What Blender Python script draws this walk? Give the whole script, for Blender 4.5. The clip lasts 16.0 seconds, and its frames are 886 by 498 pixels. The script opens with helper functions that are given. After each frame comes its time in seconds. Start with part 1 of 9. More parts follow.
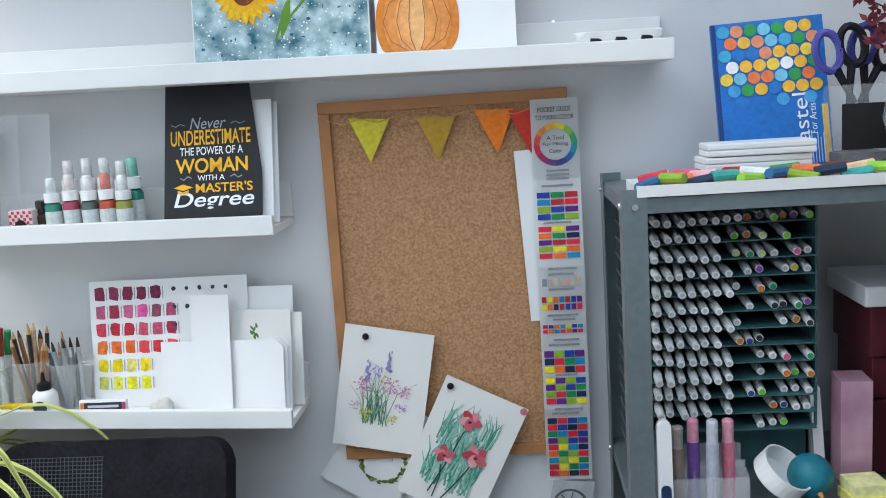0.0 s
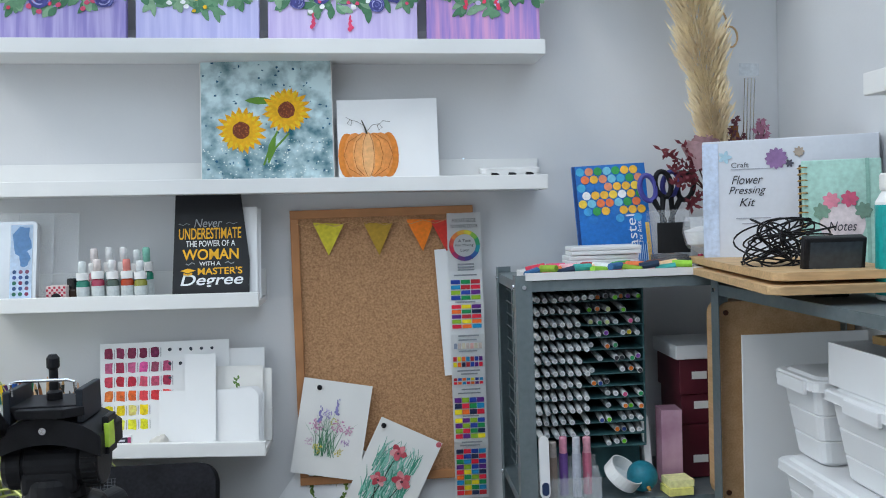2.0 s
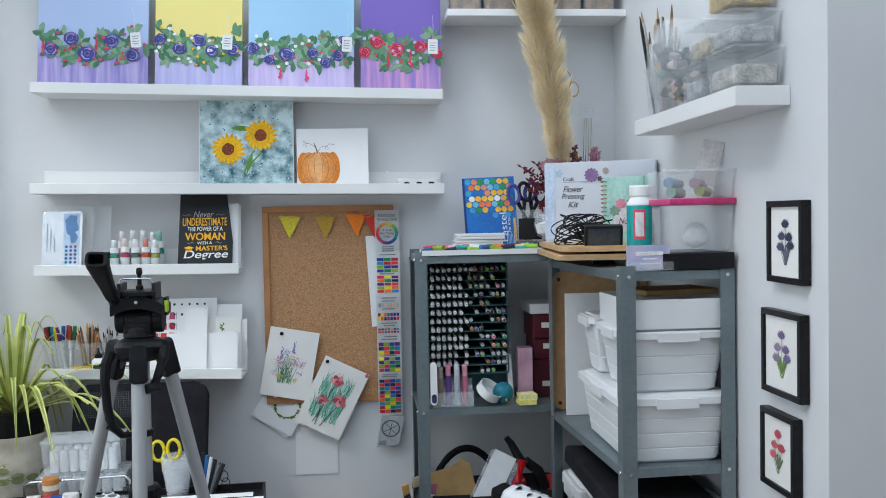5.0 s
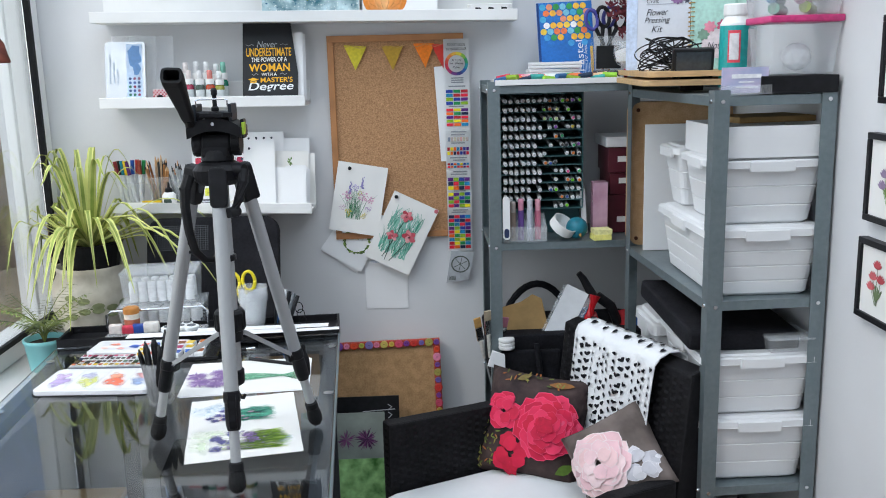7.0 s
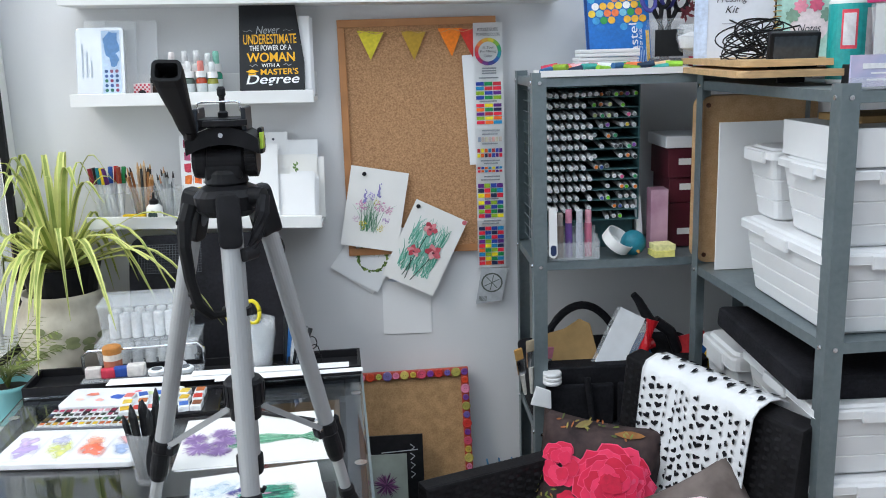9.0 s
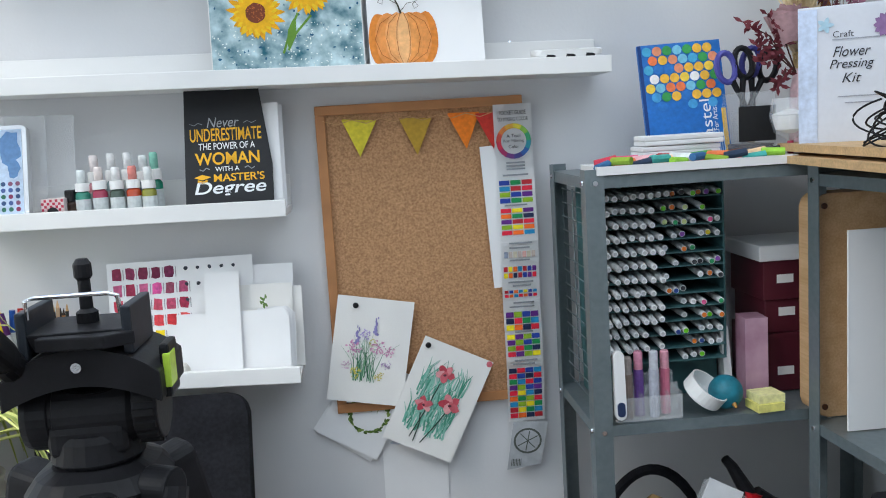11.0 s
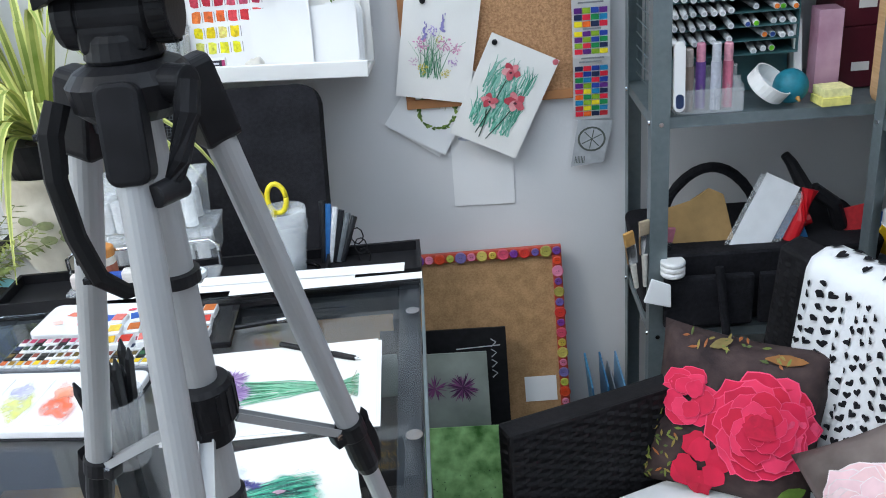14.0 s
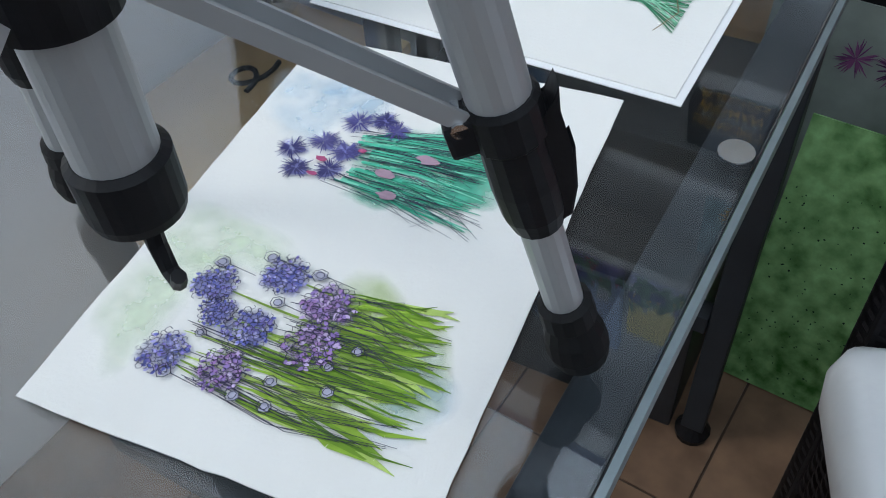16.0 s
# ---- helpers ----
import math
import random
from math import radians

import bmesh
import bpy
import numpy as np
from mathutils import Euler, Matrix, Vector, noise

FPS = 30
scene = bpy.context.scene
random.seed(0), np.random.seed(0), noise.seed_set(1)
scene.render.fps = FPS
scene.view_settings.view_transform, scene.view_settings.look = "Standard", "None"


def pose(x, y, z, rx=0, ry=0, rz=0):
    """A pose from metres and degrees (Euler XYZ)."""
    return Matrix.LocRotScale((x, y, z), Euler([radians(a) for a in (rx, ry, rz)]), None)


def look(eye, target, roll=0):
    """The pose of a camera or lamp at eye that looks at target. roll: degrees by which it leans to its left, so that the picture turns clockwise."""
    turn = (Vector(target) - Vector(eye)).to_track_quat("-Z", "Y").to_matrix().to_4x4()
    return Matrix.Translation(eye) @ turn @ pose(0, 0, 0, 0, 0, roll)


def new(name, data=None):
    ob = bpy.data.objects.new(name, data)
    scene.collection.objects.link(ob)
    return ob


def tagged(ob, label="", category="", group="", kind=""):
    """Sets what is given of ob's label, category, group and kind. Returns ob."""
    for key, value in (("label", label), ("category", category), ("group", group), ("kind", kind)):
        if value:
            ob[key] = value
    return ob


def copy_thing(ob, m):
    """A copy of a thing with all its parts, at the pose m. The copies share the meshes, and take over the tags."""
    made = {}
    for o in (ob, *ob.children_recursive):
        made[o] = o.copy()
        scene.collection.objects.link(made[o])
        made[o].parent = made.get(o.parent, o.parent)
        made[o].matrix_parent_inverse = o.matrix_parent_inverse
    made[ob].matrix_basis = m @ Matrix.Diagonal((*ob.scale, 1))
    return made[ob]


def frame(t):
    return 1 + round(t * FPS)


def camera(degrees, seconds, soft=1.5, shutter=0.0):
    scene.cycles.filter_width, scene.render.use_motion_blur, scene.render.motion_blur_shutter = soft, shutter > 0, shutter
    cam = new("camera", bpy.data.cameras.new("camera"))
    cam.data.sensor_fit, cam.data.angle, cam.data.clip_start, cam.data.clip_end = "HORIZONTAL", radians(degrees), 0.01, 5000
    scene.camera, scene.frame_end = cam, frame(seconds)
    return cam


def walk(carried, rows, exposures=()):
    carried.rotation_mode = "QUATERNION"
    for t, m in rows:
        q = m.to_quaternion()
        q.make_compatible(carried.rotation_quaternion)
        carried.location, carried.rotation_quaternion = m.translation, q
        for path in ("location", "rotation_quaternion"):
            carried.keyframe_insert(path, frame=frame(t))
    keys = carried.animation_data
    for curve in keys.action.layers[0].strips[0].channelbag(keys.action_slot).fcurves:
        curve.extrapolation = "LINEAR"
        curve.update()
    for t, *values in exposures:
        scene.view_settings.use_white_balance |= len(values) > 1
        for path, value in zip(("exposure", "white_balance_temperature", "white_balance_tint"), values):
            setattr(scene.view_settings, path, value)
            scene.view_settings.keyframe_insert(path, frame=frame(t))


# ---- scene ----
cam = camera(52.8, 16.0, soft=1.0)
PATH = [
    (0, (0.302, -1.405, 1.544), (0.132, 0.563, 1.23), -3.7),
    (0.5, (0.304, -1.54, 1.545), (0.22, 0.444, 1.301), -1.9),
    (1, (0.283, -1.66, 1.553), (0.221, 0.332, 1.384), -0.8),
    (1.5, (0.225, -1.786, 1.556), (0.268, 0.21, 1.427), -1.5),
    (2, (0.189, -1.908, 1.553), (0.327, 0.085, 1.466), -1.9),
    (2.5, (0.199, -2.08, 1.548), (0.388, -0.09, 1.488), -1.5),
    (3, (0.223, -2.278, 1.545), (0.419, -0.289, 1.464), -1.2),
    (5.5, (0.29, -2.71, 1.515), (0.461, -0.719, 1.445), -1.0),
    (6, (0.28, -2.727, 1.505), (0.421, -0.735, 1.38), -1.0),
    (6.5, (0.277, -2.695, 1.484), (0.368, -0.72, 1.182), -1.4),
    (7, (0.234, -2.611, 1.476), (0.294, -0.654, 1.071), -1.5),
    (7.5, (0.173, -2.499, 1.476), (0.213, -0.548, 1.039), -1.3),
    (8, (0.114, -2.439, 1.478), (0.175, -0.488, 1.041), -1.4),
    (10.5, (0.137, -1.8, 1.494), (0.286, 0.162, 1.135), -2.9),
    (11, (0.086, -1.689, 1.508), (0.246, 0.287, 1.241), -3.5),
    (11.5, (0.121, -1.685, 1.503), (0.203, 0.307, 1.347), -3.0),
    (12, (0.138, -1.699, 1.499), (0.211, 0.295, 1.367), -2.9),
    (12.5, (0.131, -1.722, 1.51), (0.203, 0.266, 1.307), -3.0),
    (13, (0.133, -1.752, 1.484), (0.139, 0.193, 1.019), -3.8),
    (13.5, (0.143, -1.764, 1.454), (0.082, 0.122, 0.792), -4.3),
    (14, (0.152, -1.756, 1.439), (0.041, 0.071, 0.631), -5.1),
    (14.5, (0.164, -1.713, 1.383), (-0.017, -0.003, 0.361), -5.7),
    (15, (0.175, -1.595, 1.326), (-0.128, -0.027, 0.123), -6.8),
    (15.5, (0.144, -1.407, 1.231), (-0.398, -0.047, -0.132), -5.7),
    (16, (0.131, -1.297, 1.167), (-0.673, -0.214, -0.31), -4.2),
]
walk(cam, [(t, look(eye, target, roll)) for t, eye, target, roll in PATH],
     exposures=[(0.0, -0.06, 6250, 9), (1.0, -0.20, 6250, 9), (2.0, -0.29, 6300, 9), (5.5, -0.30, 6300, 9), (6.3, -0.16, 6350, 10), (7.5, 0.06, 6460, 11), (10.5, 0.03, 6450, 10), (11.3, -0.18, 6450, 10), (12.3, -0.25, 6480, 10), (13.0, 0.05, 6450, 10), (13.6, 0.16, 6300, 10), (14.5, 0.06, 6240, 10), (15.0, -0.08, 6220, 9), (15.5, -0.18, 6220, 9), (16.0, -0.42, 6170, 9)])

# ---- world and light ----
world = bpy.data.worlds.new("sky")
scene.world = world
world.use_nodes = True
wn = world.node_tree
sky = wn.nodes.new("ShaderNodeTexSky")
sky.sky_type = "NISHITA"
sky.sun_disc = False
sky.sun_elevation, sky.sun_rotation = radians(48), radians(-70)
wn.links.new(sky.outputs[0], wn.nodes["Background"].inputs[0])
wn.nodes["Background"].inputs[1].default_value = 0.12


def lamp(name, kind, energy, color, m, size=1.0, size_y=1.0):
    data = bpy.data.lights.new(name, kind)
    data.energy, data.color = energy, color
    if kind == "AREA":
        data.shape, data.size, data.size_y = "RECTANGLE", size, size_y
    else:
        data.angle = radians(size)
    ob = new(name, data)
    ob.matrix_world = m
    return ob


lamp("sun", "SUN", 0.8, (1.0, 0.96, 0.9), look((-3, -3, 5), (0.3, -0.6, 0.8)), 14)
lamp("roof_daylight", "AREA", 46, (0.84, 0.935, 1.0), look((0.45, -1.62, 2.63), (0.45, -1.619, 0)), 2.35, 2.9)
lamp("window_daylight", "AREA", 12, (0.86, 0.94, 1.0), look((-0.97, -1.6, 1.6), (1.0, -1.3, 1.0)), 2.8, 1.5)


# ---- materials ----
def mat(name, col, rough=0.5, metal=0.0, var=0.12, scale=25.0, bump=0.0, bscale=200.0, trans=0.0, stretch=None, col2=None, ior=1.45, alpha=1.0, rnd=0.0, coat=0.0):
    m = bpy.data.materials.new(name)
    m.use_nodes = True
    nt = m.node_tree
    b = nt.nodes["Principled BSDF"]
    b.inputs["Roughness"].default_value = rough
    b.inputs["Metallic"].default_value = metal
    b.inputs["Transmission Weight"].default_value = trans
    b.inputs["IOR"].default_value = ior
    b.inputs["Alpha"].default_value = alpha
    b.inputs["Coat Weight"].default_value = coat
    tc = nt.nodes.new("ShaderNodeTexCoord")
    src = tc.outputs["Object"]
    if stretch:
        mp = nt.nodes.new("ShaderNodeMapping")
        mp.inputs["Scale"].default_value = stretch
        nt.links.new(src, mp.inputs[0])
        src = mp.outputs[0]
    a = nt.nodes.new("ShaderNodeTexNoise")
    a.inputs["Scale"].default_value, a.inputs["Detail"].default_value = scale, 5
    nt.links.new(src, a.inputs["Vector"])
    c = nt.nodes.new("ShaderNodeTexNoise")
    c.inputs["Scale"].default_value, c.inputs["Detail"].default_value = scale * 0.13, 3
    nt.links.new(src, c.inputs["Vector"])
    mx = nt.nodes.new("ShaderNodeMath")
    mx.operation = "ADD"
    nt.links.new(a.outputs[0], mx.inputs[0])
    nt.links.new(c.outputs[0], mx.inputs[1])
    ramp = nt.nodes.new("ShaderNodeValToRGB")
    lo = [max(0, x * (1 - var)) for x in col]
    hi = list(col2) if col2 else [min(1, x * (1 + var)) for x in col]
    ramp.color_ramp.elements[0].position, ramp.color_ramp.elements[1].position = 0.36, 0.64
    ramp.color_ramp.elements[0].color, ramp.color_ramp.elements[1].color = (*lo, 1), (*hi, 1)
    half = nt.nodes.new("ShaderNodeMath")
    half.operation = "MULTIPLY"
    half.inputs[1].default_value = 0.5
    nt.links.new(mx.outputs[0], half.inputs[0])
    nt.links.new(half.outputs[0], ramp.inputs[0])
    out = ramp.outputs[0]
    if rnd:
        oi = nt.nodes.new("ShaderNodeObjectInfo")
        hs = nt.nodes.new("ShaderNodeHueSaturation")
        mr = nt.nodes.new("ShaderNodeMapRange")
        mr.inputs["To Min"].default_value, mr.inputs["To Max"].default_value = 1 - rnd, 1 + rnd
        nt.links.new(oi.outputs["Random"], mr.inputs[0])
        nt.links.new(mr.outputs[0], hs.inputs["Value"])
        nt.links.new(out, hs.inputs["Color"])
        out = hs.outputs[0]
    nt.links.new(out, b.inputs["Base Color"])
    if bump:
        d = nt.nodes.new("ShaderNodeTexNoise")
        d.inputs["Scale"].default_value, d.inputs["Detail"].default_value = bscale, 4
        nt.links.new(src, d.inputs["Vector"])
        bp = nt.nodes.new("ShaderNodeBump")
        bp.inputs["Strength"].default_value, bp.inputs["Distance"].default_value = bump, 0.002
        nt.links.new(d.outputs[0], bp.inputs["Height"])
        nt.links.new(bp.outputs[0], b.inputs["Normal"])
    return m


def hexc(h):
    c = [int(h[i:i + 2], 16) / 255 for i in (0, 2, 4)]
    return tuple(x / 12.92 if x < 0.04 else ((x + 0.055) / 1.055) ** 2.4 for x in c)


INKS = {}


def ink(h, rough=0.7, var=0.18, scale=120.0):
    """A paint or print colour by its hex code."""
    key = (h, rough)
    if key not in INKS:
        INKS[key] = mat("paint_" + h, hexc(h), rough, var=var, scale=scale)
    return INKS[key]


wall_white = mat("wall_paint", (0.69, 0.695, 0.705), 0.75, var=0.03, scale=6, bump=0.12, bscale=160)
ceil_white = mat("ceiling_paint", (0.78, 0.78, 0.78), 0.8, var=0.03, scale=5)
ledge_white = mat("ledge_lacquer", (0.80, 0.80, 0.79), 0.42, var=0.03, scale=8, bump=0.03, bscale=90)
pvc = mat("window_pvc", (0.80, 0.80, 0.79), 0.3, var=0.03, scale=8)
rubber = mat("rubber_seal", (0.012, 0.012, 0.013), 0.6)
paper = mat("paper", (0.82, 0.81, 0.78), 0.85, var=0.02, scale=20, bump=0.15, bscale=500)
paper_w = mat("bright_paper", (0.84, 0.845, 0.85), 0.8, var=0.015, scale=15)
cork = mat("cork", (0.45, 0.225, 0.100), 0.9, var=0.34, scale=1800, col2=(0.66, 0.375, 0.195), bump=0.7, bscale=420)
oak = mat("orange_pine", (0.42, 0.19, 0.075), 0.55, var=0.25, scale=14, stretch=(1, 1, 12), bump=0.1, bscale=60)
beech = mat("beech_wood", (0.60, 0.36, 0.17), 0.5, var=0.12, scale=20, stretch=(14, 14, 1), col2=(0.68, 0.45, 0.25))
ply = mat("plywood", (0.55, 0.36, 0.18), 0.6, var=0.2, scale=30, stretch=(1, 8, 8))
steel = mat("galvanised_steel", (0.19, 0.235, 0.25), 0.40, 0.5, var=0.06, scale=90, col2=(0.225, 0.27, 0.285), bump=0.05, bscale=80)
darksteel = mat("dark_painted_steel", (0.03, 0.034, 0.04), 0.5, 0.0)
chrome = mat("chrome", (0.72, 0.73, 0.75), 0.22, 1.0, var=0.04)
alu = mat("silver_aluminium", (0.43, 0.44, 0.45), 0.45, 0.45, var=0.015, scale=60, stretch=(1, 1, 0.05))
blackp = mat("black_plastic", (0.014, 0.014, 0.016), 0.42, var=0.3, scale=60, bump=0.06, bscale=300)
blackg = mat("black_gloss", (0.010, 0.010, 0.012), 0.18, var=0.2)
blackf = mat("black_fabric", (0.013, 0.013, 0.016), 0.9, var=0.4, scale=150, bump=0.4, bscale=500)
wicker = mat("black_wicker", (0.012, 0.0115, 0.013), 0.58, var=0.4, scale=120, bump=0.2, bscale=400, rnd=0.3)
binw = mat("white_bin_plastic", (0.78, 0.79, 0.80), 0.4, var=0.03, scale=10, bump=0.05, bscale=120)
glass = mat("desk_glass", (0.78, 0.83, 0.86), 0.0, var=0.01, trans=1.0, ior=1.5)
pane = mat("window_glass", (0.97, 0.99, 0.98), 0.0, var=0.0, trans=1.0, ior=1.45)
clear = mat("clear_plastic", (0.90, 0.93, 0.95), 0.06, var=0.02, alpha=0.17)
frost = mat("frosted_plastic", (0.86, 0.90, 0.93), 0.22, var=0.04, alpha=0.24)
tealp = mat("teal_ceramic", (0.22, 0.55, 0.57), 0.35, var=0.06)
ceram = mat("cream_ceramic", (0.62, 0.56, 0.44), 0.35, var=0.25, scale=30, col2=(0.72, 0.68, 0.58))
soil = mat("soil", (0.03, 0.022, 0.016), 0.95, var=0.6, scale=90, bump=0.8, bscale=150)
leaf_s = mat("spider_leaf", (0.24, 0.34, 0.05), 0.5, var=0.2, scale=30, col2=(0.44, 0.50, 0.14), rnd=0.25)
leaf_e = mat("spider_leaf_edge", (0.60, 0.62, 0.20), 0.5, var=0.15, scale=30)
leaf_p = mat("palm_leaf", (0.10, 0.17, 0.035), 0.55, var=0.3, scale=40, col2=(0.22, 0.24, 0.06), rnd=0.3)
floor_m = mat("brown_floor_tile", (0.20, 0.115, 0.07), 0.45, var=0.3, scale=14, col2=(0.30, 0.18, 0.11), bump=0.15, bscale=50, rnd=0.15)
grout = mat("floor_joint", (0.09, 0.06, 0.045), 0.9)
brick_m = mat("garden_wall_render", (0.62, 0.42, 0.28), 0.9, var=0.25, scale=9, bump=0.4, bscale=40)
ground_m = mat("patio_stone", (0.32, 0.26, 0.20), 0.9, var=0.25, scale=6, bump=0.3, bscale=40)
pampas_m = mat("pampas_straw", (0.92, 0.75, 0.51), 0.9, var=0.15, scale=80)
kraft = mat("kraft_paper", (0.40, 0.25, 0.10), 0.8, var=0.15, scale=40, bump=0.2, bscale=120)
seatw = mat("white_cushion_cloth", (0.80, 0.81, 0.82), 0.85, var=0.02, scale=20, bump=0.25, bscale=60)
maroon = mat("maroon_card", (0.085, 0.012, 0.022), 0.45, var=0.2)
yellowp = mat("yellow_plastic", (0.75, 0.62, 0.02), 0.35, var=0.05)
redp = mat("red_plastic", (0.55, 0.012, 0.02), 0.35, var=0.1)
sun_bg = mat("teal_watercolour", (0.03, 0.20, 0.27), 0.85, var=0.4, scale=30, col2=(0.66, 0.82, 0.84))
for nd in sun_bg.node_tree.nodes:
    if nd.type == "VALTORGB":
        nd.color_ramp.elements[0].position, nd.color_ramp.elements[1].position = 0.36, 0.57


# dull blacks: little surface gloss
for m_ in (wicker, blackf, blackp, rubber, darksteel):
    m_.node_tree.nodes["Principled BSDF"].inputs["Specular IOR Level"].default_value = 0.2


def graded(name, top, mid, low, streak, z0, z1):
    """Painted canvas: a sky colour that turns into a streaked lower part, along local y."""
    m = mat(name, hexc(top), 0.6)
    nt = m.node_tree
    b = nt.nodes["Principled BSDF"]
    tc = nt.nodes.new("ShaderNodeTexCoord")
    mp = nt.nodes.new("ShaderNodeMapping")
    mp.inputs["Scale"].default_value = (70, 4, 1)
    nt.links.new(tc.outputs["Object"], mp.inputs[0])
    n = nt.nodes.new("ShaderNodeTexNoise")
    n.inputs["Scale"].default_value, n.inputs["Detail"].default_value = 1.0, 4
    nt.links.new(mp.outputs[0], n.inputs["Vector"])
    r1 = nt.nodes.new("ShaderNodeValToRGB")
    r1.color_ramp.elements[0].position, r1.color_ramp.elements[1].position = 0.38, 0.62
    r1.color_ramp.elements[0].color, r1.color_ramp.elements[1].color = (*hexc(low), 1), (*hexc(streak), 1)
    nt.links.new(n.outputs[0], r1.inputs[0])
    sp = nt.nodes.new("ShaderNodeSeparateXYZ")
    nt.links.new(tc.outputs["Object"], sp.inputs[0])
    mr = nt.nodes.new("ShaderNodeMapRange")
    mr.inputs["From Min"].default_value, mr.inputs["From Max"].default_value = z0, z1
    nt.links.new(sp.outputs["Y"], mr.inputs[0])
    mixn = nt.nodes.new("ShaderNodeMix")
    mixn.data_type = "RGBA"
    nt.links.new(mr.outputs[0], mixn.inputs["Factor"])
    nt.links.new(r1.outputs[0], mixn.inputs["A"])
    mixn.inputs["B"].default_value = (*hexc(top), 1)
    nt.links.new(mixn.outputs["Result"], b.inputs["Base Color"])
    return m


# ---- building helpers ----
rng = random.Random(7)


def box(bm, x0, x1, y0, y1, z0, z1):
    v = [bm.verts.new(p) for p in ((x0, y0, z0), (x1, y0, z0), (x1, y1, z0), (x0, y1, z0), (x0, y0, z1), (x1, y0, z1), (x1, y1, z1), (x0, y1, z1))]
    for f in ((3, 2, 1, 0), (4, 5, 6, 7), (0, 1, 5, 4), (1, 2, 6, 5), (2, 3, 7, 6), (3, 0, 4, 7)):
        bm.faces.new([v[i] for i in f])
    return bm


def taper(bm, x0, x1, y0, y1, z0, z1, k):
    """A box whose foot is k smaller on each side than its top."""
    v = [bm.verts.new(p) for p in ((x0 + k, y0 + k, z0), (x1 - k, y0 + k, z0), (x1 - k, y1 - k, z0), (x0 + k, y1 - k, z0), (x0, y0, z1), (x1, y0, z1), (x1, y1, z1), (x0, y1, z1))]
    for f in ((3, 2, 1, 0), (4, 5, 6, 7), (0, 1, 5, 4), (1, 2, 6, 5), (2, 3, 7, 6), (3, 0, 4, 7)):
        bm.faces.new([v[i] for i in f])
    return bm


def ring(bm, c, ax, r, n, ph=0.0):
    ax = Vector(ax).normalized()
    a = ax.orthogonal().normalized()
    b = ax.cross(a)
    return [bm.verts.new(Vector(c) + r * (math.cos(2 * math.pi * i / n + ph) * a + math.sin(2 * math.pi * i / n + ph) * b)) for i in range(n)]


def skin(bm, rings, caps=True):
    n = len(rings[0])
    for p, q in zip(rings, rings[1:]):
        for i in range(n):
            bm.faces.new((p[i], p[(i + 1) % n], q[(i + 1) % n], q[i]))
    if caps:
        bm.faces.new(rings[0][::-1])
        bm.faces.new(rings[-1])
    return bm


def cyl(bm, p0, p1, r0, r1=None, n=14):
    d = Vector(p1) - Vector(p0)
    return skin(bm, [ring(bm, p0, d, r0, n), ring(bm, p1, d, r0 if r1 is None else r1, n)])


def lathe(bm, prof, n=24, c=(0, 0), caps=True):
    rings = [[bm.verts.new((c[0] + r * math.cos(2 * math.pi * i / n), c[1] + r * math.sin(2 * math.pi * i / n), z)) for i in range(n)] for r, z in prof]
    return skin(bm, rings, caps)


def tube(bm, pts, r, n=6):
    pts = [Vector(p) for p in pts]
    up = Vector((0.31, 0.17, 0.93))
    rings = []
    for i, p in enumerate(pts):
        d = (pts[min(i + 1, len(pts) - 1)] - pts[max(i - 1, 0)]).normalized()
        a = d.cross(up)
        if a.length < 1e-4:
            a = d.orthogonal()
        a.normalize()
        b = d.cross(a)
        rr = r[i] if isinstance(r, (list, tuple)) else r
        rings.append([bm.verts.new(p + rr * (math.cos(2 * math.pi * k / n) * a + math.sin(2 * math.pi * k / n) * b)) for k in range(n)])
    return skin(bm, rings)


def plate(bm, poly, z0, z1):
    lo = [bm.verts.new((x, y, z0)) for x, y in poly]
    hi = [bm.verts.new((x, y, z1)) for x, y in poly]
    bm.faces.new(lo[::-1])
    bm.faces.new(hi)
    n = len(poly)
    for i in range(n):
        bm.faces.new((lo[i], lo[(i + 1) % n], hi[(i + 1) % n], hi[i]))
    return bm


def flat(bm, poly, z):
    bm.faces.new([bm.verts.new((x, y, z)) for x, y in poly])
    return bm


def disc(bm, x, y, rx, ry, z, n=12, wob=0.0, rot=0.0):
    pts = []
    for i in range(n):
        a = 2 * math.pi * i / n
        k = 1 + rng.uniform(-wob, wob)
        u, w = rx * k * math.cos(a), ry * k * math.sin(a)
        pts.append((x + u * math.cos(rot) - w * math.sin(rot), y + u * math.sin(rot) + w * math.cos(rot)))
    return flat(bm, pts, z + rng.uniform(0, 0.0001))


def stroke(bm, pts, w, z, w1=None):
    """A painted line of width w, tapering to w1, through 2D points."""
    pts = [Vector(p) for p in pts]
    n = len(pts)
    z += rng.uniform(0, 0.00028)
    L, R = [], []
    for i, p in enumerate(pts):
        d = pts[min(i + 1, n - 1)] - pts[max(i - 1, 0)]
        s = Vector((-d.y, d.x)).normalized() * 0.5 * (w + ((w if w1 is None else w1) - w) * i / (n - 1))
        L.append(bm.verts.new((*(p + s), z)))
        R.append(bm.verts.new((*(p - s), z)))
    for i in range(n - 1):
        bm.faces.new((R[i], R[i + 1], L[i + 1], L[i]))
    return bm


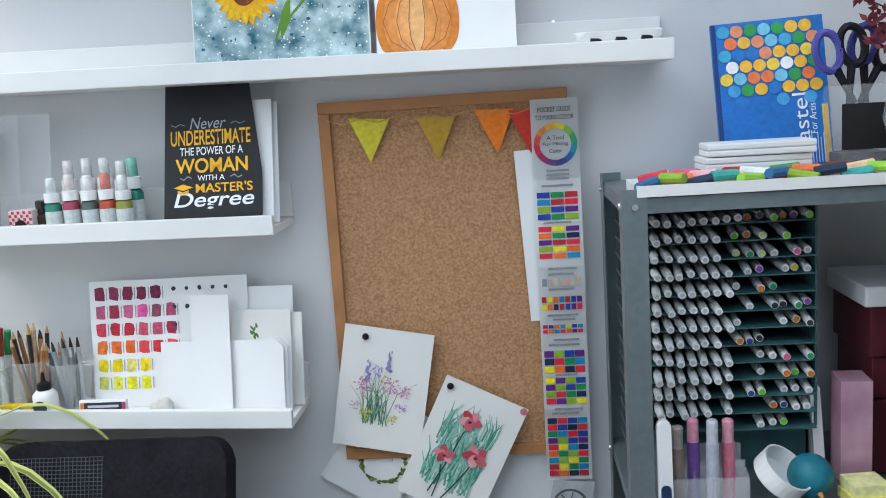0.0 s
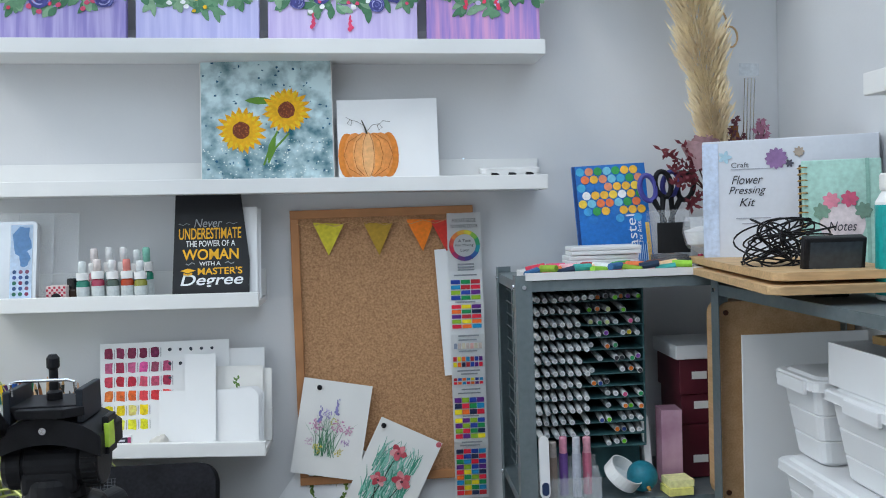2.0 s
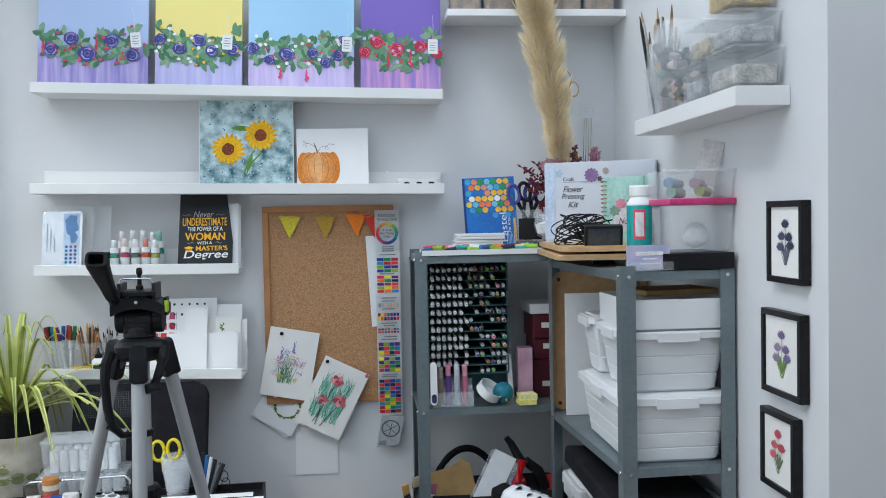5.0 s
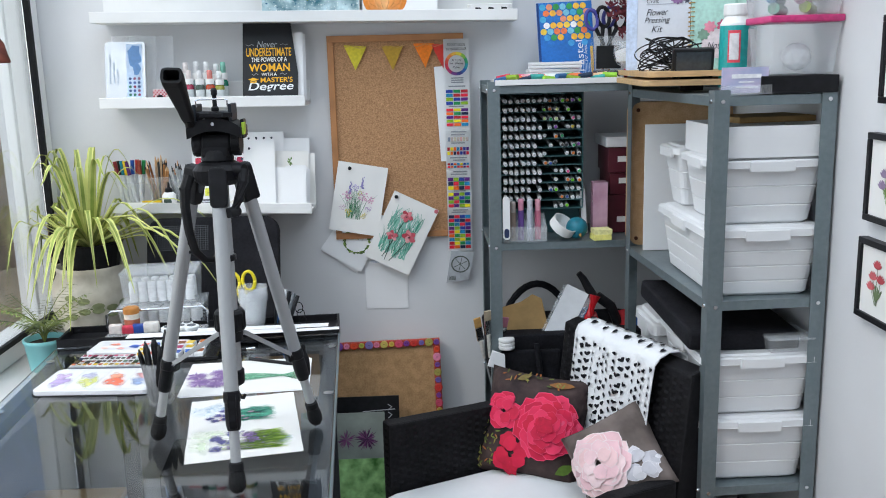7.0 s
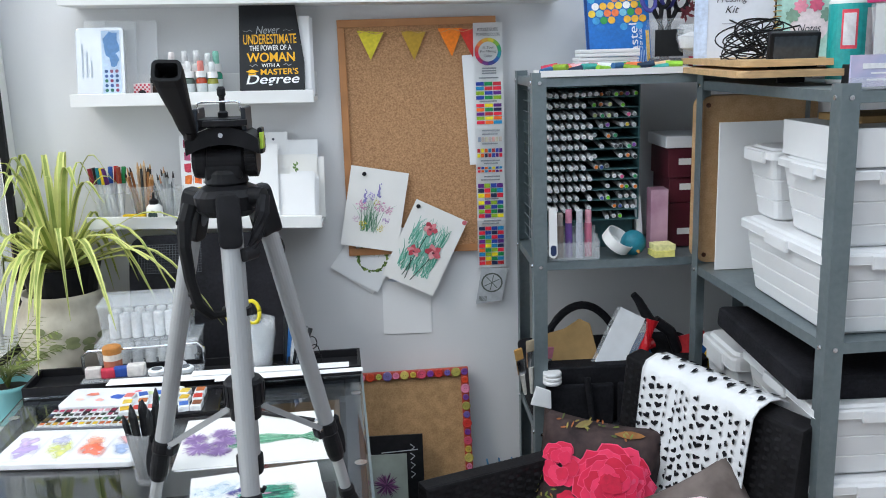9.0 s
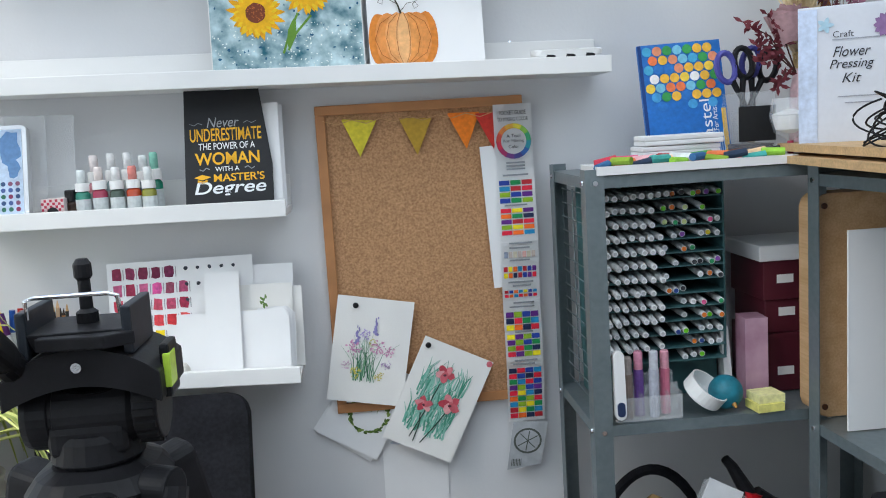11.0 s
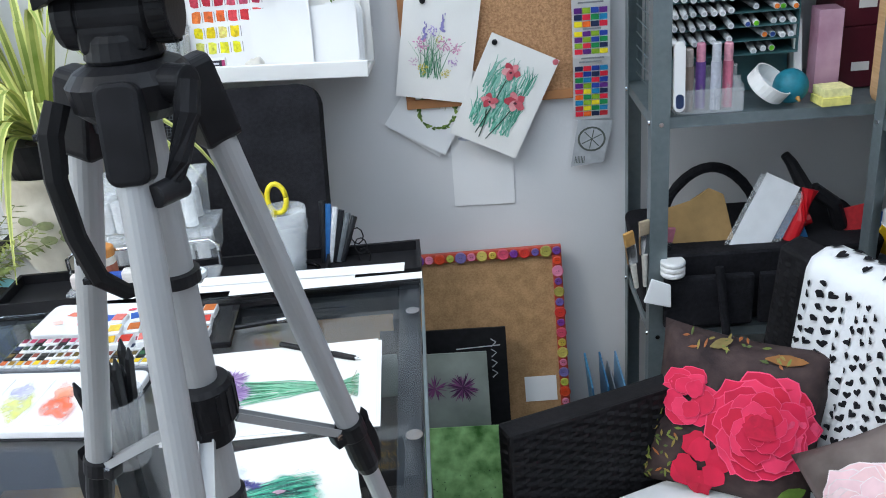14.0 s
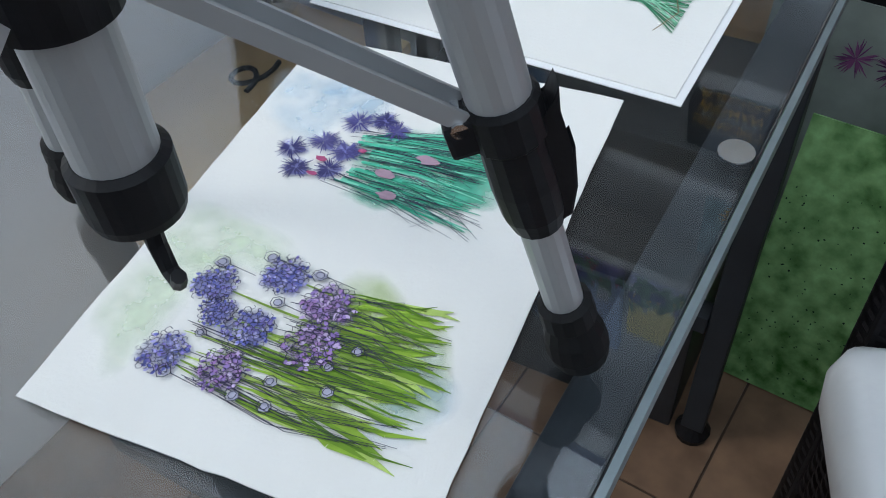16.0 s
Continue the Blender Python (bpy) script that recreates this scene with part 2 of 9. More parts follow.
def petal(bm, x, y, a, ln, w, z, tip=0.55):
    """A leaf or petal from (x, y) along angle a."""
    c, s = math.cos(a), math.sin(a)
    z += rng.uniform(0, 0.00022)
    pts = []
    for t, k in ((0, 0.12), (0.3, 0.85), (tip, 1), (0.85, 0.55), (1, 0)):
        pts.append((t * ln, k * w / 2))
    pts += [(t, -k) for t, k in reversed(pts[:-1])]
    return flat(bm, [(x + c * u - s * v, y + s * u + c * v) for u, v in pts], z)


def rect(x0, x1, y0, y1):
    return [(x0, y0), (x1, y0), (x1, y1), (x0, y1)]


def roundrect(x0, x1, y0, y1, r, n=5):
    pts = []
    for cx, cy, a0 in ((x1 - r, y1 - r, 0), (x0 + r, y1 - r, 90), (x0 + r, y0 + r, 180), (x1 - r, y0 + r, 270)):
        for i in range(n + 1):
            a = radians(a0 + 90 * i / n)
            pts.append((cx + r * math.cos(a), cy + r * math.sin(a)))
    return pts


def part(name, bm, material, parent=None, label="", bevel=0.0, smooth=False, segs=2):
    if bevel:
        bmesh.ops.bevel(bm, geom=bm.edges[:], offset=bevel, segments=segs, affect="EDGES", profile=0.6)
    me = bpy.data.meshes.new(name)
    bm.to_mesh(me)
    bm.free()
    me.materials.append(material)
    if smooth:
        for p in me.polygons:
            p.use_smooth = True
    ob = new(name, me)
    if parent is not None:
        ob.parent = parent
    if label:
        tagged(ob, label)
    return ob


def thing(name, m, label, category, group=""):
    e = new(name)
    e.empty_display_size = 0.03
    e.matrix_world = m
    return tagged(e, label, category, group)


def solo(name, bm, material, m, label, category, group="", bevel=0.0, smooth=False, segs=2):
    ob = part(name, bm, material, None, "", bevel, smooth, segs)
    ob.matrix_world = m
    return tagged(ob, label, category, group)


def setting(name, bm, material, label="", bevel=0.0):
    return tagged(part(name, bm, material, None, "", bevel), label, "", "", "structure")


B = bmesh.new


def words(string, x, y, w, h, z, material, parent, m=None, shear=0.0, name="lettering", bold=0.0):
    """Writing that fills w by h round (x, y) in the parent's local plane."""
    cu = bpy.data.curves.new("lettering", "FONT")
    cu.body, cu.align_x, cu.align_y, cu.shear, cu.offset = string, "CENTER", "CENTER", shear, bold
    tmp = new("lettering_source", cu)
    bpy.context.view_layer.update()
    me = bpy.data.meshes.new_from_object(tmp.evaluated_get(bpy.context.evaluated_depsgraph_get()))
    bpy.data.objects.remove(tmp)
    co = np.array([v.co[:2] for v in me.vertices])
    lo, hi = co.min(0), co.max(0)
    k = (w / (hi[0] - lo[0]), h / (hi[1] - lo[1]))
    for v in me.vertices:
        u = Vector(((v.co.x - (lo[0] + hi[0]) / 2) * k[0] + x, (v.co.y - (lo[1] + hi[1]) / 2) * k[1] + y, z))
        v.co = m @ u if m else u
    me.materials.clear()
    me.materials.append(material)
    ob = new(name, me)
    ob.parent = parent
    return ob


def wall_pose(x, y, z, roll=0.0, lean=0.0):
    """Local x to the right, local y up, local z out of the back wall."""
    return pose(x, y, z, 90 - lean, 0, 0) @ pose(0, 0, 0, 0, 0, roll)


def wash(name, h, strength):
    """Thin watercolour that fades out at its rim and pools in places."""
    m = mat(name, hexc(h), 0.85, var=0.08, scale=60)
    nt = m.node_tree
    tc = nt.nodes.new("ShaderNodeTexCoord")
    n1 = nt.nodes.new("ShaderNodeTexNoise")
    n1.inputs["Scale"].default_value, n1.inputs["Detail"].default_value = 55, 4
    nt.links.new(tc.outputs["Object"], n1.inputs["Vector"])
    at = nt.nodes.new("ShaderNodeAttribute")
    at.attribute_name = "fade"
    mu = nt.nodes.new("ShaderNodeMath")
    mu.operation = "MULTIPLY"
    r1 = nt.nodes.new("ShaderNodeMapRange")
    r1.inputs["From Min"].default_value, r1.inputs["From Max"].default_value = 0.35, 0.65
    r1.inputs["To Min"].default_value, r1.inputs["To Max"].default_value = 0.35 * strength, strength
    nt.links.new(n1.outputs[0], r1.inputs[0])
    nt.links.new(r1.outputs[0], mu.inputs[0])
    nt.links.new(at.outputs["Fac"], mu.inputs[1])
    nt.links.new(mu.outputs[0], nt.nodes["Principled BSDF"].inputs["Alpha"])
    return m


def wash_patch(parent, x, y, rx_, ry_, z, material, rot=0.0, name="pale_wash"):
    bm = B()
    lay = bm.verts.layers.float.new("fade")
    n = 24
    ctr = bm.verts.new((x, y, z))
    ctr[lay] = 1.0
    prev = None
    for k, f in ((0.35, 1.0), (0.68, 0.75), (1.0, 0.0)):
        cur = []
        for q in range(n):
            a = 2 * math.pi * q / n
            w = 1 + 0.16 * math.sin(3 * a + x * 200) + 0.10 * math.sin(5 * a + y * 310)
            u, v = rx_ * k * w * math.cos(a), ry_ * k * w * math.sin(a)
            p = bm.verts.new((x + u * math.cos(rot) - v * math.sin(rot), y + u * math.sin(rot) + v * math.cos(rot), z))
            p[lay] = f
            cur.append(p)
        for q in range(n):
            if prev is None:
                bm.faces.new((ctr, cur[q], cur[(q + 1) % n]))
            else:
                bm.faces.new((prev[q], cur[q], cur[(q + 1) % n], prev[(q + 1) % n]))
        prev = cur
    return part(name, bm, material, parent)


# ---- the room ----
RX, RY = 1.066, -1.25          # right wall's face and its end
WX = -0.80                     # window wall's inner face
DZ = 0.84                      # desk top
setting("wall_back", box(B(), -0.95, 1.25, 0, 0.15, 0, 2.5), wall_white, "smooth white painted back wall with shelves and a cork board")
setting("wall_right", box(B(), RX, 1.25, RY, -0.002, 0, 2.5), wall_white, "smooth white painted side wall with small black frames")
setting("wall_return", box(B(), 1.252, 2.6, RY + 0.004, RY + 0.15, 0, 2.5), wall_white, "plain white wall face in shade beside the corner")
setting("wall_far_right", box(B(), 2.6, 2.75, -3.75, RY, 0, 2.5), wall_white, "plain white wall closing the room")
setting("wall_behind", box(B(), -0.95, 2.75, -3.9, -3.752, 0, 2.5), wall_white, "plain white wall closing the room")
setting("wall_window_low", box(B(), -0.95, WX, -3.75, -0.002, 0, 0.70), wall_white, "low white wall under the window")
bm = box(B(), -0.95, 2.75, -3.9, -3.1, 2.5, 2.62)
box(bm, -0.95, 2.75, -0.15, 0.15, 2.5, 2.62)
box(bm, -0.95, -0.75, -3.1, -0.15, 2.5, 2.62)
box(bm, 1.65, 2.75, -3.1, -0.15, 2.5, 2.62)
setting("ceiling", bm, ceil_white, "white ceiling with a large roof window")
rw = tagged(new("roof_window"), "white framed roof window above the desk", "", "", "structure")
for i in range(5):
    x = -0.75 + i * 0.6
    part("glazing_bar", box(B(), x - 0.03 + 0.03 * (i == 0) - 0.03 * (i == 4), x + 0.03 + 0.03 * (i == 0) - 0.03 * (i == 4), -3.1, -0.15, 2.5, 2.6), pvc, rw)
setting("ground", box(B(), -60, 60, -60, 60, -0.16, -0.12), ground_m, "patio ground outside the window")
setting("garden_wall", box(B(), -2.1, -1.9, -9, 6, -0.12, 1.30), brick_m, "weathered brown garden wall outside the window")

# window: sill, frame, rubber seal and panes
win = tagged(new("window_1"), "tall white plastic window with a dark seal", "", "", "structure")
part("window_sill", box(B(), -0.99, -0.655, -3.7, -0.004, 0.702, 0.745), pvc, win, "white plastic window sill", 0.004)
part("bottom_rail", box(B(), -0.90, -0.815, -3.74, -0.05, 0.747, 0.80), pvc, win, "", 0.003)
part("corner_post", box(B(), -0.90, -0.80, -0.05, -0.004, 0.747, 2.495), pvc, win, "", 0.003)
part("mullion", box(B(), -0.885, -0.858, -0.105, -0.085, 0.801, 2.495), pvc, win, "", 0.003)
part("mullion", box(B(), -0.90, -0.803, -1.95, -1.88, 0.801, 2.495), pvc, win, "", 0.003)
part("seal", box(B(), -0.811, -0.800, -3.7, -0.066, 0.801, 0.815), rubber, win, "black rubber seal")
part("seal", box(B(), -0.822, -0.797, -0.064, -0.051, 0.801, 2.495), rubber, win, "black rubber seal")
for y0, y1 in ((-1.88, -0.064), (-3.7, -1.95)):
    p = part("pane", box(B(), -0.820, -0.812, y0 + 0.003, y1 - 0.003, 0.803, 2.495), pane, win)
    p.visible_shadow = False
setting("trim", box(B(), -0.95, -0.795, -3.75, -0.004, 2.497, 2.499), pvc, "thin white trim over the window")


# ---- picture ledges ----
def ledge(xl, xr, zl, zr, group):
    a = -math.degrees(math.atan2(zr - zl, xr - xl))
    L = math.hypot(xr - xl, zr - zl)
    t = thing("picture_ledge", pose(xl, 0, zl, 0, a, 0), "white lacquered narrow picture ledge with a raised lip", "shelf", group)
    part("board", box(B(), 0, L, -0.119, -0.001, 0, 0.012), ledge_white, t, "", 0.0012)
    part("front_lip", box(B(), 0, L, -0.131, -0.1195, 0, 0.029), ledge_white, t, "", 0.0015)
    part("back_lip", box(B(), 0, L, -0.011, -0.001, 0.0125, 0.068), ledge_white, t, "", 0.0012)
    return t


ledge(-0.605, 0.530, 1.884, 1.858, "picture ledges on the back wall")
ledge(-0.616, 0.528, 1.607, 1.589, "picture ledges on the back wall")
ledge(-0.612, -0.056, 1.381, 1.374, "picture ledges on the back wall")
ledge(-0.607, -0.055, 1.094, 1.076, "picture ledges on the back wall")


def lz(xl, xr, zl, zr, x):
    return zl + (zr - zl) * (x - xl) / (xr - xl) + 0.0125


L1 = lambda x: lz(-0.605, 0.530, 1.884, 1.858, x)
L2 = lambda x: lz(-0.616, 0.528, 1.607, 1.589, x)
S1 = lambda x: lz(-0.612, -0.056, 1.381, 1.374, x)
S2 = lambda x: lz(-0.607, -0.055, 1.094, 1.076, x)

# ---- cork board ----
cb = thing("cork_board", wall_pose(0.0, -0.001, 0.978), "cork pin board in an orange pine frame", "pin board")
part("cork_sheet", box(B(), 0.010, 0.376, 0.010, 0.574, 0.001, 0.010), cork, cb)
for x0, x1, y0, y1 in ((0, 0.386, 0.566, 0.584), (0, 0.386, 0, 0.018), (0, 0.018, 0.018, 0.566), (0.368, 0.386, 0.018, 0.566)):
    part("frame_rail", box(B(), x0, x1, y0, y1, 0, 0.018), oak, cb, "", 0.0015)

# ---- metal shelf units ----
def shelf_unit(m, w, d, hs):
    t = thing("shelf_unit", m, "galvanised grey metal shelf unit with bolted angle posts", "shelving", "metal shelf units in the corner")
    for sx in (0, 1):
        for sy in (0, 1):
            bm = B()
            x, y = sx * w, sy * d
            kx, ky = (1 if sx == 0 else -1), (1 if sy == 0 else -1)
            box(bm, *sorted((x, x + kx * 0.031)), *sorted((y, y + ky * 0.0018)), 0, hs[3] + 0.012)
            box(bm, *sorted((x, x + kx * 0.0018)), *sorted((y + ky * 0.0018, y + ky * 0.031)), 0, hs[3] + 0.012)
            post = part("post", bm, steel, t)
            for z in hs:
                part("bolt", cyl(B(), (x + kx * 0.016, y - ky * 0.003, z - 0.010), (x + kx * 0.016, y - ky * 0.0003, z - 0.010), 0.0042, 0.0048, 10), chrome, post)
                part("bolt", cyl(B(), (x - kx * 0.003, y + ky * 0.016, z - 0.010), (x - kx * 0.0003, y + ky * 0.016, z - 0.010), 0.0042, 0.0048, 10), chrome, post)
    for z in hs:
        bm = box(B(), 0.003, w - 0.003, 0.003, d - 0.003, z - 0.002, z)
        panel = part("shelf_panel", bm, steel, t)
        for x0, x1, y0, y1 in ((0.003, w - 0.003, 0.003, 0.006), (0.003, w - 0.003, d - 0.006, d - 0.003), (0.003, 0.006, 0.006, d - 0.006), (w - 0.006, w - 0.003, 0.006, d - 0.006)):
            part("flange", box(B(), x0, x1, y0, y1, z - 0.019, z - 0.0021), steel, panel)
    return t


U1X, U1Y = 0.430, -0.300
shelf_unit(pose(U1X, U1Y, 0), 0.60, 0.27, (0.190, 0.600, 1.006, 1.417))
U2X, U2Y = 0.814, -0.900
shelf_unit(pose(U2X, U2Y, 0, 0, 0, 2.5), 0.245, 0.585, (0.190, 0.590, 0.994, 1.402))

# ---- white storage bins ----
def storage_bin(x0, x1, y0, y1, z0, h, label="white ribbed plastic storage bin with a snap lid", wrinkle=4):
    t = thing("storage_bin", pose((x0 + x1) / 2, (y0 + y1) / 2, z0), label, "storage bin", "white storage bins on the shelves")
    hx, hy = (x1 - x0) / 2, (y1 - y0) / 2
    bm = B()
    k = 0.020
    rings = []
    zs = [0, 0.006]
    for i in range(1, wrinkle):
        z = h * 0.86 * i / wrinkle
        zs += [z - 0.002, z, z + 0.002]
    zs += [h * 0.86]
    for z in zs:
        g = -k * (1 - z / h) - 0.006
        if z == 0:
            g -= 0.006
        if zs.index(z) > 1 and (zs.index(z) - 2) % 3 == 1 and z < h * 0.85:
            g -= 0.0022
        rings.append([bm.verts.new((*p, z)) for p in roundrect(-hx - g, hx + g, -hy - g, hy + g, 0.014, 3)])
    skin(bm, rings)
    part("body", bm, binw, t)
    bm = B()
    rings = []
    for z, g in ((h * 0.86, 0.001), (h * 0.862, 0.0), (h * 0.95, 0.0), (h * 0.97, -0.003), (h * 0.97, -0.012), (h, -0.016), (h, -0.02)):
        rings.append([bm.verts.new((*p, z)) for p in roundrect(-hx - g, hx + g, -hy - g, hy + g, 0.016, 3)])
    skin(bm, rings)
    lid = part("lid", bm, binw, t)
    part("clip", box(B(), -0.045, 0.045, -hy - 0.005, -hy + 0.002, h * 0.80, h * 0.95), binw, t, "", 0.0015)
    part("clip", box(B(), -hx - 0.005, -hx + 0.002, -0.045, 0.045, h * 0.80, h * 0.95), binw, t, "", 0.0015)
    return t


storage_bin(0.812, 1.060, -0.885, -0.520, 0.995, 0.148)
storage_bin(0.824, 1.058, -0.880, -0.650, 1.144, 0.135, wrinkle=3)
storage_bin(0.820, 1.054, -0.640, -0.500, 1.144, 0.140, wrinkle=3)
tray = thing("open_box", pose(0.948, -0.765, 1.280), "open white plastic box with shallow sides", "box")
bm = box(B(), -0.108, 0.108, -0.11, 0.11, 0, 0.004)
for x0, x1, y0, y1 in ((-0.112, 0.112, -0.114, -0.110), (-0.112, 0.112, 0.110, 0.114), (-0.112, -0.108, -0.11, 0.11), (0.108, 0.112, -0.11, 0.11)):
    box(bm, x0, x1, y0, y1, 0, 0.062)
part("body", bm, binw, tray, "", 0.001)
env = solo("kraft_envelope", box(B(), -0.085, 0.085, -0.06, 0.06, 0, 0.012), kraft, pose(0.972, -0.74, 1.343, 0, 0, 8), "brown kraft envelopes lying on the open box", "envelope", "", 0.002)
storage_bin(0.812, 1.060, -0.890, -0.560, 0.741, 0.135, wrinkle=3)
storage_bin(0.812, 1.060, -0.890, -0.540, 0.592, 0.147, wrinkle=3)
storage_bin(0.812, 1.060, -0.890, -0.540, 0.192, 0.18)
storage_bin(0.812, 1.060, -0.52, -0.325, 0.592, 0.25)
storage_bin(0.812, 1.060, -0.52, -0.325, 0.192, 0.25)

# ---- glass drafting desk ----
desk = thing("glass_desk", pose(0.030, -0.395, 0, 0, 0, 3.6), "drafting desk with a clear glass top and dark steel frame", "desk")
W_, D_ = 0.665, 1.06
g = part("glass_top", box(B(), -W_, -0.001, -D_, -0.115, DZ - 0.008, DZ), glass, desk, "clear tempered glass top", 0.0012)
g.visible_shadow = False
for x0, x1, y0, y1 in ((-0.034, -0.004, -D_ + 0.01, -0.01), (-W_ + 0.004, -W_ + 0.034, -D_ + 0.01, -0.01), (-W_ + 0.035, -0.035, -D_ + 0.01, -D_ + 0.04), (-W_ + 0.035, -0.035, -0.145, -0.115)):
    part("frame_rail", box(B(), x0, x1, y0, y1, DZ - 0.046, DZ - 0.016), darksteel, desk, "", 0.002)
part("edge_strip", box(B(), 0.000, 0.004, -D_, -0.115, DZ - 0.012, DZ + 0.001), steel, desk, "bright metal edge strip")
for x, y in ((-0.013, -0.22), (-0.013, -0.523), (-W_ + 0.02, -0.22), (-W_ + 0.02, -0.523)):
    bm = B()
    lathe(bm, ((0.010, DZ + 0.0003), (0.010, DZ + 0.0012), (0.001, DZ + 0.0013)), 16, (x, y))
    part("glass_fixing", bm, chrome, desk, "round chrome glass fixing")
for x in (-0.03, -W_ + 0.16):
    for y in (-0.16, -D_ + 0.09):
        part("leg", box(B(), x - 0.016, x + 0.016, y - 0.016, y + 0.016, 0.03, DZ - 0.039), darksteel, desk, "", 0.002)
        part("foot", lathe(B(), ((0.024, 0), (0.026, 0.012), (0.016, 0.03)), 14, (x, y)), blackp, desk)
part("stretcher", box(B(), -W_ + 0.177, -0.047, -0.18, -0.15, 0.25, 0.28), darksteel, desk, "", 0.002)
part("stretcher", box(B(), -W_ + 0.177, -0.047, -0.70, -0.67, 0.40, 0.43), darksteel, desk, "", 0.002)
bm = box(B(), -W_, 0.002, -0.112, 0.0, DZ - 0.03, DZ + 0.002)
for x0, x1, y0, y1 in ((-W_, 0.002, -0.006, 0.0), (-W_, 0.002, -0.112, -0.108), (-W_, -W_ + 0.006, -0.108, -0.006), (-0.004, 0.002, -0.108, -0.006), (-0.15, -0.146, -0.108, -0.006)):
    box(bm, x0, x1, y0, y1, DZ + 0.0021, DZ + 0.018)
pt = part("pencil_tray", bm, blackp, desk, "moulded black plastic tray behind the glass")
bm = B()
tube(bm, [(-0.19 + 0.028 * math.cos(a / 10 * math.pi), -0.055 + 0.028 * math.sin(a / 10 * math.pi), DZ + 0.004) for a in range(21)], 0.003)
part("cup_ring", bm, blackg, pt)

# ---- wicker armchair ----
U = Vector((0.911, 0.412, 0))
ang = math.degrees(math.atan2(U.y, U.x))
chair = thing("wicker_armchair", pose(0.165, -0.708, 0, 0, 0, ang), "black woven wicker armchair with thick arms", "armchair")
# local x: front to back, local y: towards the wall
def weave(bm, o, ux, uy, nrm, w, h, rows=None):
    """Over-and-under strips on a face: o corner, ux and uy unit ways, nrm outwards."""
    o, ux, uy, nrm = Vector(o), Vector(ux), Vector(uy), Vector(nrm)
    sw, sh = 0.020, 0.0085
    ny = max(1, int(h / sh))
    nx = max(1, int(w / sw))
    for j in range(ny):
        for i in range(nx):
            a = ((i + j) % 2)
            if a:
                continue
            x0, x1 = i * w / nx - 0.004, min(w, (i + 1) * w / nx + 0.004)
            x0 = max(0, x0)
            y0, y1 = j * h / ny + 0.0008, (j + 1) * h / ny - 0.0008
            q = [o + ux * x0 + uy * y0, o + ux * x1 + uy * y0, o + ux * x1 + uy * y1, o + ux * x0 + uy * y1]
            mid = [o + ux * (x0 * 0.65 + x1 * 0.35) + uy * y0 + nrm * 0.003, o + ux * (x0 * 0.35 + x1 * 0.65) + uy * y0 + nrm * 0.003,
                   o + ux * (x0 * 0.35 + x1 * 0.65) + uy * y1 + nrm * 0.003, o + ux * (x0 * 0.65 + x1 * 0.35) + uy * y1 + nrm * 0.003]
            v = [bm.verts.new(p) for p in (q[0], mid[0], mid[1], q[1], q[2], mid[2], mid[3], q[3])]
            bm.faces.new((v[0], v[1], v[6], v[7]))
            bm.faces.new((v[1], v[2], v[5], v[6]))
            bm.faces.new((v[2], v[3], v[4], v[5]))
    return bm


CW = 0.40
def arm(y0, y1, hf, rise, name):
    bm = B()
    prof = [(-0.005, 0.10), (-0.005, hf), (0.30, hf + rise), (0.45, hf + rise), (0.45, 0.10)]
    lo = [bm.verts.new((x, y0, z)) for x, z in prof]
    hi = [bm.verts.new((x, y1, z)) for x, z in prof]
    n = len(prof)
    bm.faces.new(lo)
    bm.faces.new(hi[::-1])
    for i in range(n):
        bm.faces.new((lo[i], hi[i], hi[(i + 1) % n], lo[(i + 1) % n]))
    a = part(name, bm, wicker, chair, "", 0.006)
    bm = B()
    weave(bm, (0.0, y0 - 0.001, 0.11), (1, 0, 0), (0, 0, 1), (0, -1, 0), 0.44, hf - 0.12)
    weave(bm, (0.0, y1 + 0.001, 0.11), (1, 0, 0), (0, 0, 1), (0, 1, 0), 0.44, hf - 0.12)
    weave(bm, (-0.006, y0 + 0.006, 0.11), (0, 1, 0), (0, 0, 1), (-1, 0, 0), y1 - y0 - 0.012, hf - 0.12)
    part("weave", bm, wicker, a, "woven strips")
    return a


arm(0.005, 0.045, 0.676, -0.008, "armrest")
arm(-CW - 0.040, -CW - 0.005, 0.575, 0.046, "armrest")
bm = B()
prof = [(0.435, 0.30), (0.500, 0.835), (0.540, 0.845), (0.50, 0.10), (0.445, 0.10)]
lo = [bm.verts.new((x, -CW - 0.020, z)) for x, z in prof]
hi = [bm.verts.new((x, 0.046, z)) for x, z in prof]
bm.faces.new(lo[::-1])
bm.faces.new(hi)
for i in range(5):
    bm.faces.new((hi[i], lo[i], lo[(i + 1) % 5], hi[(i + 1) % 5]))
bk = part("backrest", bm, wicker, chair, "", 0.006)
bm = B()
d = Vector((0.065, 0, 0.535)).normalized()
weave(bm, (0.434, 0.04, 0.30), (0, -1, 0), d, (-1, 0, 0.12), CW + 0.055, 0.53)
part("weave", bm, wicker, bk, "woven strips")
part("seat_base", box(B(), -0.004, 0.43, -CW - 0.004, 0.004, 0.36, 0.42), wicker, chair, "", 0.004)
bm = B()
weave(bm, (-0.0045, 0.0, 0.25), (0, -1, 0), (0, 0, 1), (-1, 0, 0), CW, 0.16)
part("front_apron", bm, wicker, chair, "woven front skirt")
for x in (0.02, 0.46):
    for y in (0.025, -CW - 0.02):
        part("leg", cyl(B(), (x, y, 0), (x, y, 0.12), 0.018, 0.02), wicker, chair)
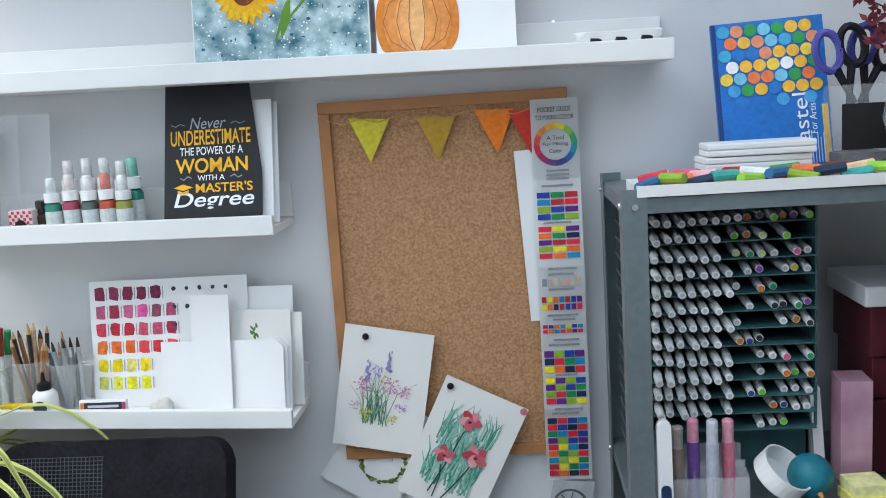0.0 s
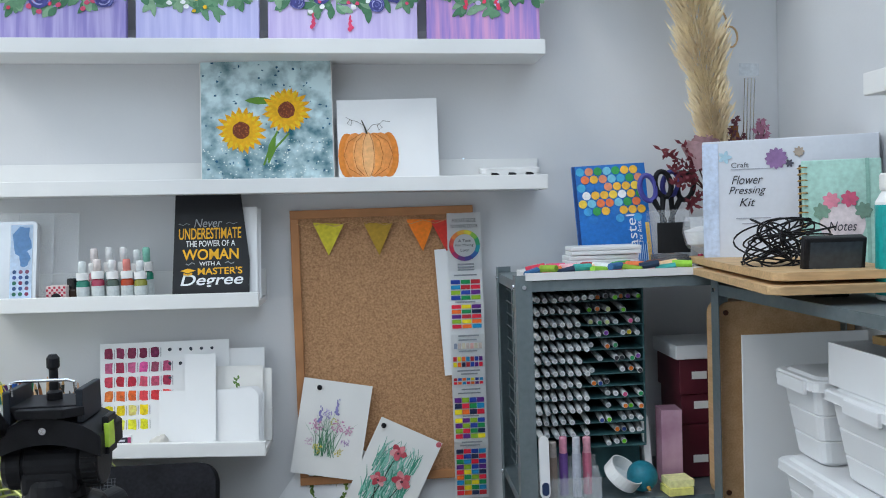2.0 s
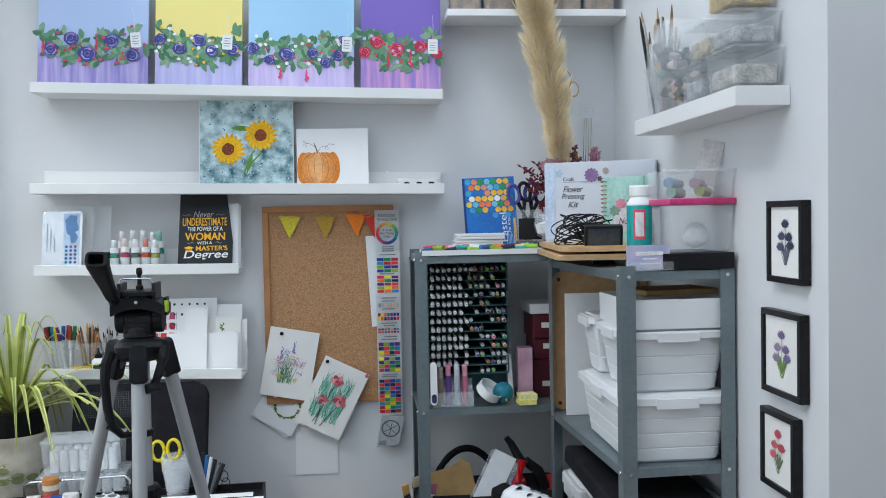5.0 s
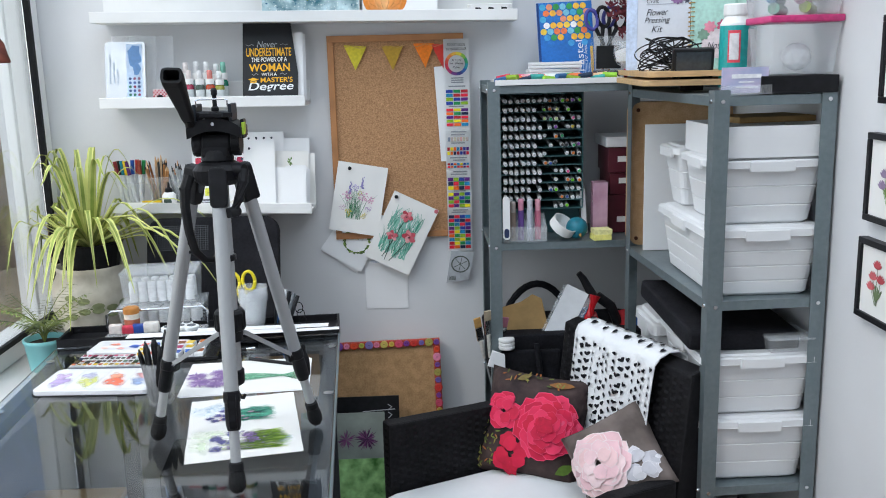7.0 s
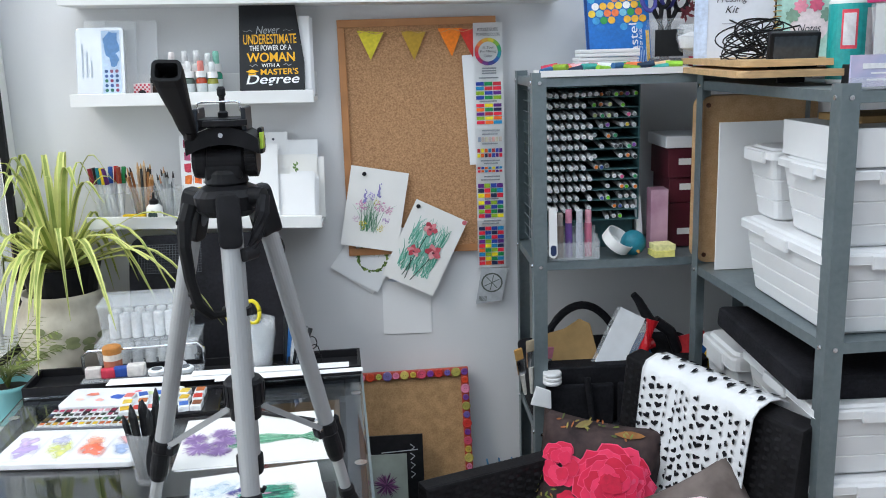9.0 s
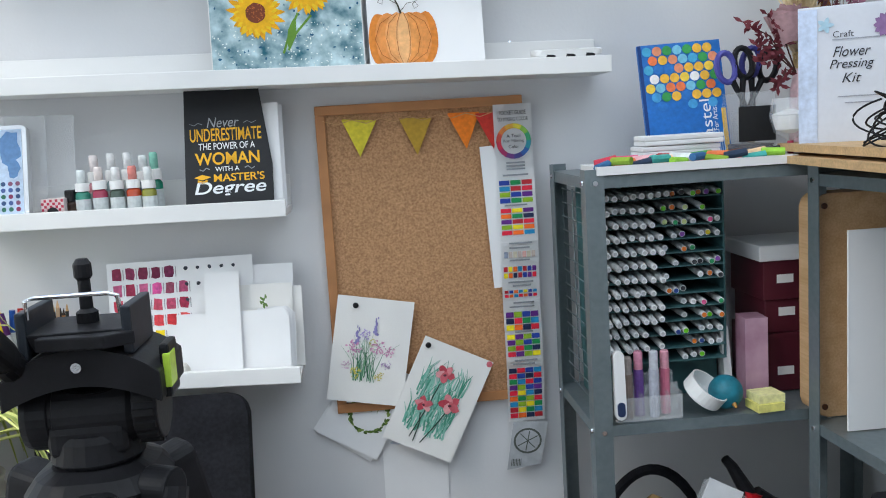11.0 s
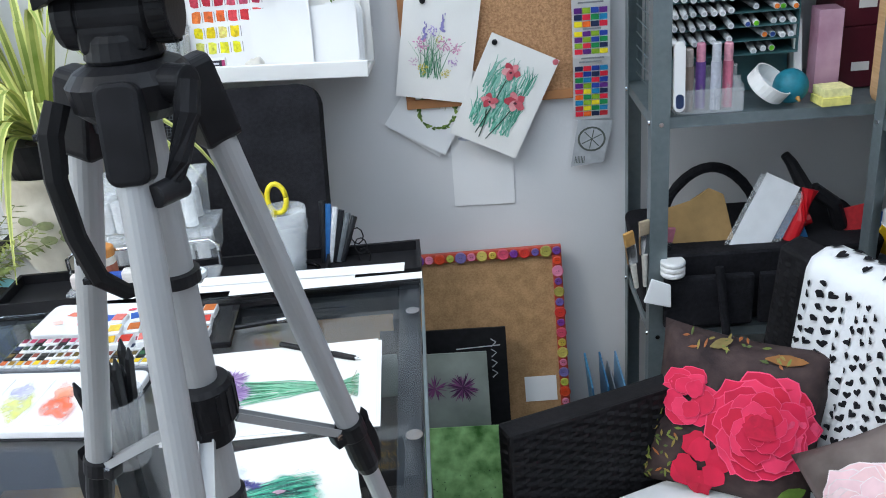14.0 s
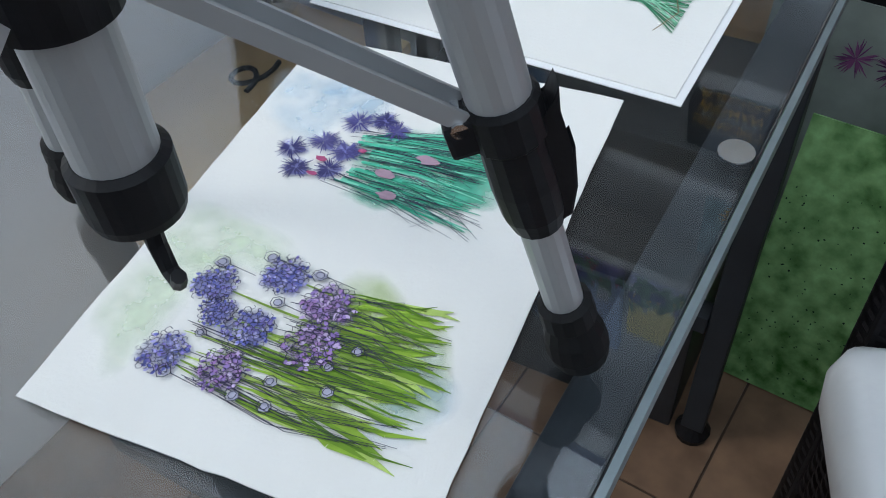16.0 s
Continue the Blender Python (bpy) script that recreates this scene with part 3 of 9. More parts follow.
# seat cushion
bm = B()
n = 14
gridv = {}
rs = random.Random(3)
rings = []
for z, g in ((0.425, -0.012), (0.432, 0.0), (0.475, 0.004), (0.508, -0.001), (0.520, -0.014)):
    rings.append([bm.verts.new((*p, z)) for p in roundrect(-0.034 - g, 0.43 + g, -CW + 0.004 - g, -0.006 + g, 0.02, 4)])
skin(bm, rings, False)
bm.faces.new(rings[0][::-1])
top = rings[-1]
cv = [bm.verts.new((0.213 + (v.co.x - 0.213) * 0.55, -0.205 + (v.co.y + 0.205) * 0.55, 0.525 + rs.uniform(-0.001, 0.001))) for v in top]
for i in range(len(top)):
    bm.faces.new((top[i], top[(i + 1) % len(top)], cv[(i + 1) % len(top)], cv[i]))
bm.faces.new(cv)
solo("seat_cushion", bm, seatw, pose(0.165, -0.708, 0, 0, 0, ang), "thick white cloth seat cushion lying on the chair", "cushion", smooth=True)


def facing(o, x, y):
    """A pose at o with its local x and y along the two given ways."""
    x = Vector(x).normalized()
    z = x.cross(Vector(y)).normalized()
    y = z.cross(x)
    return Matrix(((x.x, y.x, z.x, o[0]), (x.y, y.y, z.y, o[1]), (x.z, y.z, z.z, o[2]), (0, 0, 0, 1)))


def pillow(name, m, s, material, label, th=0.075):
    """A square cushion in local x, y with puffed faces."""
    bm = B()
    N = 16
    g = {}
    for side in (1, -1):
        for i in range(N + 1):
            for j in range(N + 1):
                u, v = 2 * i / N - 1, 2 * j / N - 1
                e = (1 - u ** 4) * (1 - v ** 4)
                edge = i in (0, N) or j in (0, N)
                if edge and side == -1:
                    g[(side, i, j)] = g[(1, i, j)]
                    continue
                pin = 1 - 0.06 * (1 - abs(u)) * (abs(v) ** 2) - 0.0
                x, y = u * s / 2 * (1 - 0.07 * (1 - v * v)), v * s / 2 * (1 - 0.07 * (1 - u * u))
                g[(side, i, j)] = bm.verts.new((x, y, side * th * e ** 0.6))
        for i in range(N):
            for j in range(N):
                q = [g[(side, i, j)], g[(side, i + 1, j)], g[(side, i + 1, j + 1)], g[(side, i, j + 1)]]
                bm.faces.new(q if side > 0 else q[::-1])
    t = thing(name, m, label, "cushion", "scatter cushions on the chair")
    part("cover", bm, material, t, smooth=True)
    return t


def pz(x, y, s, th):
    u, v = 2 * x / s, 2 * y / s
    u, v = max(-1, min(1, u)), max(-1, min(1, v))
    return th * ((1 - u ** 4) * (1 - v ** 4)) ** 0.6


def bloom(parent, cx, cy, r, cols, s, th, petals=(5, 7, 9), seed=1, lift=0.002, rim=""):
    """A many-petalled printed flower that follows the cushion's curve."""
    rr = random.Random(seed)
    k = 0
    for ringi, n in enumerate(reversed(petals)):
        R = r * (1 - 0.17 * ringi)
        for i in range(n):
            a = 2 * math.pi * (i + rr.random() * 0.5) / n + ringi
            bm = B()
            pts = []
            cxx, cyy = cx + R * 0.58 * math.cos(a), cy + R * 0.58 * math.sin(a)
            zz = lift + 0.0006 * k
            k += 1
            m = 14
            wob = [1 + rr.uniform(-0.16, 0.14) for _ in range(m)]
            if rim:
                vr = []
                for q in range(m):
                    b = 2 * math.pi * q / m
                    x, y = cxx + R * 0.445 * wob[q] * math.cos(b), cyy + R * 0.445 * wob[q] * math.sin(b)
                    vr.append((x, y, pz(x, y, s, th) + zz - 0.0003))
                br = B()
                br.faces.new([br.verts.new(p) for p in vr])
                part("petal_edge", br, ink(rim, 0.75), parent)
            c0 = bm.verts.new((cxx, cyy, pz(cxx, cyy, s, th) + zz))
            vs = []
            for q in range(m):
                b = 2 * math.pi * q / m
                x, y = cxx + R * 0.42 * wob[q] * math.cos(b), cyy + R * 0.42 * wob[q] * math.sin(b)
                vs.append(bm.verts.new((x, y, pz(x, y, s, th) + zz)))
            for q in range(m):
                bm.faces.new((c0, vs[q], vs[(q + 1) % m]))
            part("petal", bm, ink(cols[k % len(cols)], 0.75, 0.12, 40), parent)


dark_floral = mat("dark_floral_cloth", (0.030, 0.015, 0.018), 0.8, var=0.4, scale=40, col2=(0.075, 0.046, 0.042), bump=0.2, bscale=300)
S_, T_ = 0.257, 0.048
c1 = pillow("scatter_cushion", facing((0.502, -0.610, 0.622), (0.900, -0.430, -0.060), (0.290, 0.360, 0.885)), S_, dark_floral, "dark floral cushion with a large crimson rose print", T_)
bloom(c1, 0.042, 0.002, 0.078, ("d81b48", "e02a54", "cc163c", "e6345e", "c81540"), S_, T_, (4, 6, 7, 9, 11), 2, rim="e84a70")
bloom(c1, -0.066, 0.020, 0.047, ("dd2450", "e6345e", "d01c44"), S_, T_, (4, 5, 6), 4, rim="e84a70")
bloom(c1, -0.030, -0.074, 0.050, ("c4143a", "d01a42"), S_, T_, (3, 4), 5)
bud = B()
disc(bud, 0.042, 0.002, 0.024, 0.020, 0.0, 14, 0.2)
for v in bud.verts:
    v.co.z = pz(v.co.x, v.co.y, S_, T_) + 0.024
part("rose_heart", bud, ink("bc1238", 0.75), c1)
fr_ = random.Random(31)
for k in range(60):
    x, y = fr_.uniform(-0.120, -0.07), fr_.uniform(-0.118, -0.03)
    if k > 34:
        x, y = fr_.uniform(-0.10, 0.08), fr_.uniform(0.085, 0.118)
    bm = B()
    petal(bm, x, y, fr_.uniform(0, 6.28), fr_.uniform(0.006, 0.016), 0.004, 0.0)
    for v in bm.verts:
        v.co.z = pz(v.co.x, v.co.y, S_, T_) + 0.0012
    part("printed_leaf", bm, ink(("6d7a34", "8a7a3c", "4c5a28", "9a5a2c")[k % 4]), c1)
for (x, y, a, l, w, h) in ((0.08, -0.10, 0.6, 0.045, 0.022, "5c7a2a"), (-0.11, -0.09, 2.2, 0.04, 0.02, "6d7a34"), (0.03, 0.100, 0.1, 0.06, 0.016, "8a5a2a"), (-0.05, 0.10, 0.5, 0.035, 0.015, "7a6a3a"), (-0.108, -0.03, 1.6, 0.04, 0.015, "66702c")):
    bm = B()
    petal(bm, x, y, a, l, w, 0.0)
    for v in bm.verts:
        v.co.z = pz(v.co.x, v.co.y, S_, T_) + 0.0015
    part("printed_leaf", bm, ink(h), c1)
pale = mat("grey_floral_cloth", (0.14, 0.105, 0.09), 0.8, var=0.5, scale=14, col2=(0.26, 0.21, 0.19))
S2_, T2_ = 0.205, 0.050
c2 = pillow("scatter_cushion", facing((0.655, -0.822, 0.628), (0.79, -0.61, 0.04), (0.35, 0.45, 0.82)) @ pose(0, 0, 0, 0, 0, 38), S2_, pale, "grey floral cushion with a pale pink peony print", T2_)
bloom(c2, -0.026, -0.012, 0.073, ("f3cdd0", "f5d6d6", "efc4c9", "f3cbcb"), S2_, T2_, (4, 6, 8, 10), 7, rim="f6dedd")
bloom(c2, 0.054, -0.050, 0.040, ("d5d2d6", "c8c6cc"), S2_, T2_, (3, 4), 8, rim="e4e2e6")

# throw over the chair's back
bm = B()
nx, ny = 26, 30
rows = []
for i in range(nx + 1):
    u = i / nx
    col = []
    for j in range(ny + 1):
        s = j / ny * 0.50
        y = -0.045 - 0.295 * u + 0.006 * math.sin(14 * u + 5 * s)
        fold = 0.006 * math.sin(38 * u + 6 * s) + 0.004 * math.sin(23 * u - 9 * s)
        if s < 0.30:
            z, x = 0.853 - (0.30 - s) * 0.99, 0.492 - (0.30 - s) * 0.122 - 0.010
            x -= abs(fold) + 0.003
        elif s < 0.345:
            k = (s - 0.30) / 0.045
            x, z = 0.482 + 0.072 * k, 0.853 + 0.010 * math.sin(math.pi * k)
        else:
            x, z = 0.554 + abs(fold) * 0.5, 0.853 - (s - 0.345)
        z += 0.0 if s < 0.30 else 0.0
        col.append(bm.verts.new((x, y + (0.03 * (0.30 - s) if s < 0.3 else 0), z)))
    rows.append(col)
for i in range(nx):
    for j in range(ny):
        bm.faces.new((rows[i][j], rows[i + 1][j], rows[i + 1][j + 1], rows[i][j + 1]))
throw = thing("throw_blanket", pose(0.165, -0.708, 0, 0, 0, ang), "white throw printed with small black hearts over the chair back", "blanket")
ob = part("cloth", bm, mat("white_throw_cloth", (0.82, 0.83, 0.84), 0.9, var=0.03, bump=0.3, bscale=150), throw, smooth=True)
so = ob.modifiers.new("thickness", "SOLIDIFY")
so.thickness = 0.003
bm = B()
hr = random.Random(11)


def cloth_point(u, s, up):
    """A point of the throw's upper face, lifted by up."""
    y = -0.045 - 0.295 * u + 0.006 * math.sin(14 * u + 5 * s)
    fold = 0.006 * math.sin(38 * u + 6 * s) + 0.004 * math.sin(23 * u - 9 * s)
    if s < 0.30:
        return (0.492 - (0.30 - s) * 0.122 - 0.013 - abs(fold) - up, y + 0.03 * (0.30 - s), 0.853 - (0.30 - s) * 0.99)
    k = (s - 0.30) / 0.045
    return (0.482 + 0.072 * k, y, 0.853 + 0.010 * math.sin(math.pi * k) + up)


for a in range(14):
    for b in range(17):
        u, s0 = (a + 0.5 + hr.uniform(-0.2, 0.2)) / 14, (b + 0.5 + 0.4 * (a % 2) + hr.uniform(-0.15, 0.15)) / 17 * 0.335
        if 0.283 < s0 < 0.308 or s0 > 0.335:
            continue
        r, g = hr.uniform(-0.7, 0.7), hr.uniform(0.0056, 0.0074)
        vs = []
        for q in range(14):
            th = 2 * math.pi * q / 14
            hx, hy = g * math.sin(th) ** 3, g * (13 * math.cos(th) - 5 * math.cos(2 * th) - 2 * math.cos(3 * th) - math.cos(4 * th)) / 16
            vs.append(bm.verts.new(cloth_point(u + (hx * math.cos(r) - hy * math.sin(r)) / 0.295, s0 + hx * math.sin(r) + hy * math.cos(r), 0.0028)))
        bm.faces.new(vs)
part("heart_print", bm, blackf, throw, "small black heart prints")

# ---- tripod on the desk ----
AX, AY = -0.076, -1.184
tri = thing("camera_tripod", pose(AX, AY, DZ + 0.001), "silver and black camera tripod standing on the glass desk", "tripod")
feet = ((0.118, 0.098), (-0.152, 0.058), (0.026, -0.156))
HB = 0.478   # middle of the crown above the desk


def along_axis(c, d, side):
    """A frame with local z along d and local x turned towards side."""
    z = Vector(d).normalized()
    x = (Vector(side) - z * Vector(side).dot(z)).normalized()
    y = z.cross(x)
    return Matrix(((x.x, y.x, z.x, c[0]), (x.y, y.y, z.y, c[1]), (x.z, y.z, z.z, c[2]), (0, 0, 0, 1)))


part("centre_column", cyl(B(), (0, 0, 0.128), (0, 0, HB - 0.02), 0.0140, None, 28), alu, tri, smooth=False)
cc = part("column_cap", lathe(B(), ((0.0135, 0.121), (0.0160, 0.123), (0.0170, 0.127), (0.0172, 0.146), (0.0145, 0.148)), 28), blackp, tri)
bm = B()
tube(bm, [(0.002, 0, 0.122), (0.003, -0.001, 0.108), (0.008, -0.003, 0.099), (0.014, -0.005, 0.098), (0.017, -0.006, 0.104)], [0.0036, 0.0036, 0.0034, 0.0032, 0.0028], 8)
part("hook", bm, blackp, cc, "black weight hook")
bm = lathe(B(), ((0.0145, 0.196), (0.0190, 0.198), (0.0195, 0.214), (0.0240, 0.217), (0.0245, 0.246), (0.0215, 0.250), (0.0145, 0.251)), 28)
sc_ = part("spreader_collar", bm, blackp, tri)
for q in range(16):
    a = 2 * math.pi * q / 16
    r = part("grip_rib", box(B(), -0.0012, 0.0012, -0.0016, 0.0016, 0.219, 0.245), blackp, sc_)
    r.matrix_local = pose(0.0243 * math.cos(a), 0.0243 * math.sin(a), 0, 0, 0, math.degrees(a))
part("column_collar", lathe(B(), ((0.0142, 0.332), (0.0180, 0.333), (0.0180, 0.342), (0.0142, 0.343)), 24), blackp, tri)
for fx, fy in feet:
    top = Vector((fx * 0.27, fy * 0.27, HB - 0.006))
    bot = Vector((fx, fy, 0.016))
    d = (bot - top).normalized()
    out = Vector((fx, fy, 0)).normalized()
    Lg = (bot - top).length
    zs_ = lambda z: top + d * ((top.z - z) / -d.z)
    a, b = zs_(0.150), zs_(0.098)
    leg = part("leg", cyl(B(), top, a, 0.0114, 0.0108, 20), alu, tri)
    bm = B()
    skin(bm, [ring(bm, a + d * u, d, r, 18) for u, r in ((-0.004, 0.0116), (-0.002, 0.0130), (0.012, 0.0132), (0.014, 0.0116), (0.034, 0.0122), (0.048, 0.0116), (0.056, 0.0096))])
    cl = part("leg_lock", bm, blackp, leg, "black leg lock")
    lev = part("lock_lever", plate(B(), [(0.008, 0.008), (0.0135, 0.005), (0.0185, -0.004), (0.0160, 0.010), (0.0165, 0.024), (0.0190, 0.021), (0.0165, 0.040), (0.0125, 0.052), (0.008, 0.054)], -0.0060, 0.0060), blackp, cl, "", 0.0012)
    lev.matrix_local = along_axis(a, d, out) @ Matrix(((1, 0, 0, 0), (0, 0, 1, 0), (0, 1, 0, 0), (0, 0, 0, 1)))
    lug = part("brace_lug", box(B(), -0.020, -0.008, -0.0075, 0.0075, -0.002, 0.012), blackp, cl, "", 0.002)
    lug.matrix_local = along_axis(a, d, out)
    part("lower_leg", cyl(B(), b, bot - d * 0.012, 0.0080, None, 16), alu, leg)
    bm = B()
    skin(bm, [ring(bm, bot + d * u, d, r, 16) for u, r in ((-0.034, 0.0086), (-0.032, 0.0112), (-0.022, 0.0116), (-0.020, 0.0102), (-0.012, 0.0128), (-0.002, 0.0136), (0.006, 0.0120), (0.0125, 0.0070))])
    part("rubber_foot", bm, rubber, leg)
    p0, p1 = Vector((out.x * 0.020, out.y * 0.020, 0.206)), a - out * 0.015 + d * 0.004
    bm = plate(B(), [(-0.0062, 0.0062), (-0.0062, -0.0008), (0.0062, -0.0008), (0.0062, 0.0062), (0.0048, 0.0062), (0.0048, 0.0008), (-0.0048, 0.0008), (-0.0048, 0.0062)], 0, 1)
    br = part("brace", bm, alu, leg)
    br.matrix_local = along_axis(p0, p1 - p0, Vector((-out.y, out.x, 0))) @ Matrix.Diagonal((1, 1, (p1 - p0).length, 1))
    part("rivet", cyl(B(), p1 - Vector((-out.y, out.x, 0)) * 0.0075, p1 + Vector((-out.y, out.x, 0)) * 0.0075, 0.003, None, 10), chrome, leg)
    bm = B()
    plate(bm, roundrect(-0.0135, 0.0135, -0.015, 0.048, 0.008, 4), -0.014, 0.0135)
    hip = part("hip", bm, blackp, leg, "", 0.003)
    hip.matrix_local = along_axis(top, d, (-out.y, out.x, 0)) @ Matrix(((1, 0, 0, 0), (0, 0, -1, 0), (0, 1, 0, 0), (0, 0, 0, 1)))
    bm = B()
    plate(bm, [(-0.008, 0.012), (0.008, 0.012), (0.007, 0.020), (0.004, 0.026), (0, 0.028), (-0.004, 0.026), (-0.007, 0.020)], 0.0, 0.0012)
    bdg = part("hip_badge", bm, ink("5a6068", 0.35), hip, "grey badge plate")
    bdg.matrix_local = pose(0, 0, 0.0138)
bm = B()
skin(bm, [[bm.verts.new((*p, z)) for p in roundrect(-r, r, -r, r, r * 0.7, 5)] for z, r in ((HB - 0.020, 0.028), (HB - 0.012, 0.036), (HB + 0.004, 0.038), (HB + 0.012, 0.032), (HB + 0.016, 0.024))])
part("crown", bm, blackp, tri)
bm = B()
ser = [(-0.040, -0.026, HB - 0.004), (-0.046, -0.034, HB - 0.022), (-0.047, -0.040, HB - 0.050), (-0.044, -0.040, HB - 0.090), (-0.038, -0.036, HB - 0.122), (-0.026, -0.026, HB - 0.138), (-0.012, -0.015, HB - 0.140)]
tube(bm, ser, [0.0085, 0.0085, 0.0075, 0.0070, 0.0070, 0.0060, 0.0045], 8)
gr = part("carry_grip", bm, rubber, tri, "curved ribbed black carrying grip")
for q in range(8):
    p = Vector(ser[1]).lerp(Vector(ser[4]), q / 7)
    part("grip_slot", box(B(), p.x - 0.0088, p.x - 0.003, p.y - 0.006, p.y + 0.006, p.z - 0.0022, p.z + 0.0022), blackg, gr, "", 0.0008)
# winding crank on the other side of the crown
cr_ = part("crank_boss", cyl(B(), (0.030, -0.018, HB + 0.002), (0.046, -0.024, HB + 0.002), 0.013, 0.012, 18), blackp, tri, "", 0.002)
bm = B()
tube(bm, [(0.045, -0.026, HB + 0.004), (0.044, -0.034, HB - 0.014), (0.036, -0.042, HB - 0.042), (0.030, -0.046, HB - 0.056)], [0.0085, 0.0085, 0.0070, 0.0060], 10)
part("crank_arm", bm, blackp, cr_)
part("crank_knob", cyl(B(), (0.033, -0.038, HB - 0.059), (0.022, -0.060, HB - 0.059), 0.0088, 0.0080, 14), blackp, cr_, "", 0.002)
# pan and tilt head
part("pan_base", lathe(B(), ((0.024, HB + 0.0165), (0.026, HB + 0.019), (0.024, HB + 0.030), (0.022, HB + 0.034)), 24), blackp, tri)
bm = B()
skin(bm, [ring(bm, (x, 0, HB + 0.044), (1, 0, 0), r, 28) for x, r in ((-0.036, 0.0150), (-0.035, 0.0190), (-0.031, 0.0205), (-0.0205, 0.0205), (-0.020, 0.0190), (-0.018, 0.0190), (-0.0175, 0.0200), (0.022, 0.0200), (0.026, 0.0180))])
tb = part("tilt_body", bm, blackp, tri)
part("moulded_recess", lathe(B(), ((0.0125, 0.0), (0.0125, 0.0012), (0.0095, 0.0014), (0.0090, 0.0004)), 22), blackg, tb).matrix_local = pose(0.002, -0.012, HB + 0.0605, 32, 0, 0) @ Matrix.Diagonal((1.2, 0.55, 1, 1))
part("pivot_neck", box(B(), -0.022, 0.022, -0.020, 0.020, HB + 0.022, HB + 0.042), blackp, tri, "", 0.006, segs=3)
kn = part("tilt_knob", cyl(B(), (0.0265, -0.004, HB + 0.047), (0.040, -0.004, HB + 0.047), 0.0215, 0.0205, 28), blackp, tri, "", 0.0015)
for q in range(18):
    a = 2 * math.pi * q / 18
    r = part("grip_rib", box(B(), -0.0055, 0.0055, -0.0018, 0.0018, -0.0012, 0.0012), rubber, kn)
    r.matrix_local = pose(0.0332, -0.004 + 0.0214 * math.cos(a), HB + 0.047 + 0.0214 * math.sin(a)) @ Matrix.Rotation(a - math.pi / 2, 4, "X")
# platform: an arched skirt with a raised clamp and the quick release plate
bm = B()
n = 14
lo, hi = [], []
for i in range(n + 1):
    u = -1 + 2 * i / n
    lo.append((0.003 + 0.042 * u, HB + 0.057 + 0.012 * (1 - u * u) - 0.004))
    hi.append((0.003 + 0.042 * u, HB + 0.080 + 0.006 * (1 - abs(u)) - 0.010 * abs(u) ** 3))
va = [[bm.verts.new((x, y, z)) for x, z in lo + hi[::-1]] for y in (-0.030, 0.030)]
m2 = len(va[0])
bm.faces.new(va[0])
bm.faces.new(va[1][::-1])
for i in range(m2):
    bm.faces.new((va[0][i], va[1][i], va[1][(i + 1) % m2], va[0][(i + 1) % m2]))
pl = part("platform", bm, blackp, tri, "", 0.0015)
part("set_screw", cyl(B(), (0.003, -0.0325, HB + 0.076), (0.003, -0.030, HB + 0.076), 0.0028, None, 12), chrome, pl)
qp = part("quick_plate", taper(B(), -0.024, 0.028, -0.026, 0.024, HB + 0.084, HB + 0.094, 0.003), blackp, tri, "", 0.0015)
for x0, x1 in ((-0.028, -0.0225), (0.0265, 0.032)):
    part("clamp_ear", box(B(), x0, x1, -0.026, 0.020, HB + 0.080, HB + 0.106), ink("20262e", 0.45), qp, "", 0.0015)
part("release_lever", plate(B(), [(-0.016, -0.034), (0.020, -0.037), (0.034, -0.028), (0.030, -0.024), (0.014, -0.029), (-0.016, -0.027)], HB + 0.086, HB + 0.093), blackp, qp, "", 0.001)
bm = B()
tube(bm, [(-0.022, -0.022, HB + 0.102), (-0.022, -0.024, HB + 0.112), (-0.017, -0.024, HB + 0.1135), (0.021, -0.024, HB + 0.1135), (0.026, -0.024, HB + 0.112), (0.026, -0.022, HB + 0.102)], 0.0013, 8)
part("wire_bail", bm, chrome, tri, "bent wire bail")
part("camera_pin", lathe(B(), ((0.0060, HB + 0.0942), (0.0060, HB + 0.100), (0.0036, HB + 0.102), (0.0034, HB + 0.118), (0.0050, HB + 0.120), (0.0050, HB + 0.127), (0.0030, HB + 0.130)), 14, (0.002, 0.0)), blackp, tri)
lv = part("level_housing", box(B(), 0.0425, 0.0480, -0.018, 0.004, HB + 0.052, HB + 0.082), blackp, tri, "", 0.002)
part("bubble_level", box(B(), 0.0445, 0.0486, -0.0192, -0.004, HB + 0.058, HB + 0.077), ink("b7d84a", 0.2), lv, "green bubble level", 0.001)
bm = B()
tube(bm, [(-0.033, -0.014, HB + 0.072), (-0.032, -0.026, HB + 0.078), (-0.029, -0.044, HB + 0.086)], [0.0095, 0.0085, 0.0075], 12)
hd = part("pan_handle", bm, blackp, tri)
bm = B()
stations = ((0.0, 0.0080), (0.10, 0.0095), (0.35, 0.0105), (0.65, 0.0130), (0.90, 0.0150), (1.0, 0.0145))
g0, g1 = Vector((-0.031, -0.036, HB + 0.083)), Vector((-0.018, -0.168, HB + 0.152))
gd_ = g1 - g0
fr_m = along_axis((0, 0, 0), gd_, (1, 0, 0))
rings = []
for u, r in stations:
    c = g0 + gd_ * u
    rings.append([bm.verts.new(c + fr_m @ Vector((*p, 0))) for p in roundrect(-r, r, -r * 0.8, r * 0.8, r * 0.45, 3)])
c = g1 - gd_ * 0.0
rings.append([bm.verts.new(c + fr_m @ Vector((*p, 0))) for p in roundrect(-0.0110, 0.0110, -0.0082, 0.0082, 0.004, 3)])
c = g1 - gd_ * 0.16
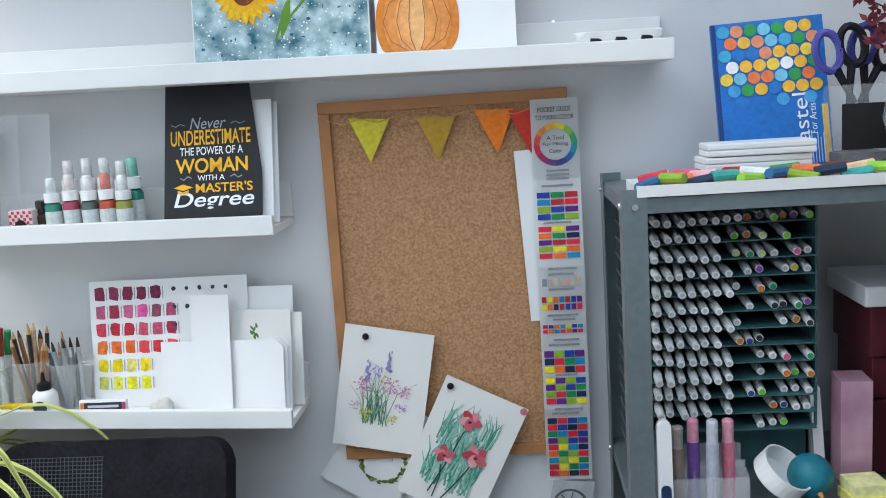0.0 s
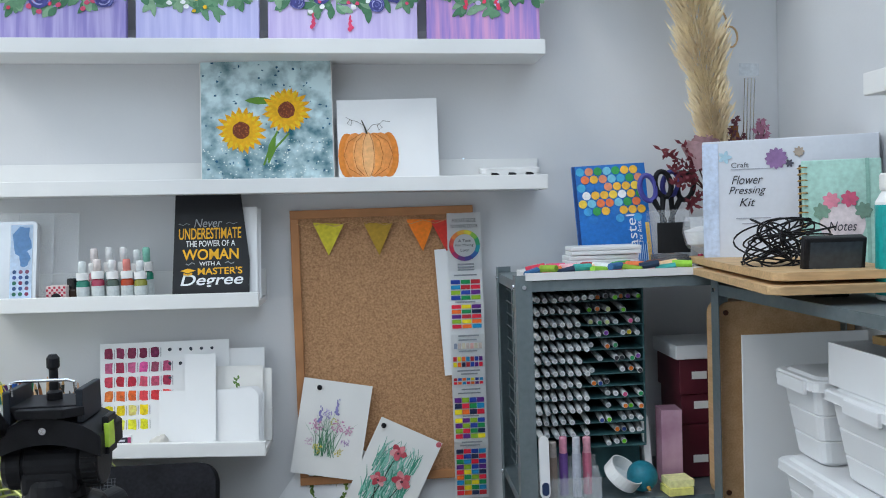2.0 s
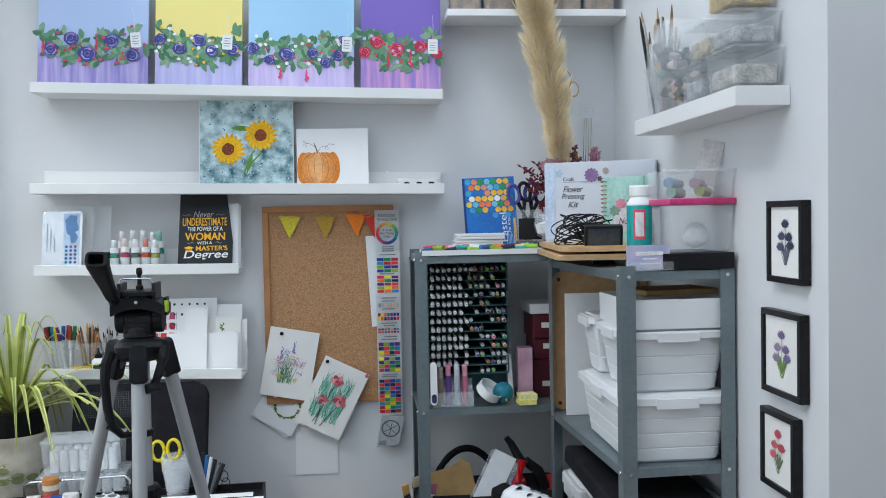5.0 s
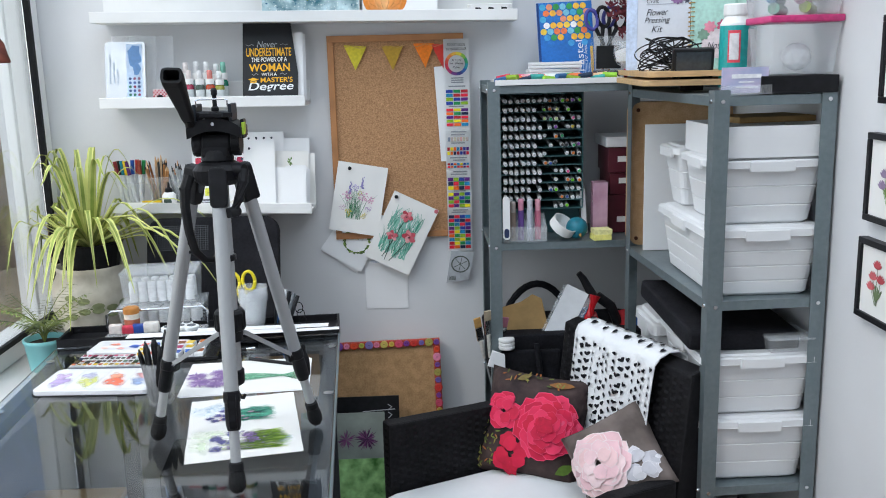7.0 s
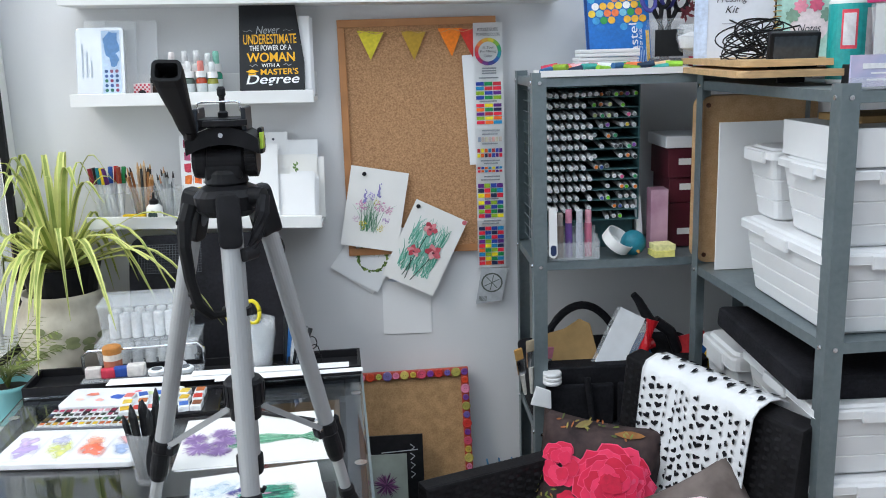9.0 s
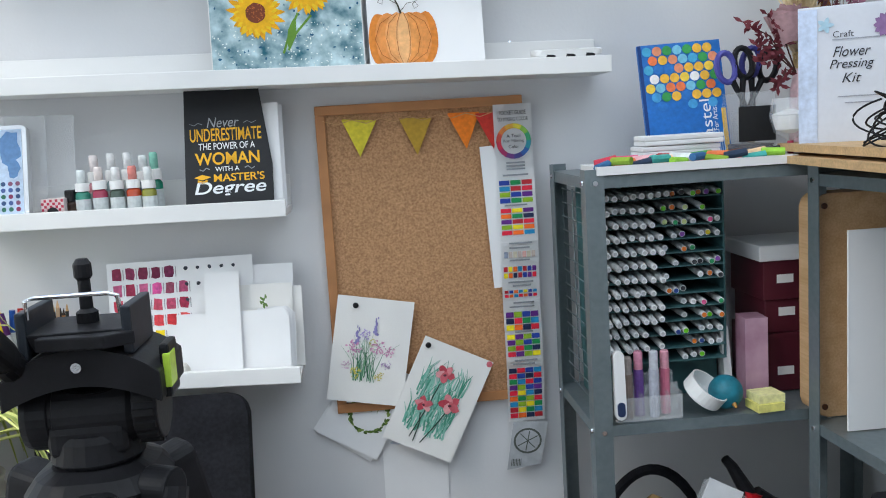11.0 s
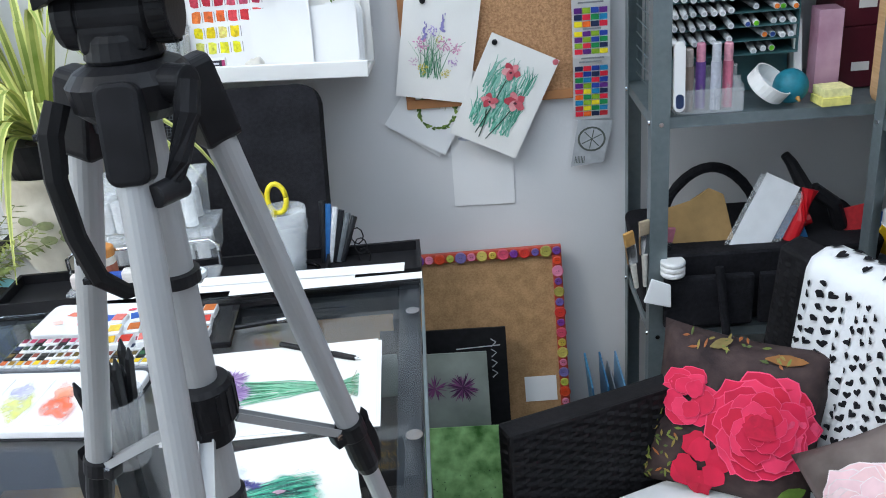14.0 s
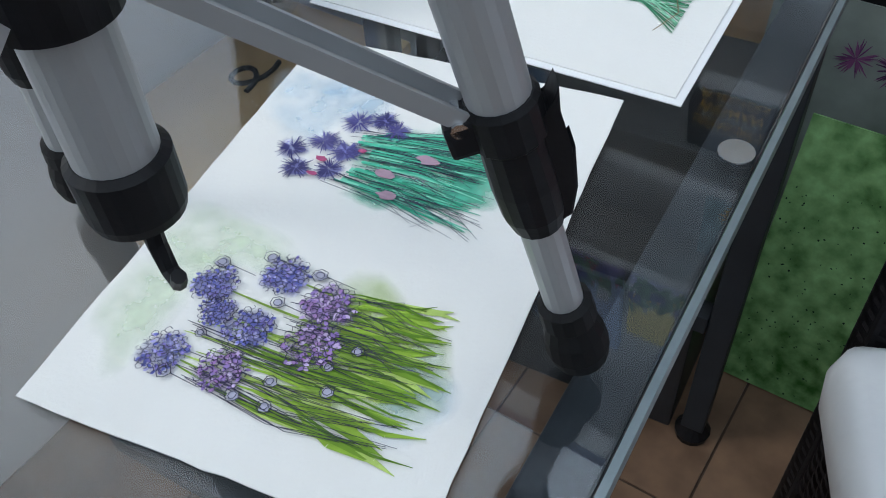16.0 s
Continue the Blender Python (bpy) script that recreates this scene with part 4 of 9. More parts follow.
rings.append([bm.verts.new(c + fr_m @ Vector((*p, 0))) for p in roundrect(-0.0090, 0.0090, -0.0066, 0.0066, 0.003, 3)])
skin(bm, rings)
part("handle_grip", bm, rubber, hd, "hollow ended black rubber grip")


# ---- paintings on the ledges ----
def sheet(name, m, w, h, label, category, material=None, th=0.0008, group="", x0=0.0, y0=0.0):
    t = thing(name, m, label, category, group)
    part("sheet", box(B(), x0, x0 + w, y0, y0 + h, 0, th), material or paper, t)
    return t


def rose(parent, x, y, r, dark, mid, light, z, seed=0):
    rr = random.Random(seed)
    part("rose", disc(B(), x, y, r, r * 0.92, z, 14, 0.10), ink(dark), parent)
    for k, (f, c) in enumerate(((0.82, mid), (0.60, light), (0.42, dark), (0.26, mid))):
        bm = B()
        for q in range(4):
            a0 = rr.random() * 6.28
            stroke(bm, [(x + r * f * math.cos(a0 + s * 0.28), y + r * f * math.sin(a0 + s * 0.28)) for s in range(6)], r * 0.16, z + 0.0004 * (k + 1), r * 0.08)
        part("petal_stroke", bm, ink(c), parent)


def leaves(parent, pts, cols, z, seed=0, ln=0.022, w=0.011, name="leaf"):
    rr = random.Random(seed)
    for c in cols:
        bm = B()
        for x, y in pts:
            if rr.random() < 1.2 / len(cols):
                for _ in range(2):
                    petal(bm, x + rr.uniform(-0.006, 0.006), y + rr.uniform(-0.006, 0.006), rr.random() * 6.28, ln * rr.uniform(0.7, 1.2), w * rr.uniform(0.8, 1.2), z + rr.uniform(0, 0.0003))
        part(name, bm, ink(c), parent)


def canvas(x0, x1, h, name_mat, topc, low, streak, roses, small, spikes, label, seed, tag):
    w = x1 - x0
    cz = L1((x0 + x1) / 2) + 0.0008
    t = thing("canvas_painting", wall_pose(x0, -0.090, cz, -1.3, 5), label, "painting", "floral canvases on the top ledge")
    part("canvas", box(B(), 0, w, 0, h, -0.017, 0), graded(name_mat, topc, low, low, streak, 0.10, 0.16), t, "", 0.001)
    rr = random.Random(seed)
    n = 66
    pts = []
    for i in range(n):
        u = (i + rr.random()) / n
        yb = 0.130 + 0.016 * math.cos(u * 6.28) + rr.uniform(-0.034, 0.036)
        pts.append((0.008 + u * (w - 0.016), yb))
    leaves(t, pts, ("64906e", "4a7a5a", "86a888"), 0.0012, seed, 0.032, 0.015)
    for k, (u, y, r) in enumerate(roses):
        rose(t, u * w, y + 0.032, r * 1.12, *(small[0]), 0.0030, seed + k)
    bm = B()
    for _ in range(15):
        x, y = rr.choice(pts)
        disc(bm, x + rr.uniform(-0.012, 0.012), y + rr.uniform(-0.014, 0.014), 0.004, 0.004, 0.0036, 7, 0.2)
    part("berry", bm, ink(small[1]), t)
    bm = B()
    for _ in range(16):
        x, y = rr.choice(pts)
        disc(bm, x + rr.uniform(-0.015, 0.015), y + rr.uniform(-0.02, 0.015), 0.0055, 0.005, 0.0033, 8, 0.2)
    part("small_flower", bm, ink(small[2]), t)
    bm = B()
    for u, y, l in spikes:
        for q in range(9):
            disc(bm, u * w + rr.uniform(-0.004, 0.004) * (1 - q / 11), y + l * q / 9, 0.0045 * (1 - q / 14), 0.0045 * (1 - q / 14), 0.0034 + q * 0.00004, 7, 0.2)
    if spikes:
        part("flower_spike", bm, ink(small[1]), t)
    else:
        bm.free()
    g = thing("price_tag", wall_pose(x0 + tag * w, -0.1155, cz + 0.115, rr.uniform(-4, 4), 3), "small white handwritten price tag hanging on a string", "tag", "price tags on the canvases")
    part("card", plate(B(), roundrect(-0.014, 0.014, 0, 0.042, 0.004), 0, 0.0006), paper_w, g)
    bm = B()
    for q in range(4):
        stroke(bm, [(-0.009, 0.031 - q * 0.007), (0.009 - 0.003 * (q % 2), 0.031 - q * 0.007)], 0.0016, 0.0010)
    part("writing_bar", bm, ink("5a6a80"), g)
    part("string", tube(B(), [(0, 0.038, 0.001), (0.001, 0.075, 0.001), (0.0, 0.11, 0.003)], 0.0005, 5), paper, g)


PUR = ("46488c", "7274b8", "a6a6d6")
canvas(-0.600, -0.300, 0.40, "canvas_blue", "b4c6ea", "9488c8", "beb2de", [(0.12, 0.085, 0.020), (0.30, 0.118, 0.018), (0.45, 0.075, 0.022), (0.67, 0.113, 0.020), (0.86, 0.073, 0.019)], (PUR, "d8405c", "d05070"), [(0.53, 0.115, 0.055), (0.05, 0.11, 0.04)], "canvas of purple roses and leaves over violet streaks", 21, 0.93)
canvas(-0.281, -0.040, 0.30, "canvas_yellow", "f2e08a", "b6b4e2", "ccc8ee", [(0.28, 0.095, 0.017), (0.50, 0.118, 0.018), (0.65, 0.09, 0.017), (0.90, 0.095, 0.018), (0.06, 0.12, 0.016)], (PUR, "e8b820", "f0f0f4"), [], "canvas of violet and yellow flowers under a yellow sky", 22, 0.86)
canvas(-0.022, 0.277, 0.40, "canvas_sky", "a6d0f0", "c2b2e0", "d6c8ec", [(0.36, 0.085, 0.020), (0.61, 0.09, 0.015), (0.85, 0.085, 0.017), (0.20, 0.068, 0.014), (0.73, 0.063, 0.014), (0.90, 0.125, 0.016), (0.04, 0.10, 0.017)], (PUR, "e0466e", "f4f4f6"), [(0.30, 0.05, 0.03), (0.55, 0.045, 0.03)], "canvas of purple roses on pale blue and lilac", 23, 0.94)
canvas(0.296, 0.527, 0.30, "canvas_violet", "7c66bc", "9a82ca", "d8a0cc", [(0.20, 0.125, 0.018), (0.45, 0.105, 0.019), (0.75, 0.115, 0.017), (0.05, 0.095, 0.016), (0.96, 0.095, 0.014)], (("c02c50", "e0506e", "f08090"), "d83a5a", "c8b8e0"), [(0.35, 0.09, 0.06), (0.62, 0.09, 0.05)], "canvas of red roses over violet and pink streaks", 24, 0.90)

sp = sheet("sunflower_painting", wall_pose(-0.168, -0.075, L2(-0.03) + 0.0006, 0, 8), 0.268, 0.263, "watercolour of two sunflowers on a teal mottled ground", "painting", paper)
part("wash", box(B(), 0.002, 0.266, 0.002, 0.262, 0.0010, 0.0014), sun_bg, sp)
for cx, cy in ((0.082, 0.118), (0.174, 0.158)):
    for k, (c, R) in enumerate((("e9a400", 0.050), ("f7c51a", 0.044), ("f2b408", 0.036))):
        bm = B()
        for q in range(19):
            petal(bm, cx, cy, 6.283 * (q + 0.33 * k) / 19, R * rng.uniform(0.88, 1.08), 0.013, 0.0020 + 0.0004 * k + 0.00001 * q)
        part("petals", bm, ink(c), sp)
    part("seed_head", disc(B(), cx, cy, 0.0175, 0.0175, 0.0036, 18, 0.06), ink("7a3a1c"), sp)
    bm = B()
    for q in range(40):
        a, r = rng.random() * 6.28, 0.016 * math.sqrt(rng.random())
        disc(bm, cx + r * math.cos(a), cy + r * math.sin(a), 0.0012, 0.0012, 0.0040, 5)
    part("seeds", bm, ink("b4602c"), sp)
bm = B()
stroke(bm, [(0.155, 0.115), (0.140, 0.085), (0.126, 0.045)], 0.004, 0.0018)
stroke(bm, [(0.178, 0.11), (0.150, 0.080), (0.135, 0.05)], 0.004, 0.00185)
petal(bm, 0.135, 0.055, 1.3, 0.055, 0.014, 0.0019)
petal(bm, 0.150, 0.178, 3.1, 0.06, 0.016, 0.0019)
part("stems", bm, ink("5f8a2c"), sp)
bm = B()
for q in range(200):
    disc(bm, rng.uniform(0.005, 0.263), rng.uniform(0.005, 0.1), rng.uniform(0.0006, 0.002), rng.uniform(0.0006, 0.002), 0.0017, 5)
part("splashes", bm, ink("e8efe6"), sp)
bm = B()
for q in range(110):
    disc(bm, rng.uniform(0.005, 0.263), rng.uniform(0.005, 0.26), rng.uniform(0.0008, 0.0035), rng.uniform(0.0008, 0.003), 0.00165, 6, 0.3)
part("blots", bm, ink("1c5878"), sp)

pp = sheet("pumpkin_painting", wall_pose(0.108, -0.073, L2(0.2) + 0.0006, 0, 8), 0.206, 0.180, "white paper with an orange watercolour pumpkin", "painting", paper_w)
for k, (dx, rx, c) in enumerate(((-0.042, 0.020, "d9822e"), (0.042, 0.020, "d9822e"), (-0.026, 0.024, "e2924a"), (0.026, 0.024, "e2924a"), (-0.010, 0.022, "eba664"), (0.012, 0.022, "e89a50"), (0.0, 0.014, "eeb478"))):
    part("pumpkin_rib", disc(B(), 0.062 + dx, 0.064, rx, 0.047, 0.0012 + 0.0004 * k, 20, 0.02), ink(c), pp)
bm = B()
for dx in (-0.05, -0.03, -0.012, 0.012, 0.03, 0.05):
    stroke(bm, [(0.062 + dx * math.sqrt(max(0.05, 1 - (t / 0.5) ** 2)), 0.064 + 0.092 * t) for t in (-0.48, -0.3, 0, 0.3, 0.48)], 0.0010, 0.0044)
part("rib_line", bm, ink("a85a1c"), pp)
bm = B()
stroke(bm, [(0.060, 0.108), (0.056, 0.122), (0.050, 0.136)], 0.004, 0.0046, 0.002)
stroke(bm, [(0.060, 0.112), (0.072, 0.126), (0.086, 0.128), (0.092, 0.120), (0.085, 0.115), (0.082, 0.124), (0.094, 0.134), (0.108, 0.132)], 0.0010, 0.0046)
stroke(bm, [(0.055, 0.125), (0.040, 0.134), (0.026, 0.138), (0.020, 0.130), (0.028, 0.126), (0.030, 0.136), (0.018, 0.144)], 0.0010, 0.0046)
part("stalk", bm, ink("3c3a2c"), pp)
solo("wall_screw", lathe(B(), ((0.0045, 0), (0.004, 0.002), (0.001, 0.0025)), 14), chrome, wall_pose(0.371, -0.001, 1.659), "small silver screw head in the white wall", "screw")
tr = solo("white_palette", plate(B(), roundrect(-0.06, 0.06, -0.03, 0.03, 0.012), 0, 0.010), ledge_white, pose(0.455, -0.095, L2(0.455) + 0.022, 6, 0, 0), "small white tray of dark clips lying on the ledge", "tray", "", 0.003)
bm = B()
for q in range(3):
    cyl(bm, (0.415 + 0.035 * q, -0.125, L2(0.45) + 0.018), (0.43 + 0.035 * q, -0.122, L2(0.45) + 0.019), 0.004, 0.003, 8)
solo("dark_clips", bm, blackp, pose(0, 0, 0), "row of small dark clips under the white tray", "clip")

# ---- upper short ledge: poster, ink sprays, tins ----
po = thing("quote_poster", wall_pose(-0.229, -0.108, S1(-0.15) + 0.0005, 0, 15), "black poster with a yellow and white quote, leaning", "poster")
bm = B()
plate(bm, [(0, 0), (0.152, 0), (0.153, 0.08), (0.135, 0.220), (0.004, 0.222)], 0, 0.0008)
part("sheet", bm, ink("16181d", 0.55), po)
Y_, W2_ = ink("f0b51e", 0.6, 0.04), ink("eceef0", 0.6, 0.03)
words("Never", 0.070, 0.1597, 0.056, 0.018, 0.0014, ink("9fa3a8", 0.6), po, None, 0.25)
words("UNDERESTIMATE", 0.074, 0.1378, 0.124, 0.0235, 0.0014, Y_, po, bold=0.012)
words("THE POWER OF A", 0.075, 0.1169, 0.098, 0.0125, 0.0014, W2_, po, bold=0.01)
words("WOMAN", 0.075, 0.0946, 0.112, 0.0225, 0.0014, Y_, po, bold=0.02)
words("WITH A", 0.074, 0.0755, 0.042, 0.0085, 0.0014, W2_, po, bold=0.01)
words("MASTER'S", 0.094, 0.0602, 0.088, 0.0145, 0.0014, Y_, po, bold=0.015)
words("Degree", 0.078, 0.0393, 0.124, 0.029, 0.0014, W2_, po, None, 0.2, bold=0.012)
bm = B()
for s in (-1, 1):
    stroke(bm, [(0.070 + s * 0.036, 0.157), (0.070 + s * 0.043, 0.160), (0.070 + s * 0.050, 0.156), (0.070 + s * 0.058, 0.159)], 0.0012, 0.0014)
    stroke(bm, [(0.074 + s * 0.030, 0.0755), (0.074 + s * 0.036, 0.0785), (0.074 + s * 0.042, 0.0735), (0.074 + s * 0.048, 0.0765)], 0.0018, 0.0014)
part("flourish", bm, ink("8c9095"), po)
bm = B()
flat(bm, [(0.016, 0.062), (0.030, 0.067), (0.046, 0.062), (0.030, 0.057)], 0.0014)
flat(bm, [(0.022, 0.058), (0.030, 0.055), (0.039, 0.058), (0.039, 0.053), (0.030, 0.050), (0.022, 0.053)], 0.0014)
part("mortarboard", bm, Y_, po)
for k, (dx, hh) in enumerate(((0.006, 0.19), (0.012, 0.186))):
    sheet("backing_card", wall_pose(-0.226 + dx, -0.098 + 0.010 * k, S1(-0.15) + 0.0005, 0, 14), 0.158, hh, "pale card standing behind the black poster", "card", paper_w, group="cards behind the poster")


def spray(x, y, h, liquid, cap, label):
    t = thing("spray_bottle", pose(x, y, S1(x) + 0.0005), label, "bottle", "ink spray bottles on the ledge")
    part("bottle", lathe(B(), ((0.011, 0), (0.0125, 0.002), (0.0125, h * 0.50), (0.008, h * 0.56)), 16), ink(liquid, 0.12), t, "", smooth=True)
    part("label_band", lathe(B(), ((0.0128, h * 0.08), (0.0128, h * 0.40)), 16, caps=False), ink("c9cfcf"), t)
    part("collar", lathe(B(), ((0.0118, h * 0.56), (0.0118, h * 0.72), (0.009, h * 0.73)), 16), ledge_white, t)
    part("nozzle_cap", lathe(B(), ((0.0075, h * 0.731), (0.0075, h * 0.96), (0.006, h)), 14), ink(cap, 0.25), t, "", smooth=True)


for k, (x, y, h, l, c) in enumerate(((-0.402, -0.10, 0.084, "2f7a68", "dfe6e6"), (-0.373, -0.10, 0.088, "a03a52", "e8dcd8"), (-0.344, -0.10, 0.086, "4a5a50", "eef0f0"), (-0.316, -0.10, 0.087, "b04426", "e08a80"), (-0.290, -0.10, 0.084, "8a8a38", "e8ecec"),
                                     (-0.388, -0.068, 0.108, "c88a92", "f0e6e4"), (-0.358, -0.068, 0.110, "8fa6a8", "eef0f0"), (-0.330, -0.068, 0.110, "b8c0c0", "eef0f0"), (-0.285, -0.068, 0.108, "1f7a62", "8fd0bc"), (-0.304, -0.068, 0.104, "7c8c94", "e8ecec"))):
    spray(x, y, h, l, c, "small spray bottle of coloured ink with a white pump")
t = thing("ink_jar", pose(-0.425, -0.085, S1(-0.425) + 0.0005), "small dark ink jar with a black lid", "jar")
part("jar", lathe(B(), ((0.013, 0), (0.0145, 0.003), (0.0145, 0.026), (0.011, 0.030)), 16), ink("3a2a22", 0.2), t)
part("lid", lathe(B(), ((0.0125, 0.0302), (0.0125, 0.048), (0.011, 0.050)), 18), blackg, t)
t = thing("patterned_box", pose(-0.452, -0.108, S1(-0.45) + 0.0005, 0, 0, -6), "small red and white checked box with a black badge", "box")
part("carton", box(B(), -0.020, 0.020, 0, 0.035, 0, 0.037), ink("d9c9c8"), t, "", 0.0006)
bm = B()
for i in range(8):
    for j in range(7):
        if (i + j) % 2:
            box(bm, -0.0195 + i * 0.0049, -0.0152 + i * 0.0049, -0.0006, -0.0001, 0.001 + j * 0.0051, 0.0055 + j * 0.0051)
part("check", bm, ink("b5334a"), t)
part("badge", cyl(B(), (0, -0.0015, 0.013), (0, -0.0007, 0.013), 0.010, None, 18), ink("15161a"), t)
tin = thing("paint_tin", wall_pose(-0.596, -0.105, S1(-0.55) + 0.0005, 0, 12), "silver watercolour tin with a printed blue label", "tin")
part("case", plate(B(), roundrect(0, 0.108, 0, 0.165, 0.008), 0, 0.016), mat("silver_tin", (0.72, 0.73, 0.74), 0.25, 0.6, var=0.04), tin, "", 0.002)
part("label", box(B(), 0.058, 0.100, 0.004, 0.158, 0.0162, 0.0168), ink("b9cbe0"), tin)
bm = B()
disc(bm, 0.080, 0.125, 0.018, 0.028, 0.0172, 14, 0.25)
disc(bm, 0.085, 0.090, 0.012, 0.015, 0.0173, 12, 0.3)
part("wash_print", bm, ink("5f86b4"), tin)
for i in range(3):
    for j in range(5):
        part("swatch_dot", disc(B(), 0.067 + i * 0.012, 0.020 + j * 0.011, 0.004, 0.004, 0.0172, 10), ink(rng.choice(("35507a", "7a3050", "2f6a58", "80506a", "445a90"))), tin)
bm = B()
for q in range(3):
    stroke(bm, [(0.014 + q * 0.010, 0.05), (0.014 + q * 0.010, 0.13 - 0.02 * q)], 0.003, 0.0166)
part("writing_bar", bm, ink("9aa4b0"), tin)
for k in range(2):
    sl = sheet("clear_sleeve", wall_pose(-0.592 + 0.045 * k, -0.075 + 0.012 * k, S1(-0.5) + 0.0005, -2, 7), 0.12, 0.185, "clear plastic sleeve standing behind the paint tin", "sleeve", clear, 0.0008, "sleeves behind the tin")

# ---- lower short ledge: swatch sheets, cups, cards ----
sw = thing("swatch_sheet", wall_pose(-0.396, -0.060, S2(-0.3) + 0.0005, 0, 8), "sheet of pink to yellow watercolour swatches in a clear sleeve", "swatch chart")
part("sheet", box(B(), 0, 0.262, 0, 0.205, 0, 0.0008), paper_w, sw)
rowsc = (("8a2a4c", "94365c", "7e2848", "762244", "7c2450"), ("c05a80", "a83050", "c8608a", "f05aa0", "a8506a", "c05078"), ("c83a50", "c0283c", "b8243c", "d05068", "c85070", "a82c4c"), ("f07a34", "ea6a30", "e86428", "d84048", "cc3038", "e05050"), ("e8d000", "ecc800", "f0d878", "f0c810"), ("c8c860", "e8e850", "f0e428", "f2ea20"))
for j, cs in enumerate(rowsc):
    for i, c in enumerate(cs):
        x, y = 0.017 + i * 0.0235, 0.184 - j * 0.0290
        s = part("swatch", flat(B(), [(x + 0.0082 * a + rng.uniform(-0.0012, 0.0012), y + 0.0105 * b + rng.uniform(-0.0014, 0.0014)) for a, b in ((-1, -0.9), (-0.2, -1), (0.9, -1), (1, -0.1), (0.95, 0.9), (0.1, 1), (-0.9, 0.95), (-1, 0.1))], 0.0013), ink(c, 0.7, 0.35, 160.0), sw)
        part("blot", disc(B(), x + 0.001, y - 0.001, 0.0032, 0.0038, 0.0017, 8, 0.3), ink(c, 0.6, 0.5), s)
        bm = B()
        stroke(bm, [(x + 0.0118, y - 0.010), (x + 0.0118, y + 0.009)], 0.0016, 0.0013)
        part("caption_bar", bm, ink("a8a4a8"), s)
for j, ks in enumerate(((6, 7, 8, 9, 10), (6, 7), (6,), (6,))):
    for i in ks:
        x, y = 0.012 + i * 0.0215, 0.188 - j * 0.0290
        part("dot", disc(B(), x, y, 0.0035, 0.0035, 0.0013, 10, 0.2), ink("3a3e4a" if j < 3 else "b8304c"), sw)
for k, (x, y, w, h, zz, mt, lb) in enumerate(((-0.275, -0.068, 0.15, 0.108, 0, paper_w, "blank white sheet leaning on the swatch sheet"), (-0.222, -0.074, 0.062, 0.183, 0, paper_w, "tall blank white card strip leaning on the ledge"), (-0.165, -0.056, 0.098, 0.155, 0, paper, "cream blank card leaning on the ledge"), (-0.155, -0.050, 0.105, 0.148, 0, paper, "cream blank card leaning on the ledge"), (-0.140, -0.044, 0.075, 0.19, 0, paper_w, "blank white card standing at the back"))):
    sheet("blank_card", wall_pose(x, y - 0.010, S2(x) + 0.0005, -1.0, 7), w, h, lb, "card", mt, 0.0012, "blank cards on the ledge")
for k in range(3):
    t = thing("gift_tag", wall_pose(-0.142 + 0.004 * k, -0.098 + 0.006 * k, S2(-0.1) + 0.0005, -0.6 * k, 7), "white gift tag card with clipped corners", "card", "gift tags on the ledge")
    part("card", plate(B(), [(0, 0), (0.070, 0), (0.072, 0.104), (0.058, 0.118), (0.018, 0.118), (0.0, 0.100)], 0, 0.0015), paper_w, t)
bm = B()
for q in range(8):
    petal(bm, -0.112 + rng.uniform(-0.005, 0.005), 0.0 + q * 0.0025, rng.uniform(0.3, 2.8), 0.009, 0.004, 0.0)
solo("leaf_sprig", bm, ink("5d7c3a"), wall_pose(0, -0.089, S2(-0.1) + 0.117, 0, 7), "tiny green printed sprig on a cream card", "sprig")
t = thing("eraser_box", wall_pose(-0.395, -0.117, S2(-0.38) + 0.0005, 0, 6), "white boxed eraser with a dark printed label", "box")
part("carton", box(B(), 0, 0.076, 0, 0.028, -0.008, 0), paper_w, t, "", 0.0006)
part("label", box(B(), 0.008, 0.070, 0.008, 0.024, 0.0001, 0.0006), ink("2c2c38"), t)
for x, c in ((0.002, "d07a30"), (0.069, "a83a6a")):
    part("stripe", box(B(), x, x + 0.006, 0.006, 0.024, 0.0001, 0.0007), ink(c), t)
bm = B()
stroke(bm, [(0.014, 0.018), (0.064, 0.018)], 0.004, 0.0009)
stroke(bm, [(0.020, 0.011), (0.058, 0.011)], 0.003, 0.0009)
part("writing_bar", bm, ink("c8c8d0"), t)
bm = B()
bmesh.ops.create_icosphere(bm, subdivisions=3, radius=1.0)
for v in bm.verts:
    n = noise.noise(v.co * 1.7) * 0.22
    v.co = Vector((v.co.x * 0.020 * (1 + n), v.co.y * 0.012, max(-0.006, v.co.z * 0.016 * (1 + n) + 0.004 * (v.co.x > 0.2))))
solo("white_stone", bm, mat("pale_stone", (0.62, 0.60, 0.55), 0.9, var=0.1, scale=90, bump=0.4, bscale=120), pose(-0.270, -0.095, S2(-0.27) + 0.0065), "rough pale broken eraser stone on the ledge", "stone", smooth=True)


def cup(x, y, z, r0, r1, h, label, material=None, rim=True):
    t = thing("clear_cup", pose(x, y, z), label, "cup", "clear cups of tools")
    part("cup", lathe(B(), ((r0, 0), (r1, h), (r1 + 0.002, h + 0.001), (r1 + 0.002, h + 0.004), (r1 - 0.0012, h + 0.004), (r1 - 0.0014, h), (r0 - 0.0015, 0.0025)), 24), material or clear, t, "", smooth=True)
    return t


